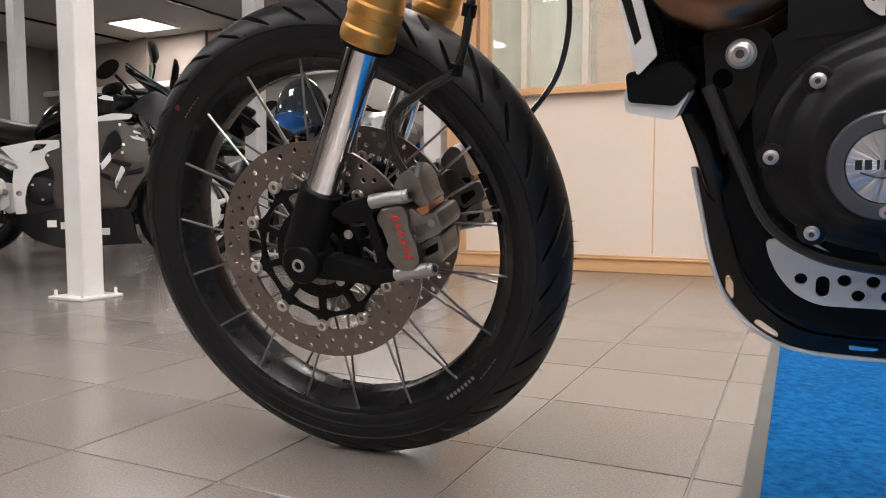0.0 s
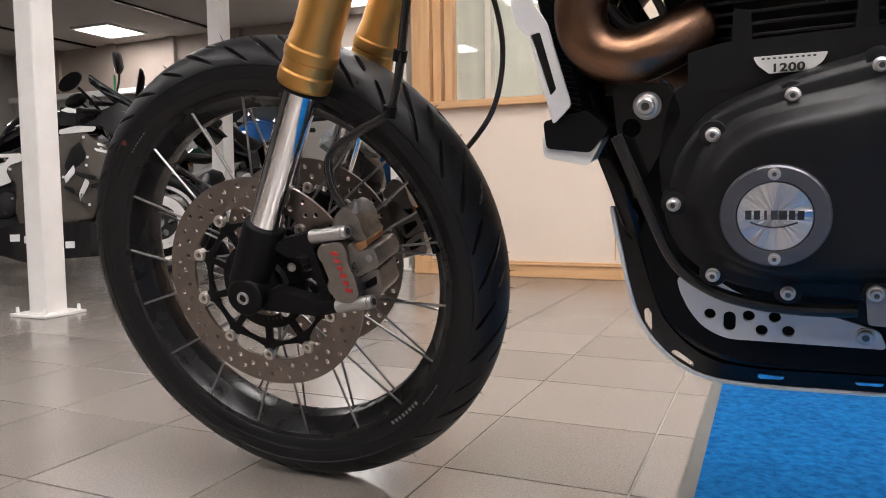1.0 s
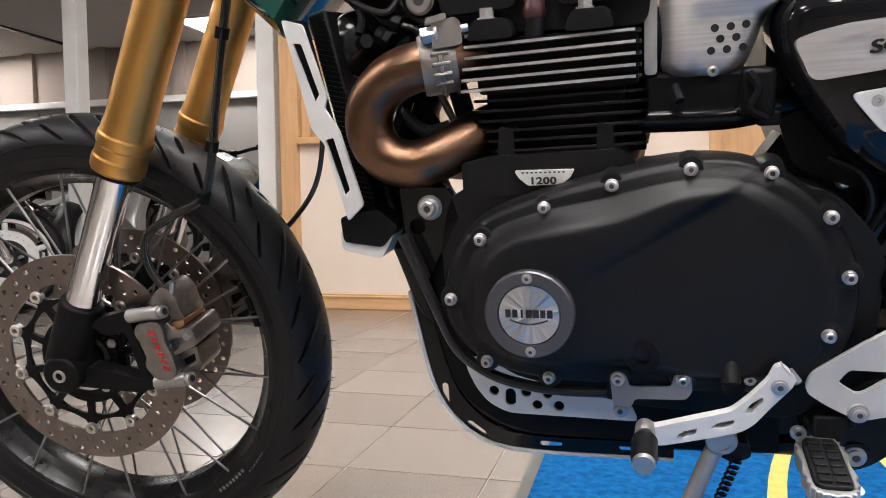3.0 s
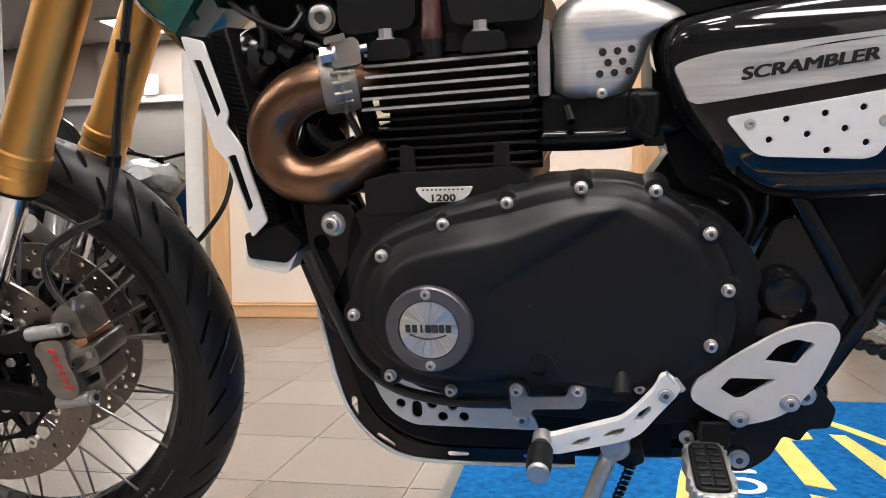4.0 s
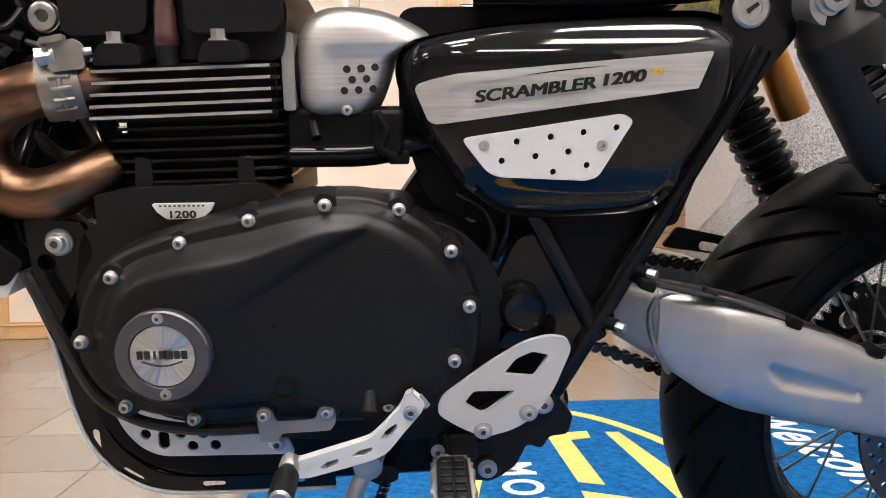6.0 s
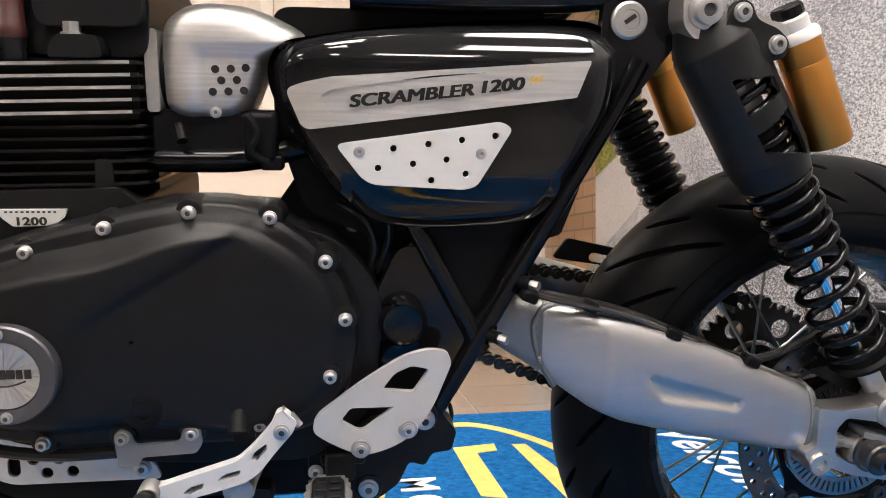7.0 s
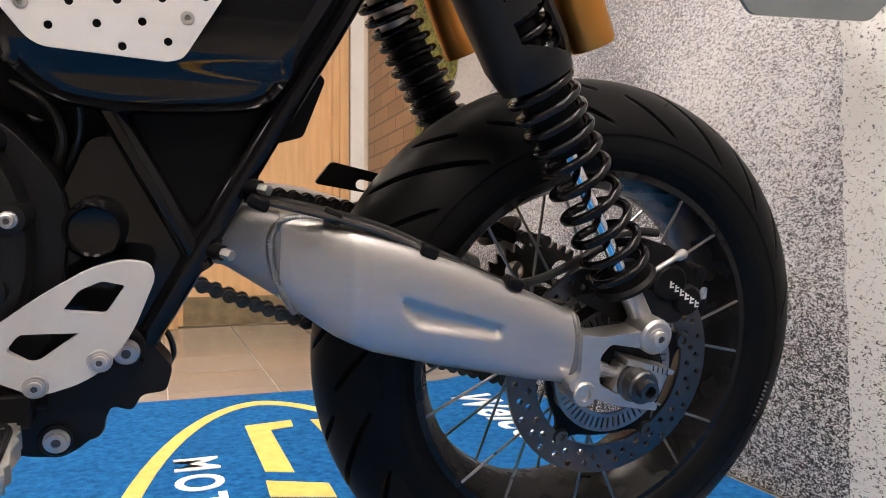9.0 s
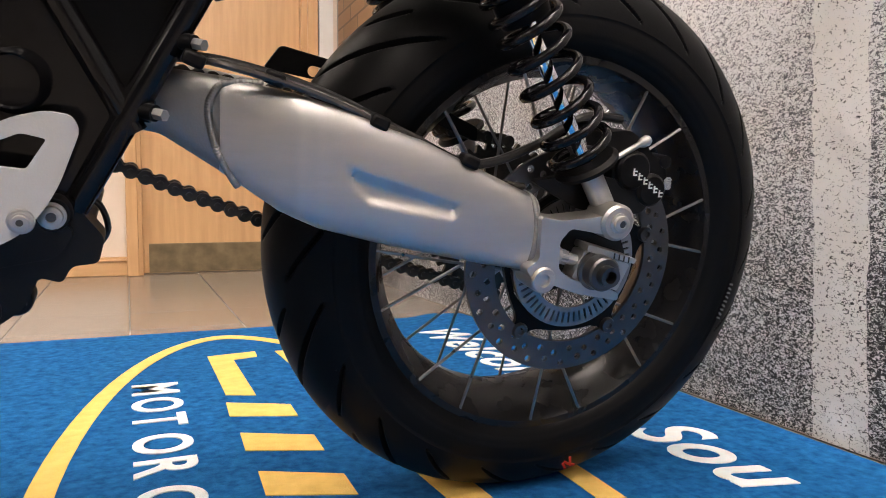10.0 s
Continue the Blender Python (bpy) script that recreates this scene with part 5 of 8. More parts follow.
part("horn_nut", rod((0.512, -0.106, 0.744), (0.519, -0.115, 0.745), 0.008, n=6), "frame_black", horn)
# wiring and brackets between radiator and cylinder head
for p0, p1, r in (((0.528, -0.10, 0.752), (0.546, -0.105, 0.742), 0.010), ((0.534, -0.10, 0.768), (0.556, -0.10, 0.760), 0.008), ((0.545, -0.09, 0.735), (0.566, -0.095, 0.742), 0.007)):
    part("plug_connector", joined(rod(p0, p1, r, n=8), rod(Vector(p0) * 0.5 + Vector(p1) * 0.5, p1, r * 1.18, n=6)), "plastic_black", bike, "black wiring connector", bevel=0.0012)
for pts, r in (([(0.500, -0.105, 0.80), (0.512, -0.108, 0.772), (0.510, -0.110, 0.755)], 0.0042), ([(0.470, -0.10, 0.81), (0.500, -0.11, 0.790), (0.540, -0.11, 0.773), (0.556, -0.10, 0.79)], 0.0036), ([(0.556, -0.10, 0.760), (0.575, -0.098, 0.750), (0.580, -0.09, 0.72), (0.560, -0.06, 0.69)], 0.0034), ([(0.545, -0.08, 0.80), (0.565, -0.09, 0.770), (0.590, -0.08, 0.755), (0.60, -0.06, 0.73)], 0.005)):
    part("wiring", sweep(curve(pts, 6), r, 8), "hose", bike, "black wiring loom")
part("horn_bracket", prism(rounded([(0.525, 0.700), (0.575, 0.735), (0.600, 0.80), (0.560, 0.81), (0.520, 0.76), (0.510, 0.72)], 0.01), -0.075, -0.068), "frame_black", bike, "black horn bracket", bevel=0.002)
for p0, p1, r, mt in (((0.545, -0.045, 0.690), (0.590, -0.045, 0.612), 0.007, "frame_black"), ((0.568, -0.04, 0.70), (0.606, -0.04, 0.620), 0.0045, "spoke"), ((0.525, -0.03, 0.68), (0.570, -0.03, 0.60), 0.012, "plastic_black"), ((0.59, -0.03, 0.71), (0.615, -0.03, 0.61), 0.012, "plastic_black")):
    part("engine_strut", rod(p0, p1, r, n=12), mt, bike)
part("oil_hose", sweep(curve([(0.520, -0.05, 0.70), (0.535, -0.06, 0.665), (0.560, -0.055, 0.640), (0.590, -0.05, 0.645)], 6), 0.008, 10), "hose", bike, "black oil hose")
part("header_bracket", sweep(curve([(0.600, -0.130, 0.590), (0.611, -0.132, 0.580), (0.615, -0.133, 0.565), (0.606, -0.134, 0.550)], 5), 0.0022, 8), "spoke", bike)

# throttle body cover, satin silver, with a drilled window
def throttle_cover():
    loop = smooth_loop([(0.830, 0.762), (0.842, 0.781), (0.866, 0.790), (0.905, 0.788), (0.938, 0.777), (0.961, 0.762), (0.942, 0.749), (0.927, 0.738), (0.919, 0.716), (0.907, 0.691), (0.888, 0.681), (0.852, 0.682), (0.834, 0.690), (0.829, 0.710)], 140)
    cx, cz = 0.885, 0.735
    bm = bmesh.new()
    steps = [(1.0, -0.09)] + [(s, -(0.134 + 0.041 * (1 - s ** 7) ** 0.5)) for s in (1.0, 0.995, 0.985, 0.97, 0.95, 0.925, 0.90, 0.87, 0.84)] + [(0.81 * (1 - i / 26), -(0.134 + 0.041 * (1 - (0.81 * (1 - i / 26)) ** 7) ** 0.5)) for i in range(26)]
    rows = []
    for s, y in steps:
        row = []
        for p in loop:
            x, z = cx + (p.x - cx) * s, cz + (p.y - cz) * s
            yy = y
            u, v = min(1, max(0, (x - 0.854) / 0.014)), min(1, max(0, (0.756 - z) / 0.020))
            yy += 0.0050 * u * u * (3 - 2 * u) * v * v * (3 - 2 * v) * min(1, (1 - s) * 14)
            yy += 0.06 * max(0, x - 0.92)
            row.append(bm.verts.new((x, yy, z)))
        rows.append(row)
    n = len(loop)
    for p, q in zip(rows, rows[1:]):
        for j in range(n):
            bm.faces.new((p[j], p[(j + 1) % n], q[(j + 1) % n], q[j]))
    bm.faces.new(rows[-1])
    bmesh.ops.recalc_face_normals(bm, faces=bm.faces)
    bm.transform(Matrix.Translation((-0.004, 0.038, 0.0)))
    return bm


tb = part("throttle_cover", throttle_cover(), "alu_brushed", bike, "brushed silver throttle body cover", sharp=60)
for x, z in ((0.876, 0.7294), (0.890, 0.730), (0.9034, 0.731), (0.881, 0.7194), (0.895, 0.720), (0.873, 0.709), (0.887, 0.7095), (0.901, 0.7105)):
    part("vent_hole", lathe([(0.0037, 0.0), (0.0037, -0.0010), (0, -0.0010)], (x, -0.1322, z), n=16), "ink", tb, "dark drilled hole")
bolt(tb, 0.875, -0.132, 0.6903, 0.0042, 0.004, "steel", "screw")
part("intake_flange", prism(rounded([(0.812, 0.690), (0.824, 0.690), (0.824, 0.765), (0.812, 0.765)], 0.004), -0.125, 0.1), "alu_cast", bike, bevel=0.003)
part("intake_rubber", rod((0.800, -0.09, 0.72), (0.835, -0.09, 0.725), 0.032, n=20), "plastic_black", bike)
part("lower_pipe", sweep(curve([(0.79, -0.112, 0.646), (0.85, -0.114, 0.645), (0.91, -0.112, 0.648), (0.99, -0.09, 0.67)], 6), 0.0125, 14), "frame_black", bike, "black pipe under the throttle cover")
body_tb = part("throttle_body", block((0.870, -0.088, 0.670), (0.12, 0.066, 0.044)), "plastic_black", bike, "black throttle body", bevel=0.006)
part("throttle_motor", block((0.915, -0.118, 0.668), (0.030, 0.05, 0.046)), "plastic_black", body_tb, bevel=0.005)
part("idle_screw", rod((0.84, -0.13, 0.678), (0.845, -0.14, 0.664), 0.005, n=10), "plastic_black", body_tb)
part("throttle_plug", block((0.925, -0.125, 0.644), (0.020, 0.03, 0.014)), "plastic_black", body_tb, bevel=0.002)
part("throttle_link", sweep(curve([(0.905, -0.146, 0.688), (0.914, -0.148, 0.672), (0.908, -0.148, 0.655), (0.922, -0.146, 0.645)], 5), 0.004, 8), "plastic_black", bike)

# side panel with brushed strip, lettering and drilled plate
def side_panel():
    loop = smooth_loop([(0.923, 0.725), (0.934, 0.752), (0.969, 0.762), (1.040, 0.772), (1.146, 0.780), (1.227, 0.780), (1.252, 0.762), (1.255, 0.739), (1.247, 0.693), (1.214, 0.636), (1.182, 0.592), (1.115, 0.582), (1.052, 0.582), (1.012, 0.592), (0.974, 0.628), (0.937, 0.685)], 128)
    cx, cz = 1.09, 0.685
    bm = bmesh.new()
    steps = [(1.0, -0.09), (1.0, -0.135), (0.985, -0.148), (0.96, -0.156), (0.92, -0.161)] + [(0.88 - 0.88 * i / 22, -0.165) for i in range(22)]
    rows = []
    for s, y in steps:
        row = []
        for p in loop:
            x, z = cx + (p.x - cx) * s, cz + (p.y - cz) * s
            yy = y + (14 * max(0, z - 0.732) ** 2 + 4.5 * max(0, 1.000 - x) ** 2) * (s < 0.99)
            e = (z - (0.622 + 0.0 * x)) / 0.006
            if s < 0.95:
                yy += 0.010 / (1 + math.exp(max(-40, min(40, e)))) 
            row.append(bm.verts.new((x, yy, z)))
        rows.append(row)
    n = len(loop)
    for p, q in zip(rows, rows[1:]):
        for j in range(n):
            bm.faces.new((p[j], p[(j + 1) % n], q[(j + 1) % n], q[j]))
    bm.faces.new(rows[-1])
    bmesh.ops.recalc_face_normals(bm, faces=bm.faces)
    return bm


def bent(bm):
    """Bends the front end inwards with the panel."""
    for x in (0.944, 0.950, 0.956, 0.962, 0.968, 0.974, 0.980, 0.986, 0.992, 0.998):
        bmesh.ops.bisect_plane(bm, geom=bm.verts[:] + bm.edges[:] + bm.faces[:], plane_co=(x, 0, 0), plane_no=(1, 0, 0))
    for v in bm.verts:
        v.co.y += 4.5 * max(0.0, 1.000 - v.co.x) ** 2
    return bm


side = part("side_panel", side_panel(), "panel_black", bike, "gloss black side panel", sharp=60)
strip = part("trim_strip", bent(prism(rounded([(0.9400, 0.7130), (0.9585, 0.7190), (0.9820, 0.7238), (1.2200, 0.7422), (1.2190, 0.7375), (1.0740, 0.7262), (0.9825, 0.7130), (0.9722, 0.7070), (0.9760, 0.6950), (0.9830, 0.6895), (1.0740, 0.6975), (1.2085, 0.7120), (1.2078, 0.7085), (0.9610, 0.6770), (0.9540, 0.6800)], [0.008, 0.006, 0.004, 0.003, 0.001, 0.004, 0.004, 0.003, 0.004, 0.004, 0.004, 0.001, 0.003, 0.006, 0.006]), -0.1730, -0.158)), "alu_brushed", side, "brushed silver trim strip", bevel=0.0022)
field = prism(rounded([(0.9690, 0.7075), (0.9810, 0.7150), (1.2196, 0.7400), (1.2082, 0.7098), (0.9820, 0.6865), (0.9740, 0.6930)], 0.003), -0.1710, -0.1600)
for v in field.verts:
    v.co.y -= 0.0018 * min(1.0, max(0.0, (v.co.x - 1.00) / 0.20)) if v.co.y < -0.165 else 0.0
bent(field)
part("strip_field", field, "alu_brushed", strip, "recessed strip field")
tilt = Matrix.Rotation(radians(90), 4, "X") @ Matrix.Rotation(math.atan(0.109), 4, "Z")


def fitted(text, wide, high, shear, weight):
    """Letters scaled to a width and a height, thickened by overlaid shifts."""
    bm = joined(*[copy_shift(lettering(text, 0.02, 0.0003, shear), dx * weight, dz * weight) for dx in (-1, 0, 1) for dz in (-0.5, 0.5)])
    xs, ys = [v.co.x for v in bm.verts], [v.co.y for v in bm.verts]
    x0, x1, y0, y1 = min(xs), max(xs), min(ys), max(ys)
    for v in bm.verts:
        v.co.x = (v.co.x - x0) / (x1 - x0) * wide
        v.co.y = (v.co.y - y0) / (y1 - y0) * high
    return bm


part("model_lettering", fitted("SCRAMBLER", 0.1140, 0.0112, 0.20, 0.0008), "ink", strip, "black model lettering", Matrix.Translation((0.9978, -0.1733, 0.6968)) @ tilt)
part("model_lettering", fitted("1200", 0.0415, 0.0112, 0.20, 0.0009), "ink", strip, "black model lettering", Matrix.Translation((1.1172, -0.1736, 0.7110)) @ tilt)
part("model_suffix", fitted("XE", 0.0142, 0.0060, 0.22, 0.0004), "yellow_ink", strip, "small yellow letters", Matrix.Translation((1.1610, -0.1737, 0.7203)) @ tilt)
plate2 = part("perforated_plate", prism(rounded([(0.984, 0.6645), (1.1370, 0.6860), (1.1475, 0.6795), (1.1150, 0.6265), (1.1040, 0.6230), (1.0125, 0.6280)], [0.008, 0.008, 0.008, 0.008, 0.010, 0.012]), -0.1760, -0.1725,
     [ring(a, b, 0.0031, 14) for a, b in ((1.037, 0.661), (1.069, 0.665), (1.100, 0.669), (1.131, 0.673), (1.023, 0.643), (1.055, 0.647), (1.086, 0.651), (1.072, 0.632), (1.104, 0.638))]), "alu_plate", side, "drilled satin silver plate", bevel=0.0006)
part("plate_backing", prism(rounded([(0.988, 0.6635), (1.132, 0.6830), (1.143, 0.6790), (1.114, 0.6255), (1.016, 0.6300)], 0.006), -0.1728, -0.155), "plastic_black", side)
for x, z in ((1.006, 0.6576), (1.118, 0.6565)):
    part("plate_screw", lathe([(0.0052, 0.0), (0.0050, -0.0012), (0.0022, -0.0014), (0.0018, 0), (0, 0)], (x, -0.1760, z), n=18), "alu_cast", plate2)
part("rear_case", prism(rounded([(0.918, 0.590), (0.945, 0.628), (1.02, 0.605), (1.05, 0.55), (0.99, 0.53)], 0.008), -0.086, -0.03), "plastic_black", bike, "black gearbox casing", bevel=0.004)
bolt(bike, 1.0004, -0.0880, 0.5761, 0.0062, 0.010, name="hex_fitting")
for k, pts in enumerate(([(0.985, -0.098, 0.600), (1.012, -0.112, 0.585), (1.022, -0.112, 0.555), (1.010, -0.105, 0.520)], [(1.000, -0.100, 0.606), (1.030, -0.118, 0.594), (1.036, -0.116, 0.566), (1.024, -0.108, 0.530)])):
    part("wiring_hose", sweep(curve(pts, 8), 0.0050 - 0.0012 * k, 10), "hose", bike, "black wiring hose")
part("under_panel", prism(rounded([(1.010, 0.600), (1.212, 0.625), (1.168, 0.535), (1.128, 0.452), (1.112, 0.452), (1.075, 0.560)], 0.008), -0.122, 0.08), "plastic_black", bike, "black inner panel", bevel=0.003)
part("tank_edge", loft([[(x, y * w, z + dz) for y, dz in ((-0.13, 0.06), (-0.145, 0.02), (-0.12, 0.0), (0.12, 0.0), (0.145, 0.02), (0.13, 0.06))] for x, z, w in ((0.30, 0.845, 0.35), (0.36, 0.800, 0.7), (0.41, 0.757, 0.8), (0.45, 0.800, 0.85), (0.52, 0.825, 0.9), (0.75, 0.845, 1.0), (1.0, 0.83, 0.85), (1.06, 0.82, 0.6))]), "green_paint", bike, "dark green fuel tank underside", sharp=60)
part("seat", loft([[(x, y * w, z + dz) for y, dz in ((-0.13, 0.05), (-0.14, 0.015), (-0.11, 0.0), (0.11, 0.0), (0.14, 0.015), (0.13, 0.05))] for x, z, w in ((1.0, 0.83, 0.7), (1.1, 0.822, 0.95), (1.27, 0.818, 1.0), (1.36, 0.890, 1.0), (1.70, 1.02, 0.9), (1.84, 1.06, 0.6))]), "plastic_black", bike, "black seat underside", sharp=60)

# rear frame, heel guard, foot controls
frame_tubes = (("frame_tube", [(1.280, -0.135, 0.745), (1.2541, -0.135, 0.6957), (1.1866, -0.135, 0.5759), (1.1150, -0.135, 0.4470), (1.083, -0.133, 0.390)], 0.0118), ("frame_tube", [(1.048, -0.133, 0.606), (1.062, -0.134, 0.5797), (1.1118, -0.135, 0.4873), (1.130, -0.135, 0.452)], 0.0108),
               ("seat_rail", [(1.00, -0.115, 0.80), (1.15, -0.125, 0.800), (1.26, -0.130, 0.812), (1.33, -0.13, 0.87), (1.60, -0.12, 1.02)], 0.014), ("frame_tube", [(1.066, -0.130, 0.566), (1.048, -0.128, 0.540), (1.024, -0.124, 0.495)], 0.009))
for nm, pts, r in frame_tubes:
    part(nm, sweep(curve(pts, 6), r, 14), "frame_black", bike, "gloss black frame tube")
    part(nm, sweep(curve([(x, -y, z) for x, y, z in pts], 6), r, 12), "frame_black", bike, "gloss black frame tube")
part("frame_gusset", prism(rounded([(1.235, 0.705), (1.262, 0.690), (1.315, 0.760), (1.325, 0.805), (1.24, 0.805)], 0.01), -0.140, -0.128), "frame_black", bike, "black frame gusset", bevel=0.003)
part("seat_lock", lathe([(0.018, 0.02), (0.018, -0.002), (0.0155, -0.004), (0.010, -0.004), (0.0095, -0.003), (0, -0.003)], (1.265, -0.141, 0.782), n=28), "steel", bike, "chrome seat lock")
part("key_slot", block((1.265, -0.1455, 0.783), (0.012, 0.002, 0.004), Matrix.Rotation(radians(-35), 4, "Y")), "ink", bike)
for x, z, l in ((1.1700, 0.5250, 0.020), (1.1400, 0.4690, 0.020)):
    part("lug", rod((x - 0.012, -0.135, z + 0.004), (x + 0.004, -0.138, z), 0.0095, n=14), "frame_black", bike)
    part("rack_spacer", rod((x - 0.004, -0.140, z + 0.001), (x + 0.006, -0.150, z), 0.0068, n=14), "plastic_black", bike)
    part("rack_bolt", rod((x + 0.006, -0.150, z), (x + 0.013, -0.157, z - 0.001), 0.0048, n=6), "steel", bike)
part("pivot_boss", lathe([(0.024, 0.05), (0.024, -0.010), (0.020, -0.016), (0.0185, -0.012), (0, -0.010)], (1.048, -0.146, 0.489), n=36), "frame_black", bike, "black swingarm pivot cap")
part("frame_plate", prism(rounded([(1.020, 0.510), (1.045, 0.565), (1.080, 0.560), (1.116, 0.470), (1.093, 0.405), (1.060, 0.360), (1.010, 0.380)], 0.02), -0.139, -0.118), "frame_black", bike, "black rear frame plate", bevel=0.003)
part("frame_plate", prism(rounded([(1.020, 0.510), (1.045, 0.565), (1.080, 0.560), (1.116, 0.470), (1.093, 0.405), (1.060, 0.360), (1.010, 0.380)], 0.02), 0.105, 0.125), "frame_black", bike, "black rear frame plate", bevel=0.003)
heel = part("heel_guard", prism(rounded([(0.9588, 0.3893), (0.9622, 0.4060), (1.0084, 0.4410), (1.0460, 0.4640), (1.0707, 0.4705), (1.0890, 0.4675), (1.0935, 0.4560), (1.0781, 0.4161), (1.0677, 0.3979), (1.0516, 0.3793), (1.035, 0.3699), (1.0126, 0.3635), (1.0012, 0.3646), (0.9783, 0.3757)], [0.012, 0.014, 0.02, 0.02, 0.012, 0.008, 0.012, 0.02, 0.02, 0.012, 0.012, 0.008, 0.008, 0.02]), -0.1810, -0.1745,
     [rounded([(1.0260, 0.4305), (1.0380, 0.4466), (1.0545, 0.4540), (1.0715, 0.4500), (1.0565, 0.4272)], [0.002, 0.004, 0.004, 0.003, 0.003]), rounded([(0.9862, 0.4000), (0.9958, 0.4130), (1.0380, 0.4125), (1.0090, 0.3906), (1.0025, 0.3895)], [0.004, 0.004, 0.002, 0.004, 0.004])]), "alu_dull", bike, "pale silver heel guard", bevel=0.0028)
for x, z in ((1.0055, 0.3705), (1.0515, 0.3890)):
    part("washer", lathe([(0.0098, 0.0), (0.0090, -0.0022), (0, -0.0022)], (x, -0.181, z), n=20), "alu_cast", heel)
    bolt(heel, x, -0.183, z, 0.0058, 0.005)
bolt(bike, 1.0698, -0.160, 0.3887, 0.0085, 0.008)
part("peg_hanger", prism(rounded([(0.955, 0.360), (0.972, 0.300), (0.990, 0.2940), (1.0164, 0.2906), (1.0290, 0.2970), (1.0445, 0.3095), (1.0505, 0.3215), (1.0560, 0.3340), (1.0726, 0.3286), (1.0800, 0.3425), (1.1003, 0.3448), (1.1055, 0.3660), (1.0937, 0.3815), (1.0857, 0.3930), (1.050, 0.410), (0.990, 0.400)], 0.005), -0.142, -0.112), "cover_black", bike, "black foot peg hanger", bevel=0.004)
part("hanger_web", prism(rounded([(0.985, 0.360), (1.000, 0.330), (1.030, 0.345), (1.070, 0.352), (1.085, 0.372), (1.060, 0.396), (1.010, 0.385)], 0.008), -0.150, -0.130), "cover_black", bike, bevel=0.006)
for x, z, y, r in ((1.0135, 0.3075, -0.139, 0.015), (1.0362, 0.3100, -0.122, 0.013), (1.0698, 0.3887, -0.150, 0.014), (0.9560, 0.4010, -0.155, 0.009)):
    part("hanger_boss", lathe([(r, 0.02), (r, -0.004), (r * 0.9, -0.006), (0, -0.006)], (x, y, z), n=24), "cover_black", bike)
part("hanger_plug", lathe([(0.0085, 0.004), (0.0085, -0.003), (0.005, -0.003), (0.004, 0.0), (0, 0.0)], (1.0362, -0.128, 0.3100), n=20), "plastic_black", bike)
for x, z, y, r in ((1.0135, 0.3075, -0.145, 0.0085), (0.960, 0.332, -0.150, 0.0062), (0.9560, 0.4010, -0.161, 0.0055), (0.910, 0.400, -0.182, 0.005)):
    bolt(bike, x, y, z, r, 0.006)
part("stand_switch_wire", sweep(curve([(1.085, -0.10, 0.395), (1.100, -0.10, 0.385), (1.106, -0.10, 0.365), (1.100, -0.10, 0.352)], 6), 0.0028, 7), "hose", bike, "black wire behind the hanger")
part("crank_tab", prism(rounded([(0.884, 0.410), (0.908, 0.404), (0.905, 0.384), (0.886, 0.384)], 0.004), -0.184, -0.15), "cover_black", bike, bevel=0.002)

# shift lever with rubber toe, side stand, foot peg
lever = part("shift_lever", prism(rounded([(0.8080, 0.3590), (0.8213, 0.3560), (0.8923, 0.3779), (0.9065, 0.3914), (0.9234, 0.4108), (0.9285, 0.4235), (0.9346, 0.4258), (0.9472, 0.4145), (0.9439, 0.4049), (0.9260, 0.3837), (0.9118, 0.3652), (0.9004, 0.3570), (0.8747, 0.3492), (0.8281, 0.3370), (0.8100, 0.3400)], 0.006), -0.2100, -0.1990,
     [rounded([(0.8425, 0.3482), (0.8490, 0.3541), (0.8620, 0.3580), (0.8600, 0.3521), (0.8494, 0.3474)], 0.002), rounded([(0.8730, 0.3590), (0.8807, 0.3656), (0.8952, 0.3695), (0.8943, 0.3650), (0.8863, 0.3603)], 0.002), rounded([(0.9030, 0.3772), (0.9088, 0.3868), (0.9189, 0.3941), (0.9196, 0.3891), (0.9106, 0.3778)], 0.002)]), "alu_plate", bike, "silver shift lever", bevel=0.0026)
part("lever_clamp", joined(block((0.9375, -0.2045, 0.4215), (0.0012, 0.0115, 0.011), Matrix.Rotation(radians(-38), 4, "Y")), rod((0.941, -0.2045, 0.4195), (0.949, -0.2045, 0.4085), 0.0036, n=10)), "steel", lever)
part("toe_rubber", lathe([(0.0, -0.042), (0.010, -0.042), (0.0115, -0.038)] + [(0.0125 if k % 2 else 0.0112, -0.036 + 0.0042 * k) for k in range(8)] + [(0.010, 0.0), (0, 0.0)], (0.8136, -0.2220, 0.3505), (0.0, 1.0, 0.10), 20), "rubber", lever, "ribbed rubber toe piece")
part("toe_cap", lathe([(0.0, -0.046), (0.0098, -0.0455), (0.0108, -0.041), (0, -0.040)], (0.8136, -0.2220, 0.3505), (0.0, 1.0, 0.10), 20), "alu_cast", lever)
part("toe_stub", lathe([(0.0095, 0.012), (0.0100, 0.0), (0.0085, -0.004), (0, -0.004)], (0.8136, -0.2140, 0.3515), (0.0, 1.0, 0.10), 18), "alu_cast", lever)
bolt(lever, 0.9330, -0.2100, 0.4050, 0.0062, 0.004)
bolt(lever, 0.8129, -0.2080, 0.3535, 0.0045, 0.005)
stand = part("side_stand", sweep(curve([(0.895, -0.140, 0.340), (0.884, -0.158, 0.318), (0.868, -0.170, 0.285), (0.815, -0.192, 0.145), (0.782, -0.206, 0.040)], 6), [0.0135] * 6 + [0.0092] * 19, 12), "alu_cast", bike, "grey cast side stand")
part("stand_foot", block((0.780, -0.210, 0.038), (0.07, 0.05, 0.008), Matrix.Rotation(radians(-10.5), 4, "X")), "plastic_black", stand, bevel=0.003)
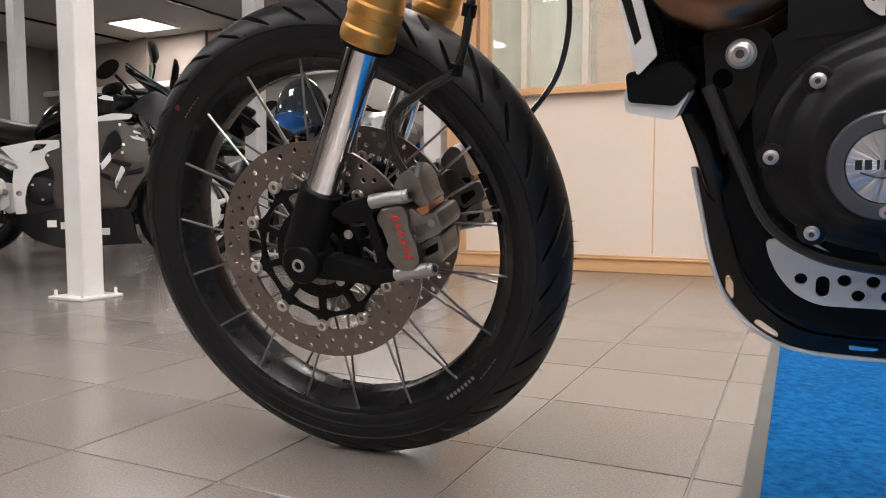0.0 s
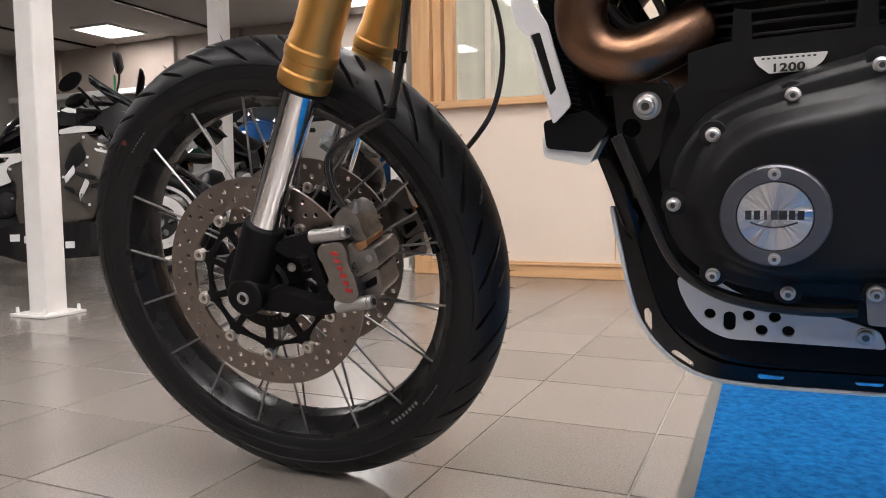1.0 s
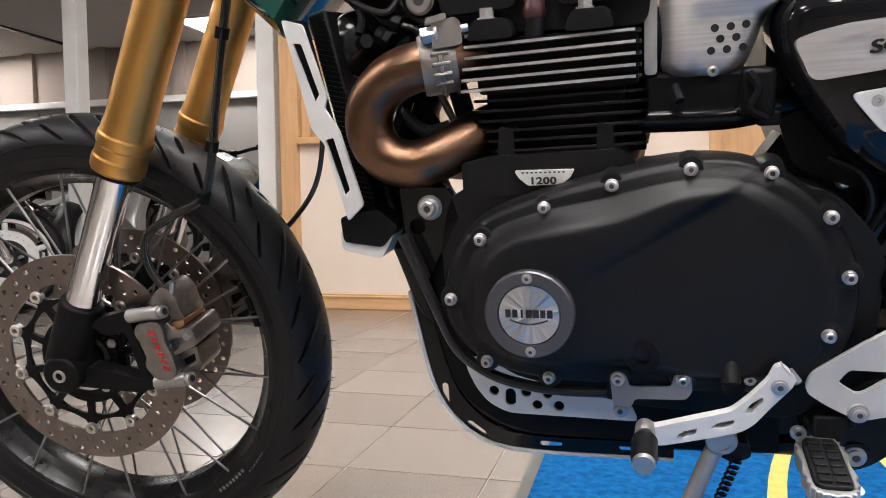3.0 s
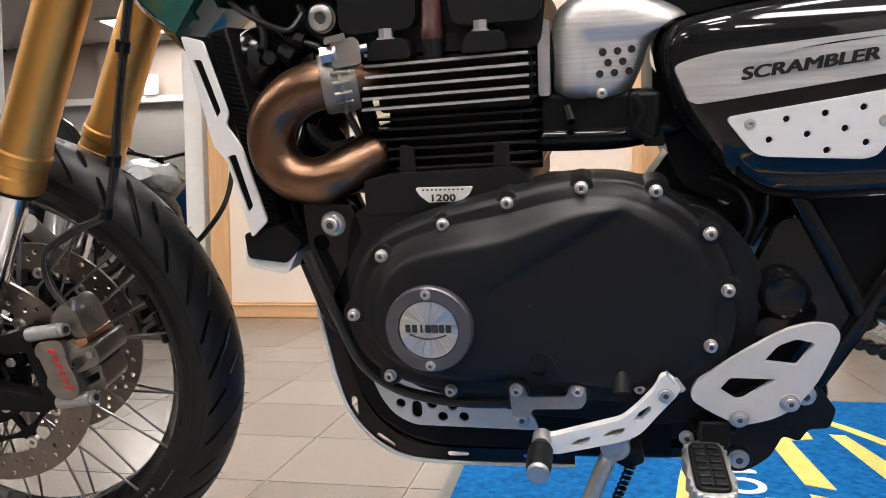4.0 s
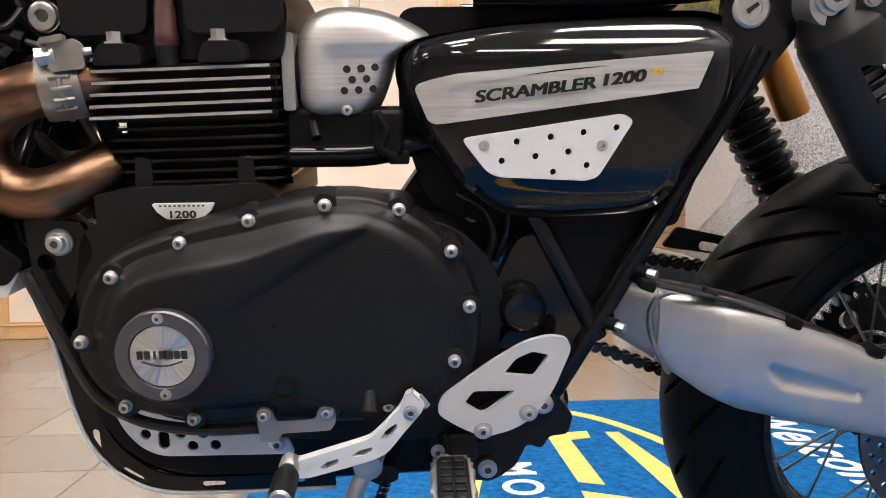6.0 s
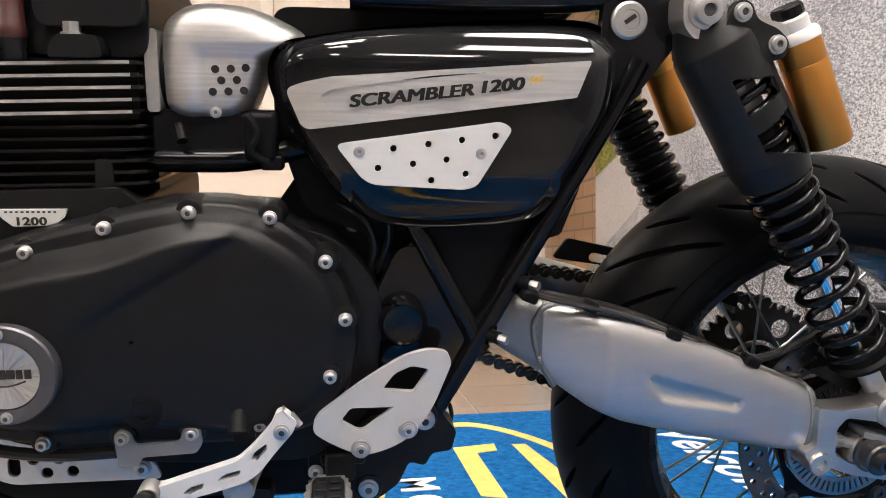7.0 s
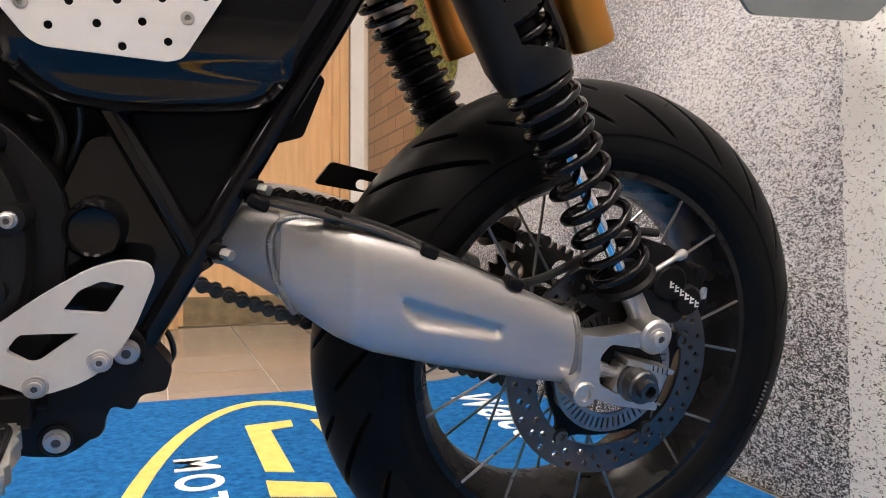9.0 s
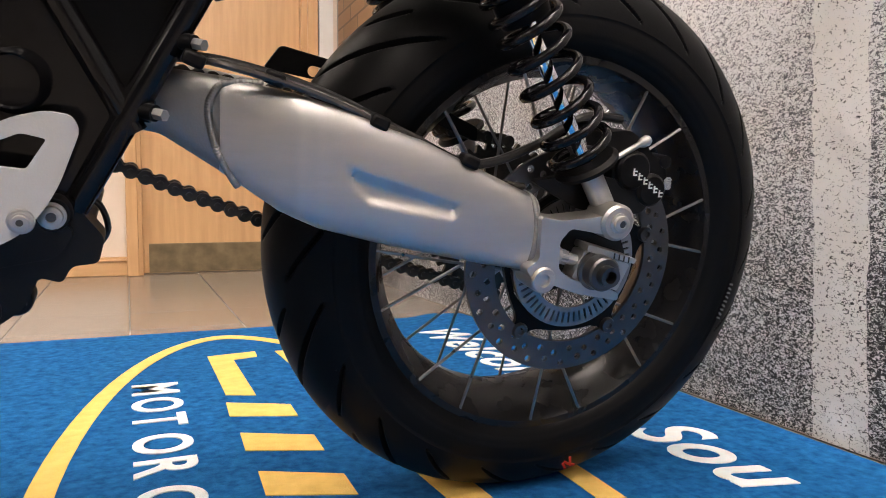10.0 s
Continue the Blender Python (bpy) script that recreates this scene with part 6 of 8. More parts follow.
part("stand_pivot", lathe([(0.0155, 0.02), (0.0155, -0.012), (0.0142, -0.014), (0.0100, -0.014), (0.010, -0.012), (0, -0.011)], (0.8866, -0.160, 0.328), n=28), "alu_cast", stand)
part("stand_spring", sweep([(0.905 - 0.030 * k / 90 + 0.005 * math.cos(k * 0.9), -0.150 - 0.012 * k / 90 + 0.005 * math.sin(k * 0.9), 0.300 - 0.075 * k / 90) for k in range(91)], 0.0016, 6), "plastic_black", stand, "black return spring")
part("stand_stop", prism(rounded([(0.882, 0.318), (0.915, 0.315), (0.918, 0.300), (0.900, 0.292), (0.884, 0.300)], 0.005), -0.150, -0.125), "cover_black", stand, bevel=0.003)
PEG = Matrix.Translation((0.9735, -0.2150, 0.3270)) @ Matrix.Rotation(radians(3), 4, "X")
teeth = []
for i, a in enumerate(np.linspace(0, 2 * math.pi, 44, endpoint=False)):
    c, sn = math.cos(a), math.sin(a)
    k = 1.0 if i % 2 else 0.87
    teeth.append((0.0232 * k * math.copysign(abs(c) ** 0.55, c), 0.052 * (1 - (1 - k) * 0.5) * math.copysign(abs(sn) ** 0.55, sn)))
peg = part("foot_peg", prism(teeth, -0.008, 0.008, [rounded([(-0.0160, -0.040), (0.0160, -0.040), (0.0160, 0.042), (-0.0160, 0.042)], 0.010)]), "alu_cast", bike, "serrated silver foot peg", PEG @ Matrix.Rotation(radians(90), 4, "X"), bevel=0.0012)
insert = part("peg_rubber", prism(rounded([(-0.0155, -0.039), (0.0155, -0.039), (0.0155, 0.041), (-0.0155, 0.041)], 0.010), -0.006, 0.011), "rubber", peg, "black rubber peg insert", PEG @ Matrix.Rotation(radians(90), 4, "X"), bevel=0.002)
for i in range(6):
    for j in (-1, 1):
        part("rubber_block", block((j * 0.0068, -0.032 + i * 0.0125, 0.0120), (0.0112, 0.0095, 0.003)), "rubber", insert, m=PEG, bevel=0.0008)
part("peg_joint", joined(block((0.985, -0.150, 0.345), (0.03, 0.04, 0.03)), rod((0.965, -0.150, 0.345), (1.01, -0.150, 0.345), 0.006, n=10)), "cover_black", bike, bevel=0.003)
M["clear_plastic"] = material("smoky_clear_plastic", (0.17, 0.19, 0.19), 0.15, coat=0.5)

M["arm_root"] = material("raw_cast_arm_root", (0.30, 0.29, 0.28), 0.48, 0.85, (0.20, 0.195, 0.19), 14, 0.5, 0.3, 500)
M["reservoir"] = material("orange_gold_anodising", (0.52, 0.235, 0.055), 0.44, 1.0, (0.48, 0.21, 0.05), 6, 0.2, 0.04, 700, (1, 1, 1), 0.04)

# ---- swingarm, chain, shocks, rear brake ----
UP = [(1.04, 0.515), (1.158, 0.5035), (1.200, 0.5000), (1.255, 0.491), (1.314, 0.4755), (1.376, 0.4535), (1.443, 0.4250), (1.498, 0.4015)]
LO = [(1.04, 0.470), (1.150, 0.448), (1.206, 0.413), (1.245, 0.388), (1.280, 0.373), (1.347, 0.3555), (1.445, 0.3345), (1.500, 0.3255)]
OUT = [(1.04, 0.112), (1.15, 0.119), (1.195, 0.127), (1.258, 0.1590), (1.275, 0.1605), (1.35, 0.1605), (1.50, 0.1565)]


def arm_bm(x0, x1, side, wide, n=110):
    secs = []
    for i in range(n + 1):
        x = x0 + (x1 - x0) * i / n
        t, b = lerp(UP, x), lerp(LO, x)
        cz, h = (t + b) / 2, (t - b) / 2
        out = lerp(OUT, x) + (0.003 if wide else 0)
        yc, w = -(out - 0.022), 0.022
        ringv = []
        for j in range(120):
            a = 2 * math.pi * j / 120
            c, s = math.cos(a), math.sin(a)
            y = yc + w * math.copysign(abs(c) ** 0.55, c) * -1
            z = cz + h * math.copysign(abs(s) ** 0.75, s)
            if wide and c > 0.2:
                if 1.297 < x < 1.414:
                    lid, base = 0.4325 - 0.305 * (x - 1.298), lerp([(1.297, 0.4300), (1.308, 0.4090), (1.321, 0.3960), (1.404, 0.3812), (1.414, 0.3960)], x)
                    d = min(1.0, max(0.0, min(lid - z, z - base) / 0.0095))
                    y += 0.0058 * d * d * (3 - 2 * d)
            ringv.append((x, y * side, z))
        secs.append(ringv)
    return loft(secs)


arm = part("swingarm", arm_bm(1.197, 1.497, 1, True), "alu_arm", bike, "satin aluminium swingarm with pressed recess", sharp=50)
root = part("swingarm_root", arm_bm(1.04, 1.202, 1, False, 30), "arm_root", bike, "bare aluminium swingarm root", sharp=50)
part("swingarm", arm_bm(1.04, 1.497, -1, False), "alu_arm", bike, "satin aluminium swingarm", sharp=50)
part("cross_tube", rod((1.14, -0.095, 0.48), (1.14, 0.095, 0.48), 0.030, n=20), "alu_arm", bike)


def bead(points, r, name, step=0.0016):
    """Row of weld ripples."""
    pts = curve(points, 12)
    out, last = [], None
    for p in pts:
        if last is None or (p - last).length > step:
            out.append(p)
            last = p
    bms = []
    for i, p in enumerate(out):
        d = (out[min(i + 1, len(out) - 1)] - out[max(i - 1, 0)]).normalized()
        bms.append(lathe([(0, -0.0032), (r * 0.86, -0.0024), (r, 0.0), (r * 0.86, 0.0024), (0, 0.0032)], p, d, 10))
    return tagged(part(name, joined(*bms), "weld_grey", bike, "rippled weld bead", sharp=80), kind="stuff")


bead([(1.230, -0.128, 0.4965), (1.2014, -0.126, 0.4945), (1.1909, -0.127, 0.4845), (1.1876, -0.127, 0.4702), (1.1921, -0.128, 0.4451), (1.1991, -0.129, 0.428), (1.2108, -0.127, 0.4085)], 0.0036, "weld")
bead([(1.490, -0.135, 0.404), (1.491, -0.153, 0.399), (1.4945, -0.1590, 0.375), (1.4935, -0.1590, 0.352), (1.490, -0.153, 0.333), (1.486, -0.135, 0.327)], 0.0036, "weld")

drop = part("axle_carrier", joined(
    prism(rounded([(1.493, 0.387), (1.517, 0.383), (1.562, 0.387), (1.576, 0.395), (1.593, 0.383), (1.592, 0.367), (1.575, 0.367), (1.527, 0.375), (1.516, 0.362), (1.518, 0.333), (1.535, 0.322), (1.592, 0.306), (1.593, 0.297), (1.541, 0.307), (1.511, 0.318), (1.495, 0.316), (1.481, 0.335), (1.495, 0.344)], 0.005), -0.170, -0.138),
    lathe([(0.019, 0.02), (0.019, -0.012), (0.016, -0.015), (0, -0.015)], (1.579, -0.160, 0.381), n=28),
    lathe([(0.0135, 0.03), (0.0135, -0.006), (0.012, -0.008), (0.0065, -0.008), (0.006, 0.0), (0, 0.0)], (1.501, -0.166, 0.323), n=24)), "alu_arm", bike, "cast aluminium axle carrier", bevel=0.0035)
# Added black plate darkens the open carrier's inside, where shade falls.
part("carrier_shade", prism(rounded([(1.508, 0.380), (1.600, 0.366), (1.612, 0.340), (1.598, 0.305), (1.515, 0.322)], 0.006), -0.146, -0.132), "cover_black", drop, "black plate standing in for the shaded carrier interior", bevel=0.002)
part("carrier_rail", prism(rounded([(1.548, 0.359), (1.608, 0.342), (1.606, 0.337), (1.547, 0.352)], 0.002), -0.172, -0.146), "alu_arm", drop, bevel=0.0015)
part("axle_block", prism(rounded([(1.547, 0.351), (1.592, 0.339), (1.604, 0.335), (1.592, 0.307), (1.536, 0.323)], 0.003), -0.167, -0.146), "alu_arm", drop, "silver axle adjuster block", bevel=0.0015)
part("adjuster_lug", rod((1.516, -0.156, 0.345), (1.523, -0.156, 0.344), 0.010, n=16), "alu_cast", drop)
part("adjuster_nut", rod((1.524, -0.156, 0.344), (1.532, -0.156, 0.342), 0.0085, n=6), "ring_steel", drop)
part("axle_nut", lathe([(0.021, 0.0), (0.021, -0.004), (0.018, -0.005), (0.018, -0.018), (0.016, -0.020), (0.0105, -0.020), (0.0105, -0.030), (0.0065, -0.030), (0.006, -0.018), (0, -0.018)], (1.562, -0.167, 0.331), n=24), "disc_dark", drop, "dark rear axle nut")
part("adjuster_screw", rod((1.52, -0.158, 0.345), (1.548, -0.158, 0.338), 0.006, n=10), "steel", drop)
for k in range(4):
    part("adjuster_mark", block((1.580 + k * 0.006, -0.1725, 0.3465 - k * 0.0016), (0.0012, 0.0008, 0.006)), "ink", drop)
bolt(drop, 1.579, -0.174, 0.381, 0.0085, 0.008)
part("rear_axle", rod((RW[0], -0.155, 0.329), (RW[0], 0.16, 0.329), 0.010, n=16), "steel", bike)


# shocks: shroud, spring, rod and gas reservoir
def shock(side, m=None):
    y = -0.148
    top, bot = Vector((1.330, y, 0.790)), Vector((1.586, y + 0.004, 0.380))
    ax = (bot - top).normalized()
    L = (bot - top).length

    def at(s):
        return top + ax * s

    low = at(L)
    rod_ob = part("shock_rod", rod(at(0.20), at(L - 0.055), 0.0072, n=18), "chrome", bike, "polished shock rod", m)
    part("damper_tube", rod(at(0.03), at(0.118), 0.0205, n=24), "alu_cast", rod_ob, "grey damper tube", m=m)
    part("dust_sleeve", lathe([(0, 0), (0.0225, 0), (0.0245, 0.004), (0.0245, 0.148), (0.0235, 0.151), (0, 0.151)], at(0.110), ax, 32), "plastic_black", rod_ob, "black rubber dust sleeve", m)
    coils, wire = 17.5, []
    n = int(coils * 32)
    sd, up = frame_from(ax)
    for i in range(n + 1):
        turn = coils * i / n
        a = 2 * math.pi * turn
        wire.append(at(lerp([(0, 0.055), (10.5, 0.236), (12.5, 0.276), (15.6, 0.364), (16.6, 0.388), (17.5, L - 0.075)], turn)) + sd * 0.0305 * math.cos(a) + up * 0.0305 * math.sin(a))
    part("spring", sweep(wire, 0.0049, 12), "spring", bike, "gloss black coil spring", m, sharp=70)
    part("spring_seat", lathe([(0.010, 0), (0.030, 0.0), (0.034, 0.004), (0.033, 0.008), (0.012, 0.014)], at(L - 0.070), ax, 32), "plastic_black", rod_ob, m=m)
    part("shock_eye", joined(lathe([(0.018, -0.016), (0.018, 0.016), (0.009, 0.018), (0.009, -0.018)], low, (0, 1, 0), 24, True), rod(at(L - 0.055), at(L - 0.012), 0.012, n=16)), "alu_cast", bike, "aluminium shock eye", m)
    part("rebound_dial", rod(at(L - 0.070) + Vector((0.018, 0, 0.008)), at(L - 0.058) + Vector((0.018, 0, 0.006)), 0.007, n=14), "gold", rod_ob, m=m)
    if side < 0:
        # half-round shroud with windows, wrapped round the spring
        sd, up = frame_from(ax)

        bm = bmesh.new()
        nu, nv = 120, 140
        grid = {}
        for k, thick in ((0, 0.0420), (1, 0.0388)):
            for i in range(nu + 1):
                s = 0.0 + 0.186 * i / nu
                neck = lerp([(0.0, 0.60), (0.004, 0.62), (0.010, 0.72), (0.034, 0.985), (0.042, 1.0), (0.158, 1.0), (0.186, 0.86)], s)
                for j in range(nv):
                    a = 2 * math.pi * j / nv
                    grid[k, i, j] = bm.verts.new(at(s) + (sd * math.cos(a) + up * math.sin(a)) * thick * neck)

        def opening(i, j):
            s = 0.0 + 0.186 * (i + 0.5) / nu
            q = (sd * math.cos(2 * math.pi * (j + 0.5) / nv) + up * math.sin(2 * math.pi * (j + 0.5) / nv))
            back = math.atan2(q.dot(Vector((1, 0, 0.625)).normalized()), -q.y)
            if abs(back) > 1.75 and s > 0.030:
                return True
            f = (back + 0.40) / 1.02
            return 0 < f < 1 and (0.064 + 0.020 * f < s < 0.105 - 0.005 * f or 0.125 - 0.008 * f < s < 0.143 + 0.026 * f)

        for i in range(nu):
            for j in range(nv):
                if opening(i, j):
                    continue
                j2 = (j + 1) % nv
                bm.faces.new((grid[0, i, j], grid[0, i, j2], grid[0, i + 1, j2], grid[0, i + 1, j]))
                bm.faces.new((grid[1, i, j], grid[1, i + 1, j], grid[1, i + 1, j2], grid[1, i, j2]))
                for di, dj, a, b in ((0, 1, (i, j2), (i + 1, j2)), (0, -1, (i + 1, j), (i, j)), (1, 0, (i + 1, j2), (i + 1, j)), (-1, 0, (i, j), (i, j2))):
                    ii, jj = i + di, (j + dj) % nv
                    if ii < 0 or ii >= nu or opening(ii, jj):
                        bm.faces.new((grid[0, a[0], a[1]], grid[0, b[0], b[1]], grid[1, b[0], b[1]], grid[1, a[0], a[1]]))
        bmesh.ops.recalc_face_normals(bm, faces=bm.faces)
        for v in [v for v in bm.verts if not v.link_faces]:
            bm.verts.remove(v)
        part("shock_shroud", bm, "shroud_black", bike, "matt black shock shroud with windows", m, sharp=40)
    head = part("shock_head", joined(prism(rounded([(1.304, 0.805), (1.305, 0.776), (1.318, 0.762), (1.346, 0.772), (1.346, 0.812)], 0.008), y - 0.026, y + 0.016), prism(rounded([(1.345, 0.770), (1.395, 0.752), (1.430, 0.762), (1.428, 0.778), (1.390, 0.785), (1.350, 0.800)], 0.006), y - 0.016, y + 0.012)), "alu_arm", bike, "silver shock head casting", m, bevel=0.003)
    bolt(head, 1.325, y - 0.026, 0.789, 0.0135, 0.012, m=m)
    yoke = part("shroud_bracket", prism(rounded([(1.340, 0.765), (1.347, 0.790), (1.354, 0.800), (1.366, 0.798), (1.374, 0.782), (1.396, 0.774), (1.408, 0.763), (1.404, 0.748), (1.388, 0.744), (1.360, 0.748)], 0.006), y - 0.034, y - 0.024), "shroud_black", bike, "black shroud bracket", m, bevel=0.002)
    bolt(yoke, 1.358, y - 0.034, 0.788, 0.0072, 0.006, m=m)
    bolt(yoke, 1.395, y - 0.034, 0.760, 0.0072, 0.006, m=m)
    res0 = Vector((1.433, y - 0.004, 0.766))
    res1 = res0 + Vector((0.048, 0, -0.098))
    can = part("gas_reservoir", lathe([(0, 0), (0.0215, 0), (0.0220, 0.003), (0.0220, 0.022), (0.0215, 0.023), (0.0220, 0.024), (0.0220, 0.106), (0.0205, 0.110), (0, 0.110)], res0, res1 - res0, 32), "reservoir", bike, "gold anodised gas reservoir", m)
    part("reservoir_cap", lathe([(0.0228, 0.0), (0.0228, -0.006), (0.020, -0.010), (0.0165, -0.011), (0.0165, -0.022), (0.015, -0.024), (0, -0.024)], res0, res1 - res0, 32), "alu_plate", can, m=m)
    part("dial", lathe([(0, -0.036), (0.0135, -0.036), (0.0152, -0.034), (0.0152, -0.026), (0.010, -0.024), (0, -0.024)], res0, res1 - res0, 14), "plastic_black", can, "black damping dial", m, sharp=20)


shock(-1)
shock(1, Matrix.Diagonal((1, -1, 1, 1)) @ Matrix.Translation((-0.018, 0.0, 0.0)))

part("rear_bracket", prism(rounded([(1.237, 0.619), (1.218, 0.567), (1.194, 0.56), (1.2, 0.586), (1.222, 0.633)], 0.004), -0.106, -0.098), "plastic_black", bike, "black bracket behind the frame tube", bevel=0.002)

# rear caliper, hose
rc = part("rear_caliper", joined(
    prism(rounded([(1.580, 0.467), (1.613, 0.470), (1.635, 0.457), (1.645, 0.444), (1.661, 0.440), (1.669, 0.415), (1.665, 0.395), (1.645, 0.390), (1.617, 0.395), (1.600, 0.408), (1.595, 0.430)], 0.006), -0.126, -0.085),
    lathe([(0.021, 0.01), (0.021, -0.006), (0.018, -0.009), (0, -0.010)], (1.620, -0.124, 0.428), n=28),
    lathe([(0.018, 0.01), (0.018, -0.006), (0.015, -0.009), (0, -0.010)], (1.646, -0.124, 0.407), n=28),
    lathe([(0.007, 0.02), (0.007, -0.004), (0, -0.005)], (1.662, -0.124, 0.438), n=16)), "plastic_black", bike, "black rear brake caliper", bevel=0.003)
for k in range(6):
    a = Vector((1.618 + k * 0.0072, -0.1343, 0.4270 - k * 0.0046))
    part("white_mark", joined(block(a, (0.0014, 0.001, 0.0078)), block(a + Vector((0.0024, 0, 0.001)), (0.0034, 0.001, 0.0014)), block(a + Vector((0.0024, 0, -0.003)), (0.0034, 0.001, 0.0014))), "white_mark", rc, "white maker's mark")
part("slide_pin", rod((1.594, -0.130, 0.440), (1.628, -0.130, 0.459), 0.0031, n=12), "alu_cast", rc)
part("slide_cap", lathe([(0.004, -0.004), (0.0058, 0), (0.0060, 0.006), (0.004, 0.009), (0, 0.009)], (1.627, -0.130, 0.458), (1, -0.1, 0.55), 14), "alu_cast", rc)
part("pin_spring", sweep([(1.668 + 0.004 * math.cos(k), -0.128, 0.418 + 0.003 * math.sin(k) - 0.0004 * k) for k in range(20)], 0.0012, 6), "steel", rc)
part("caliper_bracket", prism(rounded([(1.500, 0.415), (1.560, 0.425), (1.620, 0.415), (1.650, 0.400), (1.640, 0.380), (1.560, 0.385)], 0.01), -0.128, -0.118), "cover_black", bike, bevel=0.002)
part("rear_hose", sweep(curve([(1.150, -0.118, 0.514), (1.20, -0.150, 0.512), (1.28, -0.146, 0.492), (1.36, -0.142, 0.458), (1.43, -0.135, 0.432), (1.50, -0.125, 0.450), (1.56, -0.115, 0.480), (1.61, -0.110, 0.480)], 8), 0.0048, 9), "hose", bike, "black rear brake hose")
part("rear_wire", sweep(curve([(1.150, -0.118, 0.517), (1.20, -0.156, 0.510), (1.28, -0.152, 0.489), (1.36, -0.148, 0.456), (1.44, -0.140, 0.420), (1.49, -0.13, 0.41)], 8), 0.0035, 8), "steel_hose", bike, "sensor wire along the swingarm")
for x, z in ((1.175, 0.513), (1.238, 0.502), (1.330, 0.470), (1.420, 0.437)):
    part("wire_clip", block((x, -0.150, z), (0.018, 0.018, 0.012), Matrix.Rotation(radians(22), 4, "Y")), "plastic_black", bike, bevel=0.003)


# chain: roller links in two runs, on the far side
def chain_run(p0, p1, sag, n, name):
    p0, p1 = Vector(p0), Vector(p1)
    pts = [p0.lerp(p1, i / n) - Vector((0, 0, sag * math.sin(math.pi * i / n))) for i in range(n + 1)]
    base_mesh = {}
    for i in range(n):
        a, b = pts[i], pts[i + 1]
        d = b - a
        wide = i % 2
        key = wide
        if key not in base_mesh:
            w = 0.0095 if wide else 0.0065
            ln = d.length
            r = 0.0080
            xs = [-r + (ln + 2 * r) * k / 20 for k in range(21)]
            hs = [max(0.0042 if 0 < x < ln else 0.0, math.sqrt(max(0, r * r - x * x)), math.sqrt(max(0, r * r - (x - ln) ** 2))) for x in xs]
            shape = list(zip(xs, hs)) + [(x, -h) for x, h in list(zip(xs, hs))[-2:0:-1]]
            bm = joined(prism(shape, -w, -w + 0.002), prism(shape, w - 0.002, w), rod((0, -0.0115, 0), (0, 0.0115, 0), 0.0034, n=10))
            base_mesh[key] = mesh_of("chain_link", bm, M["chain"])
        ob = new("chain_link", base_mesh[key])
        ob.parent = chain
        ob.matrix_basis = Matrix.Translation(a) @ Matrix.Rotation(-math.atan2(d.z, d.x), 4, "Y")


chain = part("chain", rod((1.572, 0.085, 0.329), (1.572, 0.100, 0.329), 0.040, n=40), "chain", bike, "oiled drive chain and rear sprocket")
chain_run((1.00, 0.090, 0.525), (1.575, 0.090, 0.432), 0.002, 36, "top")
chain_run((1.00, 0.090, 0.438), (1.575, 0.090, 0.224), 0.012, 38, "bottom")
part("sprocket", prism([(1.572 + (0.102 if i % 4 < 2 else 0.094) * math.cos(a), 0.329 + (0.102 if i % 4 < 2 else 0.094) * math.sin(a)) for i, a in enumerate(np.linspace(0, 2 * math.pi, 172, endpoint=False))], 0.092, 0.098, [ring(1.572, 0.329, 0.045, 40)] + [ring(1.572 + 0.07 * math.cos(a), 0.329 + 0.07 * math.sin(a), 0.014, 16) for a in np.linspace(0, 2 * math.pi, 6, endpoint=False)]), "chain", bike, "dark rear sprocket")
part("chain_guard", prism(rounded([(1.258, 0.505), (1.277, 0.531), (1.350, 0.515), (1.450, 0.480), (1.520, 0.450), (1.520, 0.432), (1.440, 0.462), (1.340, 0.492)], 0.006), 0.060, 0.066, [slot(1.313, 0.505, 1.345, 0.498, 0.006)]), "plastic_black", bike, "black slotted chain guard", bevel=0.001)
part("plate_holder", prism(rounded([(1.70, 0.82), (1.785, 0.738), (1.98, 0.748), (2.03, 0.80), (1.95, 0.90), (1.75, 0.90)], 0.012), -0.006, 0.0), "clear_plastic", bike, "smoky clear plastic number plate holder", bevel=0.002)
part("belly", prism(rounded([(0.66, 0.375), (0.98, 0.36), (1.02, 0.32), (0.96, 0.295), (0.70, 0.305)], 0.015), -0.085, 0.085), "cover_black", bike, "black engine sump", bevel=0.006)
part("hanger_block", prism(rounded([(1.02, 0.36), (1.095, 0.365), (1.090, 0.350), (1.060, 0.342), (1.040, 0.322), (1.02, 0.312)], 0.006), -0.114, 0.10), "cover_black", bike, bevel=0.006)


# ---- the other motorcycles parked behind ----
M["silver_paint"] = material("silver_frame_paint", (0.62, 0.62, 0.63), 0.3, 0.5)
M["white_gloss"] = material("white_fairing_paint", (0.78, 0.77, 0.75), 0.2, coat=0.6)
M["grey_gloss"] = material("bronze_grey_fairing_paint", (0.065, 0.055, 0.046), 0.2, 0.3, (0.028, 0.024, 0.02), 9, 0.6)
M["bronze_panel"] = material("bronze_fairing_panel", (0.10, 0.088, 0.075), 0.2, 0.6, (0.09, 0.078, 0.065), 9, 0.6)
M["blue_paint"] = material("blue_tank_paint", (0.02, 0.10, 0.32), 0.15, 0.2, coat=0.8)
M["yellow_paint"] = material("yellow_tank_paint", (0.75, 0.36, 0.01), 0.2, coat=0.6)
M["green_tape"] = material("green_ribbon", (0.02, 0.32, 0.12), 0.6)
M["screen_tint"] = material("tinted_screen", (0.03, 0.04, 0.045), 0.06, coat=1.0)
M["bag"] = material("crumpled_clear_bag", (0.62, 0.66, 0.66), 0.22, 0.0, (0.4, 0.44, 0.46), 20, 0.7, 1.0, 40, coat=0.3)
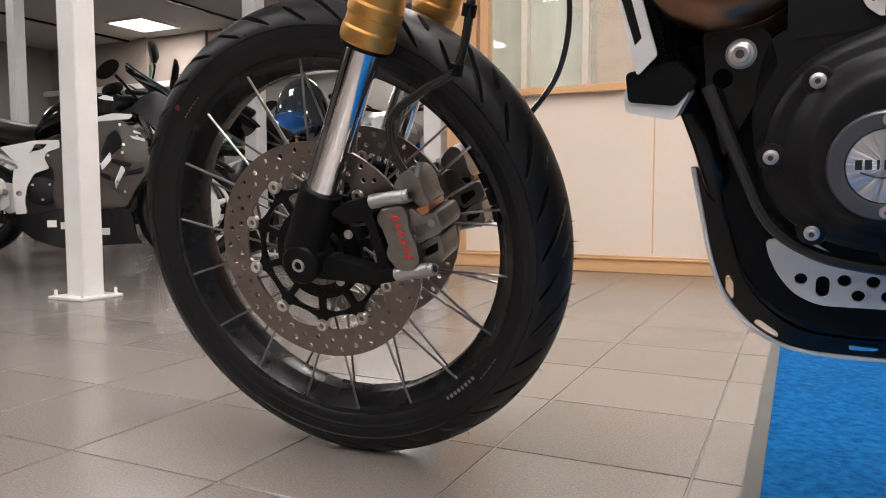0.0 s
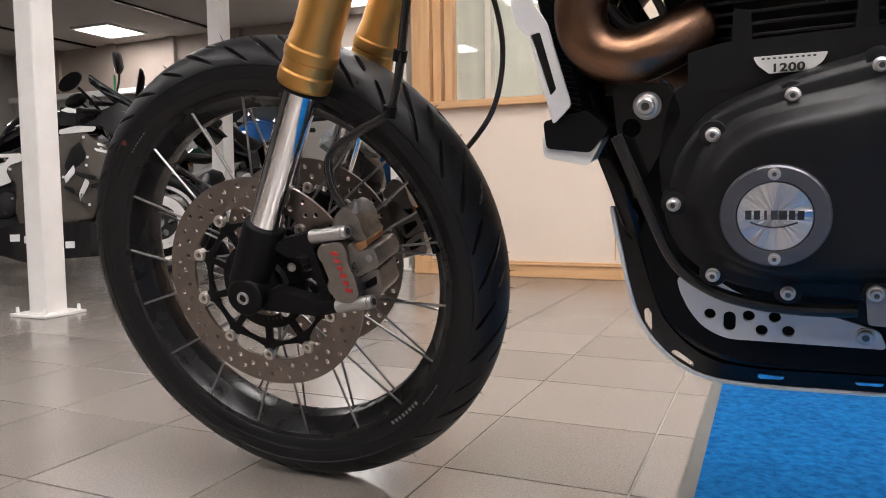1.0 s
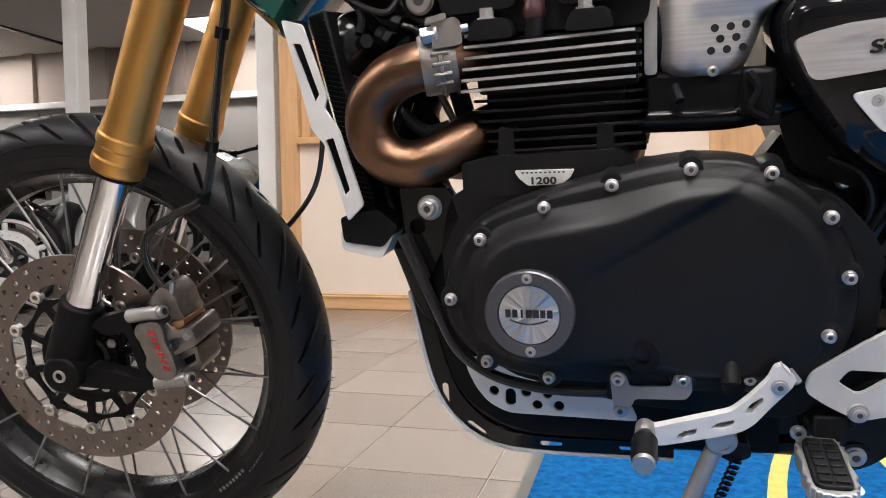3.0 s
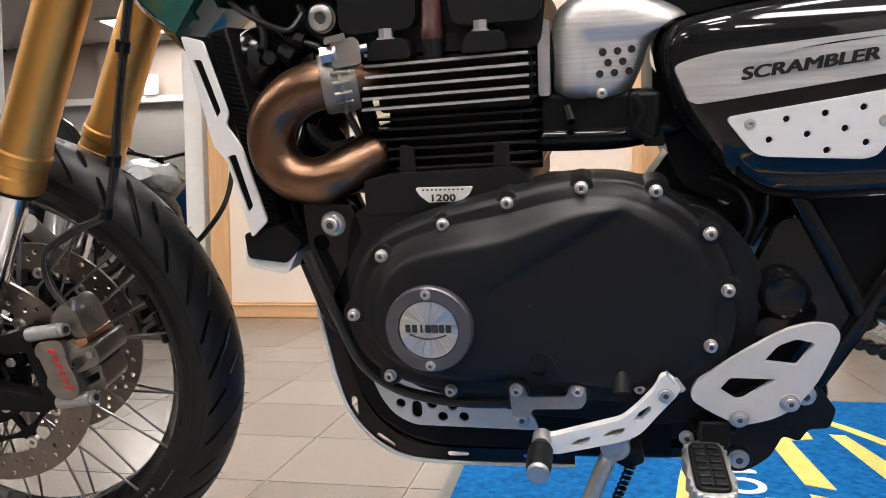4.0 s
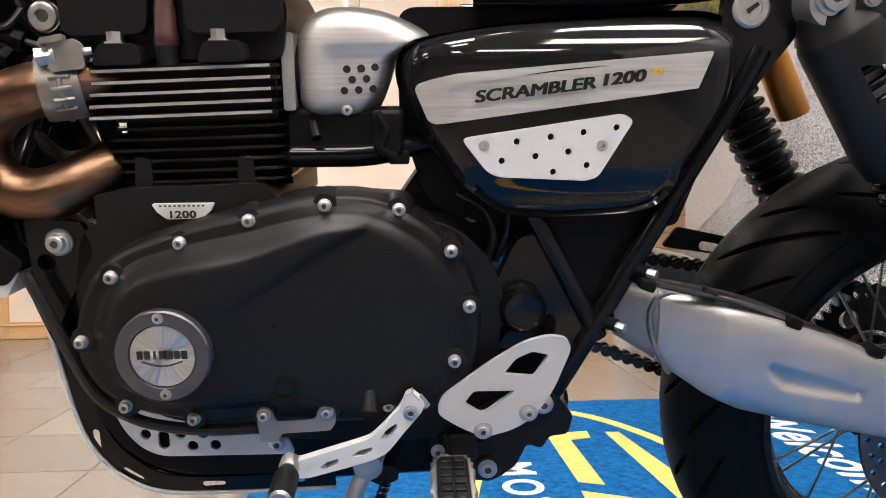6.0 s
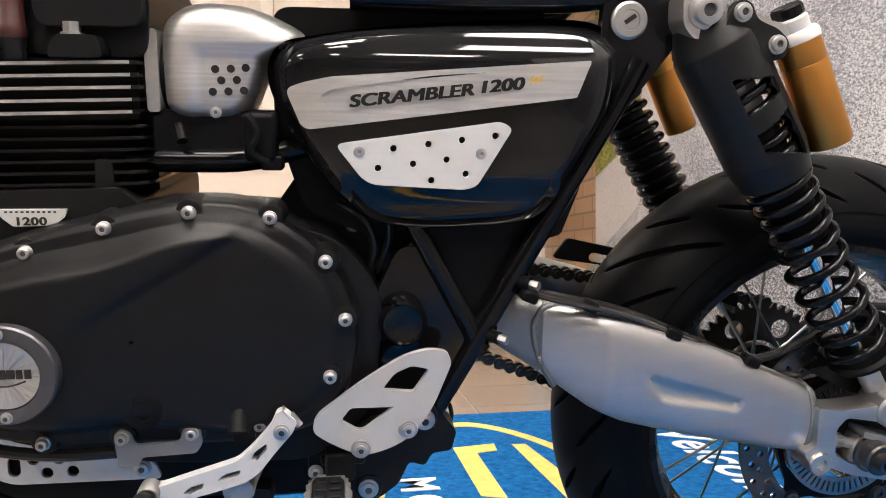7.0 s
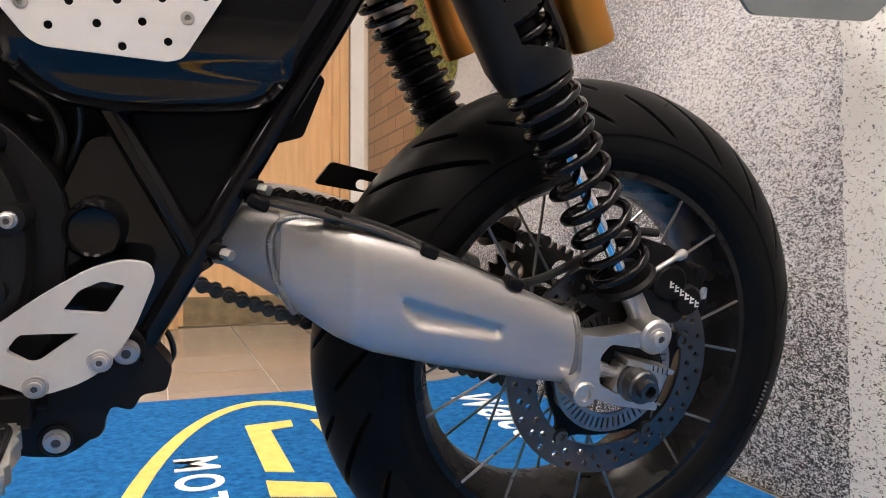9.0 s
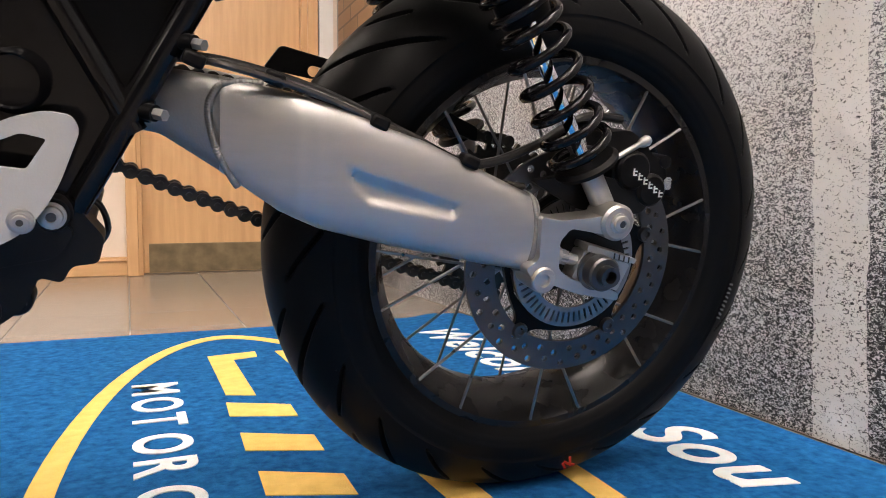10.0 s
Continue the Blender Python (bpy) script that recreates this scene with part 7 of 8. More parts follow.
M["seat_vinyl"] = material("black_seat_vinyl", (0.015, 0.015, 0.016), 0.45, 0.0, None, 40, 0.4, 0.3, 300)
M["amber"] = material("amber_lens", (0.60, 0.16, 0.02), 0.15)


def mirrored(bm_maker):
    a, b = bm_maker(), bm_maker()
    b.transform(Matrix.Diagonal((1, -1, 1, 1)))
    bmesh.ops.reverse_faces(b, faces=b.faces)
    return a, b


def shell(outline, inner, outer, n=6):
    """Bowed fairing skin: outline in x and z, y from inner at the rim to outer in the middle."""
    loop = smooth_loop(outline, 48)
    cx = sum(p.x for p in loop) / len(loop)
    cz = sum(p.y for p in loop) / len(loop)
    rows = [[(cx + (p.x - cx) * s, -(inner + (outer - inner) * (1 - s ** 3)), cz + (p.y - cz) * s) for p in loop] for s in (1, 0.96, 0.85, 0.65, 0.4, 0.05)]
    back = [[(x, y + 0.012, z) for x, y, z in rows[0]]]
    return loft(back + rows)


def simple_wheel(parent, x, R, w, disc_r, rim_r, disc_mat="disc_steel", arms=5):
    prof = [(rim_r, -w * 0.7), (R - w * 0.75, -w), (R - w * 0.25, -w * 0.8), (R, 0), (R - w * 0.25, w * 0.8), (R - w * 0.75, w), (rim_r, w * 0.7)]
    part("tyre", lathe(prof, (x, 0, R), n=56, closed=True), "rubber", parent, "black road tyre", sharp=70)
    spider = [lathe([(rim_r + 0.004, -w * 0.6), (rim_r + 0.004, w * 0.6), (rim_r - 0.018, w * 0.5), (rim_r - 0.022, 0), (rim_r - 0.018, -w * 0.5)], (x, 0, R), n=48, closed=True), rod((x, -0.05, R), (x, 0.05, R), 0.04, n=20)]
    for k in range(arms):
        a = 2 * math.pi * k / arms + 0.3
        spider.append(sweep([(x + 0.03 * math.cos(a), 0, R + 0.03 * math.sin(a)), (x + (rim_r - 0.01) * math.cos(a), 0, R + (rim_r - 0.01) * math.sin(a))], [0.022, 0.014], 8))
    part("rim", joined(*spider), "white_gloss" if disc_mat == "alu_plate" else "rim_black", parent)
    for s in (-1, 1):
        part("brake_disc", prism(ring(x, R, disc_r, 48), s * 0.066 - 0.0025, s * 0.066 + 0.0025, [ring(x, R, disc_r * 0.66, 36)] + [ring(x + disc_r * 0.84 * math.cos(a), R + disc_r * 0.84 * math.sin(a), 0.006, 8) for a in np.linspace(0, 2 * math.pi, 22, endpoint=False)]), disc_mat, parent)
        part("disc_carrier", prism(ring(x, R, disc_r * 0.70, 36), s * 0.066 - 0.002, s * 0.066 + 0.002, [ring(x, R, 0.03, 20)] + [ring(x + disc_r * 0.44 * math.cos(a), R + disc_r * 0.44 * math.sin(a), 0.018, 12) for a in np.linspace(0, 2 * math.pi, 6, endpoint=False)]), "cover_black", parent)


def parked_bike(m, label, tank, body, faired, seat_z=0.82, mirror_up=0.0, screen=0.20, bars_up=0.0, frame="silver_paint", mirror=1.0):
    b = thing("motorcycle", label, "motorcycle", m)
    simple_wheel(b, 0.0, 0.30, 0.060, 0.155, 0.222, "alu_plate" if faired else "disc_steel")
    simple_wheel(b, 1.40, 0.315, 0.085, 0.11, 0.222)
    for s in (-1, 1):
        part("fork_leg", rod((0.0, s * 0.10, 0.30), (0.26, s * 0.10, 0.88), 0.026, n=14), "chrome", b)
        part("frame_spar", sweep(curve([(0.30, s * 0.10, 0.86), (0.55, s * 0.17, 0.74), (0.85, s * 0.16, 0.60), (0.95, s * 0.14, 0.36)], 5), [0.05] * 11 + [0.045] * 5, 10, flat=0.5), frame, b)
        part("handlebar", sweep(curve([(0.24, s * 0.05, 0.93 + bars_up), (0.26, s * 0.20, 0.95 + bars_up), (0.34, s * 0.36, 0.93 + bars_up)], 5), 0.012, 10), "plastic_black", b)
        part("grip", rod((0.29, s * 0.27, 0.943 + bars_up), (0.345, s * 0.38, 0.928 + bars_up), 0.018, n=12), "rubber", b)
        stem = [(0.25, s * 0.22, 0.95 + bars_up), (0.20, s * 0.27, 1.06 + mirror_up), (0.20, s * 0.30, 1.13 + mirror_up)]
        part("mirror_stem", sweep(curve(stem, 5), 0.007, 8), "plastic_black", b)
        bm = lathe([(0, -0.025), (0.04, -0.022), (0.060, -0.008), (0.062, 0.004), (0.055, 0.010), (0, 0.010)], (0, 0, 0), (1, 0, 0), 24)
        bm.transform(Matrix.Translation((0.20, s * 0.32, 1.16 + mirror_up)) @ Matrix.Rotation(radians(-28 * s), 4, "X") @ Matrix.Diagonal((1.3, 2.0 * mirror, 0.70 * mirror, 1)) @ Matrix.Rotation(radians(35), 4, "Z"))
        part("mirror", bm, "plastic_black", b)
        part("indicator", lathe([(0, -0.025), (0.016, -0.02), (0.020, 0.0), (0.012, 0.02), (0, 0.022)], (0.16, s * 0.19, 0.80), (0, 1, 0), 14), "amber", b)
        part("peg_plate", prism(rounded([(0.92, 0.36), (1.02, 0.50), (1.08, 0.48), (1.02, 0.34)], 0.02), s * 0.15 - 0.008, s * 0.15 + 0.008), "alu_plate", b)
    part("tank", loft([[(x, w * math.cos(a), z + (h if math.sin(a) > 0 else h * 0.6) * math.sin(a)) for a in np.linspace(0, 2 * math.pi, 24, endpoint=False)] for x, z, w, h in ((0.30, 0.86, 0.06, 0.05), (0.38, 0.90, 0.14, 0.10), (0.55, 0.91, 0.17, 0.13), (0.72, 0.87, 0.15, 0.11), (0.84, 0.82, 0.09, 0.05))]), tank, b, sharp=70)
    part("seat", loft([[(x, w * math.cos(a), z + h * math.sin(a)) for a in np.linspace(0, 2 * math.pi, 20, endpoint=False)] for x, z, w, h in ((0.80, seat_z, 0.08, 0.03), (0.92, seat_z - 0.01, 0.15, 0.05), (1.15, seat_z + 0.01, 0.15, 0.05), (1.35, seat_z + 0.06, 0.13, 0.05), (1.62, seat_z + 0.12, 0.08, 0.03))]), "seat_vinyl", b, sharp=70)
    part("tail", loft([[(x, w * math.cos(a), z + h * math.sin(a)) for a in np.linspace(0, 2 * math.pi, 20, endpoint=False)] for x, z, w, h in ((1.05, 0.74, 0.12, 0.06), (1.35, 0.79, 0.13, 0.07), (1.70, 0.90, 0.07, 0.04), (1.78, 0.93, 0.03, 0.02))]), body, b, sharp=70)
    part("engine", joined(prism(rounded([(0.42, 0.30), (0.45, 0.62), (0.75, 0.66), (0.92, 0.50), (0.88, 0.26), (0.60, 0.20)], 0.05), -0.15, 0.15), lathe([(0.085, 0), (0.080, -0.03), (0.055, -0.04), (0, -0.042)], (0.80, -0.15, 0.40), n=28), lathe([(0.075, 0), (0.070, 0.03), (0, 0.04)], (0.78, 0.15, 0.40), n=28)), "cover_black", b, bevel=0.008)
    part("headlight", lathe([(0, -0.07), (0.07, -0.05), (0.095, 0.0), (0.09, 0.02), (0.03, 0.06), (0, 0.06)], (0.10, 0, 0.86), (1, 0, 0.15), 28), "screen_tint" if faired else "chrome", b)
    part("silencer", rod((0.95, 0.20, 0.34), (1.50, 0.24, 0.52), 0.055, 0.06, 24), "alu_cast", b)
    part("front_fender", loft([[(0.335 * math.cos(a), y, 0.30 + 0.335 * math.sin(a)) for y in (-0.07, 0.07)] + [(0.325 * math.cos(a), y, 0.30 + 0.325 * math.sin(a)) for y in (0.07, -0.07)] for a in np.linspace(0.3, 2.4, 16)]), body, b, sharp=70)
    if screen:
        part("windscreen", loft([[(0.10 + 0.30 * u - 0.10 * math.cos(a) * (1 - u), 0.17 * math.sin(a) * (1 - 0.35 * u), 0.93 + screen * u) for a in np.linspace(-1.5, 1.5, 12)] + [(0.115 + 0.30 * u - 0.10 * math.cos(a) * (1 - u), 0.165 * math.sin(a) * (1 - 0.35 * u), 0.93 + screen * u) for a in np.linspace(1.5, -1.5, 12)] for u in np.linspace(0, 1, 7)]), "screen_tint", b, sharp=70)
    if faired:
        for nm, mat, o, i0, i1 in (("upper_fairing", body, [(0.02, 0.84), (0.16, 0.96), (0.40, 0.90), (0.55, 0.74), (0.50, 0.56), (0.34, 0.46), (0.22, 0.62), (0.10, 0.72)], 0.175, 0.208),
                                   ("side_fairing", "white_gloss", [(0.20, 0.86), (0.34, 0.845), (0.50, 0.805), (0.60, 0.80), (0.59, 0.765), (0.46, 0.765), (0.30, 0.81)], 0.204, 0.222),
                                   ("lower_fairing", body, [(0.28, 0.56), (0.52, 0.60), (0.72, 0.44), (0.76, 0.28), (0.50, 0.26), (0.34, 0.36)], 0.178, 0.204),
                                   ("belly_pan", "panel_black", [(0.26, 0.36), (0.50, 0.30), (0.85, 0.30), (1.00, 0.22), (0.80, 0.12), (0.40, 0.11), (0.28, 0.18)], 0.178, 0.207)):
            for bm in mirrored(lambda: shell(o, i0, i1)):
                part(nm, bm, mat, b, sharp=60)
        for s in (-1, 1):
            for o in ([(0.36, 0.765), (0.54, 0.72), (0.50, 0.60), (0.42, 0.56), (0.40, 0.66)], [(0.30, 0.60), (0.42, 0.56), (0.40, 0.52), (0.32, 0.54)], [(0.48, 0.52), (0.62, 0.46), (0.60, 0.40), (0.50, 0.46)]):
                part("vent", prism(rounded(o, 0.015), s * 0.212 - 0.008, s * 0.212 + 0.008), "plastic_black", b)
            for o in ([(0.22, 0.735), (0.31, 0.725), (0.32, 0.710), (0.23, 0.715)], [(0.25, 0.70), (0.32, 0.69), (0.33, 0.675), (0.26, 0.68)], [(0.44, 0.605), (0.54, 0.60), (0.55, 0.59), (0.45, 0.592)]):
                part("decal", prism(rounded(o, 0.008), s * 0.211 - 0.006, s * 0.211 + 0.006), "white_gloss", b)
            for o, y0, mt in (([(0.50, 0.755), (0.34, 0.800), (0.25, 0.735), (0.29, 0.640), (0.36, 0.700)], 0.216, "bronze_panel"), ([(0.22, 0.700), (0.30, 0.610), (0.38, 0.540), (0.34, 0.470), (0.25, 0.560)], 0.214, "bronze_panel"), ([(0.46, 0.565), (0.58, 0.520), (0.68, 0.420), (0.64, 0.350), (0.52, 0.360), (0.44, 0.470)], 0.210, "bronze_panel"), ([(0.36, 0.690), (0.48, 0.740), (0.53, 0.660), (0.46, 0.600)], 0.206, "steel")):
                part("fairing_panel", prism(rounded(o, 0.012), s * y0 - 0.008, s * y0 + 0.008), mt, b, bevel=0.006)
            for px, pz in ((0.28, 0.72), (0.33, 0.50), (0.62, 0.40), (0.50, 0.50), (0.45, 0.76)):
                part("fairing_screw", rod((px, s * 0.216, pz), (px, s * 0.227, pz), 0.009, n=10), "steel", b)
            part("frame_plate", prism(rounded([(0.82, 0.68), (0.62, 0.71), (0.50, 0.76), (0.50, 0.69), (0.66, 0.60), (0.74, 0.52), (0.80, 0.30), (0.88, 0.29), (0.91, 0.36), (0.86, 0.50)], 0.012), s * 0.188 - 0.012, s * 0.188 + 0.012, [rounded([(0.775, 0.648), (0.700, 0.655), (0.725, 0.612)], 0.006)]), frame, b, "white frame plate", bevel=0.006)
            part("frame_bolt", rod((0.87, s * 0.20, 0.37), (0.87, s * 0.206, 0.37), 0.018, n=16), "cover_black", b)
            part("engine_cap", lathe([(0.09, 0), (0.085, s * 0.025), (0.06, s * 0.03), (0, s * 0.03)], (0.74, s * 0.165, 0.42), n=28), "cover_black", b)
        for x0 in (0.42, 0.485, 0.55, 0.615, 0.68):
            for s in (-1, 1):
                part("white_mark", joined(block((x0, s * 0.210, 0.215), (0.012, 0.010, 0.055)), block((x0 + 0.036, s * 0.210, 0.215), (0.012, 0.010, 0.055))), "white_mark", b, "white maker's lettering as bars")
    return b


def sport_bike(m):
    """Faired motorcycle: each panel is an outline in x and z with a skin of its own on both sides."""
    b = thing("motorcycle", "white and bronze-grey faired sports motorcycle with black belly pan", "motorcycle", m)
    simple_wheel(b, 0.0, 0.30, 0.060, 0.155, 0.222, "alu_plate")
    simple_wheel(b, 1.40, 0.315, 0.085, 0.11, 0.222)
    part("fork_leg", rod((0.0, 0.10, 0.30), (0.26, 0.10, 0.88), 0.026, n=14), "chrome", b)
    part("fork_leg", rod((0.0, -0.10, 0.30), (0.26, -0.10, 0.88), 0.026, n=14), "chrome", b)
    part("seat", loft([[(x, w * math.cos(a), z + h * math.sin(a)) for a in np.linspace(0, 2 * math.pi, 20, endpoint=False)] for x, z, w, h in ((0.76, 0.745, 0.07, 0.03), (0.83, 0.735, 0.13, 0.045), (0.95, 0.755, 0.15, 0.05), (1.15, 0.80, 0.14, 0.045), (1.40, 0.90, 0.10, 0.04))]), "seat_vinyl", b, sharp=70)
    part("tail", loft([[(x, w * math.cos(a), z + h * math.sin(a)) for a in np.linspace(0, 2 * math.pi, 20, endpoint=False)] for x, z, w, h in ((1.00, 0.70, 0.12, 0.05), (1.30, 0.78, 0.13, 0.07), (1.62, 0.90, 0.08, 0.05), (1.74, 0.95, 0.03, 0.02))]), "grey_gloss", b, sharp=70)
    part("tank", loft([[(x, w * math.cos(a), z + (h if math.sin(a) > 0 else h * 0.9) * math.sin(a)) for a in np.linspace(0, 2 * math.pi, 28, endpoint=False)] for x, z, w, h in ((0.30, 0.84, 0.08, 0.03), (0.38, 0.86, 0.15, 0.06), (0.50, 0.86, 0.175, 0.085), (0.64, 0.83, 0.17, 0.095), (0.73, 0.78, 0.14, 0.085), (0.79, 0.72, 0.09, 0.04))]), "panel_black", b, sharp=70)
    part("engine", prism(rounded([(0.42, 0.30), (0.45, 0.60), (0.72, 0.60), (0.84, 0.50), (0.86, 0.28), (0.60, 0.22)], 0.04), -0.15, 0.15), "cover_black", b, bevel=0.01)
    part("headlight", lathe([(0, -0.07), (0.07, -0.05), (0.095, 0.0), (0.09, 0.02), (0.03, 0.06), (0, 0.06)], (0.10, 0, 0.86), (1, 0, 0.15), 28), "screen_tint", b)
    part("silencer", rod((0.95, 0.20, 0.34), (1.50, 0.24, 0.52), 0.055, 0.06, 24), "alu_cast", b)
    part("front_fender", loft([[(0.335 * math.cos(a), y, 0.30 + 0.335 * math.sin(a)) for y in (-0.07, 0.07)] + [(0.325 * math.cos(a), y, 0.30 + 0.325 * math.sin(a)) for y in (0.07, -0.07)] for a in np.linspace(0.3, 2.4, 16)]), "panel_black", b, sharp=70)
    part("windscreen", loft([[(0.10 + 0.22 * u - 0.10 * math.cos(a) * (1 - u), 0.17 * math.sin(a) * (1 - 0.35 * u), 0.93 + 0.19 * u) for a in np.linspace(-1.5, 1.5, 12)] + [(0.115 + 0.22 * u - 0.10 * math.cos(a) * (1 - u), 0.165 * math.sin(a) * (1 - 0.35 * u), 0.93 + 0.19 * u) for a in np.linspace(1.5, -1.5, 12)] for u in np.linspace(0, 1, 7)]), "screen_tint", b, sharp=70)
    panels_of = (("belly_pan", "panel_black", ((0.943, 0.289), (0.816, 0.280), (0.684, 0.304), (0.343, 0.310), (0.316, 0.260), (0.304, 0.168), (0.277, 0.121), (0.460, 0.115), (0.664, 0.102), (0.793, 0.149), (0.894, 0.239)), 0.170, 0.205, 0.014),
                 ("upper_fairing", "grey_gloss", ((0.700, 0.585), (0.661, 0.630), (0.468, 0.776), (0.357, 0.788), (0.288, 0.736), (0.227, 0.676), (0.228, 0.520), (0.297, 0.413), (0.342, 0.322), (0.474, 0.306), (0.684, 0.308), (0.700, 0.369), (0.690, 0.500)), 0.160, 0.200, 0.012),
                 ("side_panel", "grey_gloss", ((0.734, 0.576), (0.723, 0.605), (0.655, 0.635), (0.560, 0.600), (0.590, 0.530), (0.690, 0.510)), 0.196, 0.206, 0.005),
                 ("front_facet", "bronze_panel", ((0.357, 0.780), (0.288, 0.730), (0.232, 0.672), (0.240, 0.560), (0.330, 0.560), (0.372, 0.640)), 0.198, 0.208, 0.006),
                 ("lower_facet", "bronze_panel", ((0.395, 0.410), (0.345, 0.330), (0.470, 0.315), (0.560, 0.330), (0.520, 0.430)), 0.197, 0.206, 0.006),
                 ("vent", "plastic_black", ((0.464, 0.603), (0.429, 0.701), (0.386, 0.738), (0.354, 0.672), (0.364, 0.635), (0.446, 0.564)), 0.198, 0.2095, 0.0),
                 ("vent", "plastic_black", ((0.473, 0.504), (0.421, 0.489), (0.414, 0.452), (0.468, 0.482)), 0.198, 0.2075, 0.0),
                 ("vent", "plastic_black", ((0.418, 0.580), (0.307, 0.551), (0.322, 0.526), (0.411, 0.556)), 0.198, 0.2095, 0.0),
                 ("vent", "plastic_black", ((0.345, 0.505), (0.251, 0.536), (0.252, 0.505), (0.337, 0.483)), 0.198, 0.2095, 0.0),
                 # These lighter facets put the fairing's highlights into paint colour.
                 ("bright_facet", "silver_paint", ((0.466, 0.549), (0.417, 0.616), (0.413, 0.573), (0.461, 0.512)), 0.199, 0.211, 0.003),
                 ("bright_facet", "silver_paint", ((0.399, 0.458), (0.364, 0.544), (0.345, 0.520), (0.395, 0.413)), 0.199, 0.211, 0.003),
                 ("bright_facet", "bronze_panel", ((0.394, 0.464), (0.311, 0.428), (0.348, 0.404), (0.392, 0.413)), 0.199, 0.211, 0.003),
                 ("fairing_stripe", "white_gloss", ((0.482, 0.775), (0.481, 0.799), (0.397, 0.823), (0.299, 0.821), (0.314, 0.796)), 0.190, 0.204, 0.003),
                 ("cowl", "panel_black", ((0.482, 0.825), (0.473, 0.925), (0.382, 0.915), (0.300, 0.900), (0.180, 0.960), (0.060, 0.900), (0.030, 0.800), (0.200, 0.760), (0.285, 0.833)), 0.140, 0.180, 0.010),
                 ("cowl_stripe", "white_gloss", ((0.475, 0.905), (0.440, 0.925), (0.370, 0.905), (0.360, 0.893), (0.430, 0.895)), 0.168, 0.183, 0.002),
                 ("decal", "white_gloss", ((0.318, 0.705), (0.245, 0.690), (0.240, 0.672), (0.310, 0.690)), 0.200, 0.2105, 0.0),
                 ("decal", "white_gloss", ((0.300, 0.735), (0.262, 0.722), (0.258, 0.710), (0.300, 0.720)), 0.200, 0.2105, 0.0),
                 ("frame_plate", "white_gloss", ((0.937, 0.630), (0.862, 0.547), (0.876, 0.517), (0.885, 0.459), (0.880, 0.371), (0.875, 0.283), (0.823, 0.289), (0.832, 0.356), (0.819, 0.430), (0.786, 0.495), (0.712, 0.525), (0.736, 0.578), (0.717, 0.614), (0.663, 0.632), (0.662, 0.674), (0.781, 0.668)), 0.170, 0.194, 0.006))
    for s in (-1, 1):
        for nm, mat, o, y0, y1, bv in panels_of:
            holes = [rounded([(0.804, 0.600), (0.776, 0.651), (0.718, 0.652), (0.743, 0.622)], 0.006), ring(0.856, 0.392, 0.014, 16), ring(0.866, 0.527, 0.010, 14)] if nm == "frame_plate" else []
            lo, hi = sorted((s * y0, s * y1))
            part(nm, prism(rounded(list(o), 0.012), lo, hi, holes), mat, b, bevel=bv)
        part("engine_cap", lathe([(0.075, 0), (0.070, s * 0.022), (0.052, s * 0.028), (0, s * 0.028)], (0.755, s * 0.150, 0.410), n=28), "cover_black", b)
        for a in (0.6, 2.5, 4.6):
            part("cap_screw", rod((0.755 + 0.05 * math.cos(a), s * 0.175, 0.410 + 0.05 * math.sin(a)), (0.755 + 0.05 * math.cos(a), s * 0.182, 0.410 + 0.05 * math.sin(a)), 0.007, n=10), "ring_steel", b)
        for px, pz in ((0.366, 0.762), (0.350, 0.655), (0.358, 0.612), (0.470, 0.548), (0.350, 0.400), (0.282, 0.700), (0.716, 0.590)):
            part("fairing_screw", rod((px, s * 0.203, pz), (px, s * 0.213, pz), 0.0075, n=10), "steel", b)
        for k, x0 in enumerate((0.725, 0.662, 0.600, 0.538, 0.470)):
            z0 = 0.232 - 0.0112 * k
            part("white_mark", block((x0 - 0.017, s * 0.2055, z0), (0.044, 0.006, 0.036)), "white_mark", b, "white maker's lettering as bars")
        part("handlebar", sweep(curve([(0.26, s * 0.10, 0.90), (0.30, s * 0.22, 0.90), (0.37, s * 0.33, 0.88)], 5), 0.012, 10), "plastic_black", b)
        part("grip", rod((0.31, s * 0.24, 0.895), (0.375, s * 0.34, 0.878), 0.018, n=12), "rubber", b)
        part("foot_peg", rod((0.92, s * 0.17, 0.40), (0.93, s * 0.27, 0.40), 0.014, n=10), "alu_cast", b)
        part("peg_plate", prism(rounded([(0.90, 0.33), (0.93, 0.47), (0.97, 0.48), (1.02, 0.36), (0.96, 0.30)], 0.02), s * 0.155 - 0.008, s * 0.155 + 0.008), "alu_plate", b)
        part("subframe_tube", rod((0.85, s * 0.13, 0.545), (1.30, s * 0.12, 0.76), 0.014, n=10), "white_gloss", b)
        part("mirror_stem", sweep(curve([(0.27, s * 0.17, 0.90), (0.33, s * 0.22, 0.97), (0.38, s * 0.25, 1.02)], 5), 0.008, 8), "plastic_black", b)
        bm = lathe([(0, -0.025), (0.04, -0.022), (0.060, -0.008), (0.062, 0.004), (0.055, 0.010), (0, 0.010)], (0, 0, 0), (1, 0, 0), 24)
        bm.transform(Matrix.Translation((0.415, s * 0.26, 1.045)) @ Matrix.Rotation(radians(35), 4, "Y") @ Matrix.Diagonal((1.2, 1.3, 0.62, 1)) @ Matrix.Rotation(radians(60 * s), 4, "Z"))
        part("mirror", bm, "plastic_black", b)
    return b


def parked(x, y, turn):
    return ROOM @ Matrix.Translation((x, y, 0)) @ Matrix.Rotation(radians(turn), 4, "Z") @ Matrix.Rotation(radians(4), 4, "X")


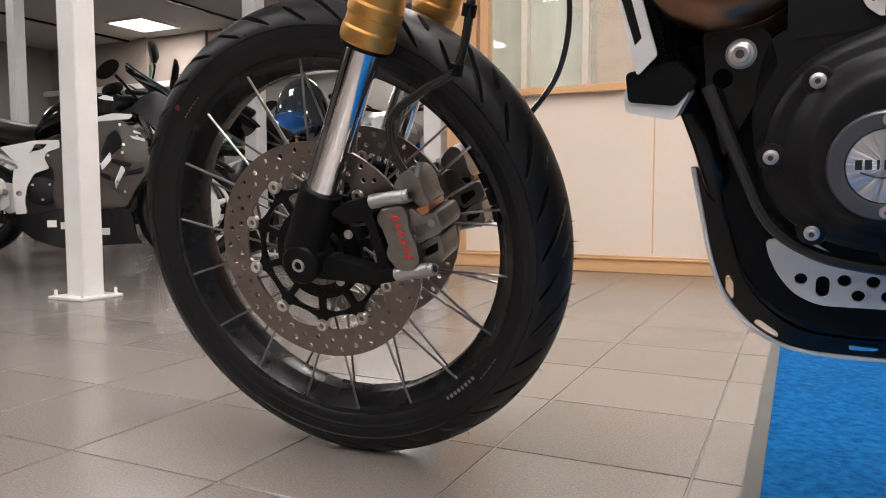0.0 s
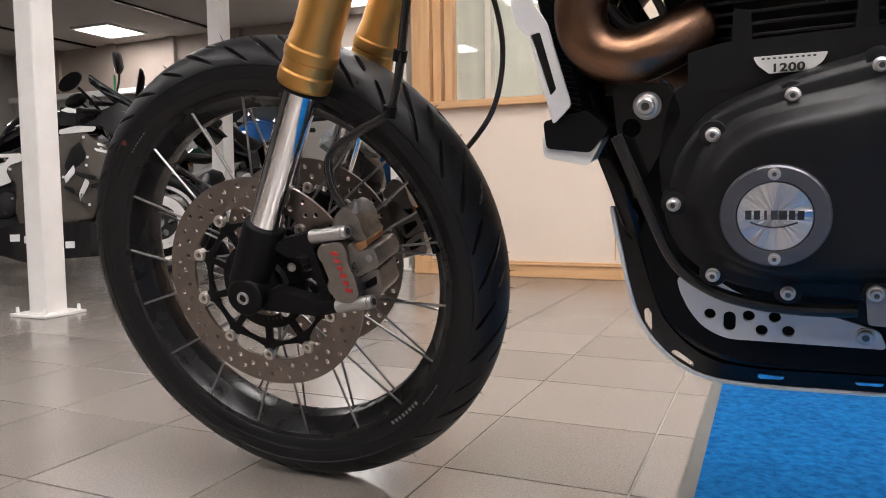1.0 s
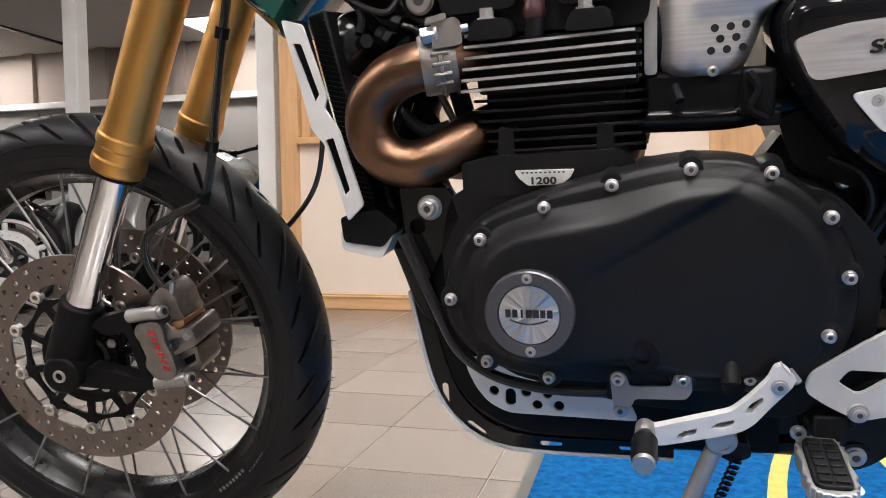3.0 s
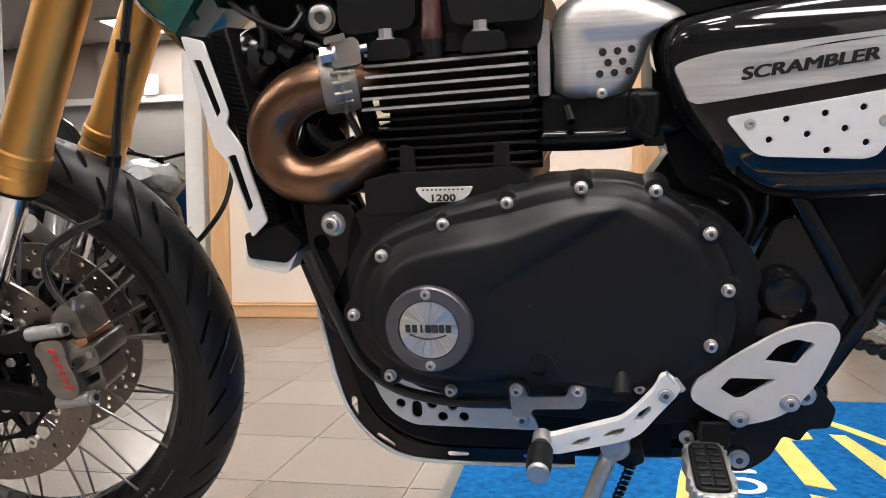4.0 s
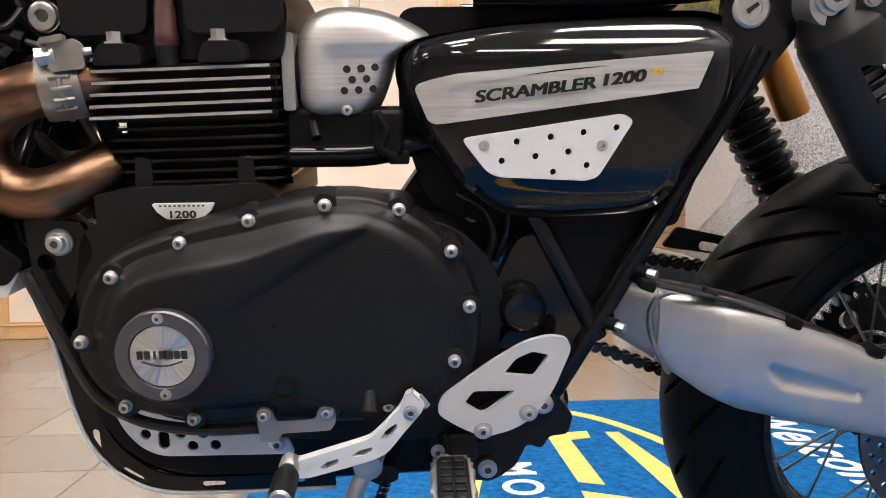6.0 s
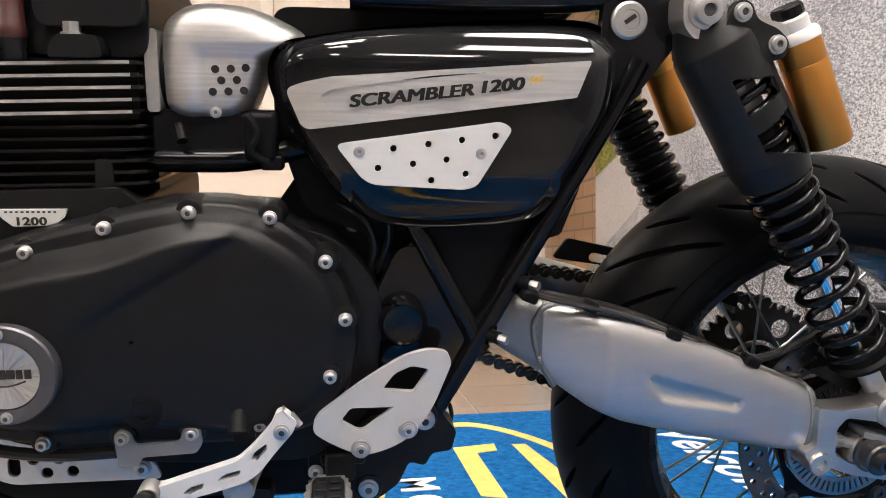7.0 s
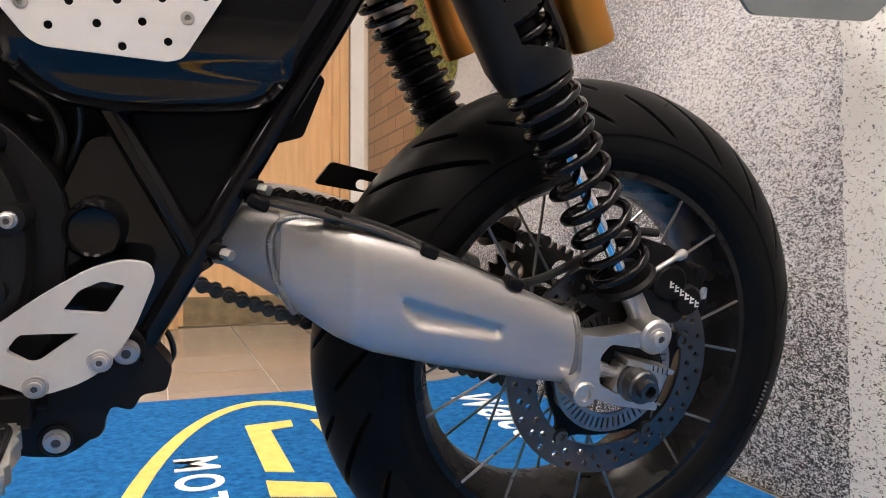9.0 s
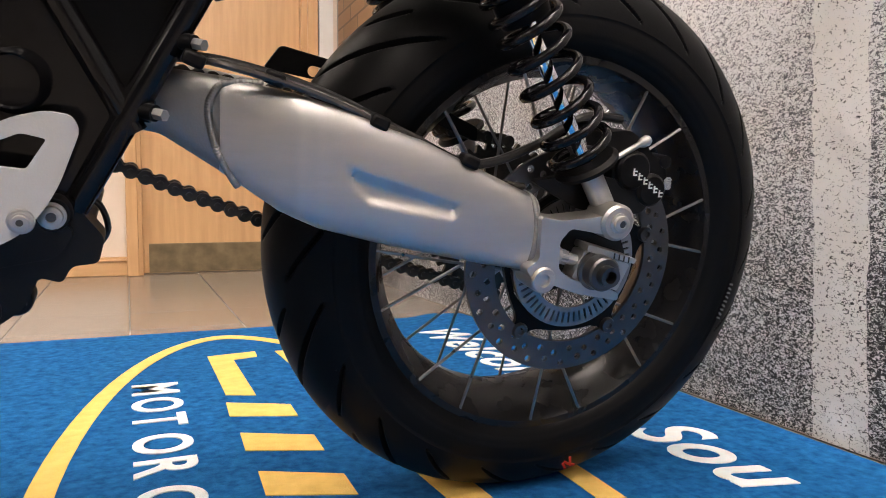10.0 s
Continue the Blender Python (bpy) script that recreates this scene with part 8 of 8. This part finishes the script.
sport_bike(parked(-2.54, 2.40, -133))
second = parked_bike(parked(-3.15, 3.05, -146), "dark naked motorcycle with raised bars and oval mirrors", "panel_black", "panel_black", False, mirror_up=0.14, bars_up=0.10, mirror=1.5)
part("ribbon", block((0.22, 0.30, 1.17), (0.01, 0.03, 0.10)), "green_tape", second, "green ribbon on the mirror")
parked_bike(parked(-3.52, 5.25, -150), "yellow-tanked naked motorcycle with chrome headlight", "yellow_paint", "panel_black", False, screen=0)
touring = parked_bike(parked(-2.97, 4.30, -72), "blue touring motorcycle with a tall dark tinted windscreen", "blue_paint", "panel_black", True, mirror_up=-0.05, screen=0)
part("windscreen", loft([[(0.20 + 0.24 * math.sin(b) * math.cos(a), 0.235 * math.sin(b) * math.sin(a), 0.93 + 0.40 * math.cos(b)) for a in np.linspace(0, 2 * math.pi, 28, endpoint=False)] for b in np.linspace(0.05, 1.75, 12)]), "screen_tint", touring, "dark domed windscreen", sharp=70)
parked_bike(parked(-4.3, 4.6, -140), "black motorcycle in the row further back", "panel_black", "grey_gloss", True)
parked_bike(parked(-4.9, 6.3, -120), "dark green motorcycle in the row further back", "green_paint", "panel_black", False, mirror_up=0.05)
parked_bike(parked(-5.6, 4.2, -135), "white motorcycle in the row further back", "white_gloss", "white_gloss", True)


def scooter(m):
    b = thing("scooter", "blue scooter with its seat wrapped in a clear plastic bag", "scooter", m)
    simple_wheel(b, 0.0, 0.22, 0.055, 0.10, 0.15)
    simple_wheel(b, 1.20, 0.22, 0.060, 0.10, 0.15)
    part("leg_shield", loft([[(x, w * math.cos(a), z + 0.03 * math.sin(a)) for a in np.linspace(0, 2 * math.pi, 16, endpoint=False)] for x, z, w in ((0.05, 0.36, 0.10), (0.14, 0.55, 0.20), (0.24, 0.78, 0.19), (0.28, 0.92, 0.12))]), "blue_paint", b, sharp=70)
    part("footboard", prism(rounded([(0.14, 0.30), (0.70, 0.28), (0.72, 0.34), (0.20, 0.36)], 0.02), -0.18, 0.18), "plastic_black", b, bevel=0.01)
    part("body", loft([[(x, w * math.cos(a), z + h * math.sin(a)) for a in np.linspace(0, 2 * math.pi, 20, endpoint=False)] for x, z, w, h in ((0.62, 0.50, 0.10, 0.16), (0.80, 0.54, 0.19, 0.20), (1.15, 0.58, 0.19, 0.18), (1.45, 0.66, 0.09, 0.08))]), "panel_black", b, sharp=70)
    random.seed(11)
    rows = []
    for i in range(16):
        u = i / 15
        rows.append([(0.56 + 0.92 * u, (0.05 + 0.17 * math.sin(math.pi * min(0.97, max(0.04, u)))) * math.cos(a) * random.uniform(0.88, 1.1), 0.76 + 0.05 * u + (0.03 + 0.09 * math.sin(math.pi * min(0.97, max(0.04, u)))) * math.sin(a) * random.uniform(0.8, 1.15)) for a in np.linspace(0, 2 * math.pi, 22, endpoint=False)])
    part("bagged_seat", loft(rows), "bag", b, "crumpled clear plastic bag over the seat", sharp=20)
    for s in (-1, 1):
        part("handlebar", sweep(curve([(0.27, s * 0.03, 0.98), (0.30, s * 0.20, 1.02), (0.38, s * 0.34, 1.00)], 5), 0.013, 10), "plastic_black", b)
        part("grip", rod((0.33, s * 0.26, 1.015), (0.39, s * 0.37, 0.998), 0.019, n=12), "rubber", b)
        part("mirror_stem", sweep(curve([(0.28, s * 0.17, 1.03), (0.25, s * 0.24, 1.08), (0.25, s * 0.26, 1.12)], 5), 0.007, 8), "plastic_black", b)
        bm = lathe([(0, -0.02), (0.04, -0.018), (0.056, -0.006), (0.056, 0.006), (0, 0.010)], (0, 0, 0), (1, 0, 0), 22)
        bm.transform(Matrix.Translation((0.25, s * 0.27, 1.17)) @ Matrix.Rotation(radians(-20 * s), 4, "X") @ Matrix.Diagonal((1, 1.5, 0.85, 1)))
        part("mirror", bm, "plastic_black", b)
    part("steering_column", rod((0.0, 0, 0.22), (0.28, 0, 1.0), 0.03, n=14), "plastic_black", b)
    return b


scooter(ROOM @ Matrix.Translation((-2.22, 4.26, 0)) @ Matrix.Rotation(radians(-64), 4, "Z"))
box = thing("wall_box", "small white control box high on the far wall", "control box", ROOM)
part("case", block((-4.1, 7.22, 2.02 + 0.12), (0.16, 0.07, 0.24)), "white_paint", box, bevel=0.008)
poster = thing("poster", "small blue and white poster on the far wall", "poster", ROOM)
part("sheet", block((-6.6, 7.29, 1.52), (1.1, 0.006, 0.50)), "blue_paint", poster)
for k in range(3):
    part("white_bar", block((-6.6, 7.284, 1.66 - k * 0.13), (0.8, 0.004, 0.05)), "white_mark", poster)


# floor tiles, joints recessed
STEP, SIDE, TX, TY = 0.3030, 0.2988, -0.389, 0.228


def tile_bm():
    bm = bmesh.new()
    h, c = SIDE / 2, 0.0005
    lo = [bm.verts.new((sx * h, sy * h, -0.006)) for sx, sy in ((-1, -1), (1, -1), (1, 1), (-1, 1))]
    mid = [bm.verts.new((sx * h, sy * h, -c)) for sx, sy in ((-1, -1), (1, -1), (1, 1), (-1, 1))]
    up = [bm.verts.new((sx * (h - c), sy * (h - c), 0)) for sx, sy in ((-1, -1), (1, -1), (1, 1), (-1, 1))]
    for p, q in ((lo, mid), (mid, up)):
        for j in range(4):
            bm.faces.new((p[j], p[(j + 1) % 4], q[(j + 1) % 4], q[j]))
    bm.faces.new(up)
    return bm


near, far = [], []
for i in range(-30, 13):
    for j in range(-20, 27):
        x, y = TX + (i + 0.5) * STEP, TY + (j + 0.5) * STEP
        if not (-10.3 < x < 3.3 and -6.2 < y < 9.2) or (y > WALL_Y + 0.1 and x > -1.1):
            continue
        (near if -2.35 < x < 2.05 and -0.7 < y < 2.9 and not (x > 0.9 and y < 1.0) else far).append((x, y))
random.seed(3)
mesh = mesh_of("tile", tile_bm(), M["tile"])
for x, y in near[:300]:
    t = new("tile", mesh)
    t.parent = floor
    t.matrix_basis = Matrix.Translation((x, y, random.uniform(-0.0006, 0.0)))
rest = bmesh.new()
for x, y in near[300:] + far:
    h = SIDE / 2
    z = random.uniform(-0.0006, 0.0)
    vs = [rest.verts.new((x + sx * h, y + sy * h, z)) for sx, sy in ((-1, -1), (1, -1), (1, 1), (-1, 1))]
    lo = [rest.verts.new((v.co.x, v.co.y, -0.006)) for v in vs]
    rest.faces.new(vs)
    for k in range(4):
        rest.faces.new((lo[k], lo[(k + 1) % 4], vs[(k + 1) % 4], vs[k]))
tagged(part("far_tiles", rest, "tile", floor), kind="stuff")
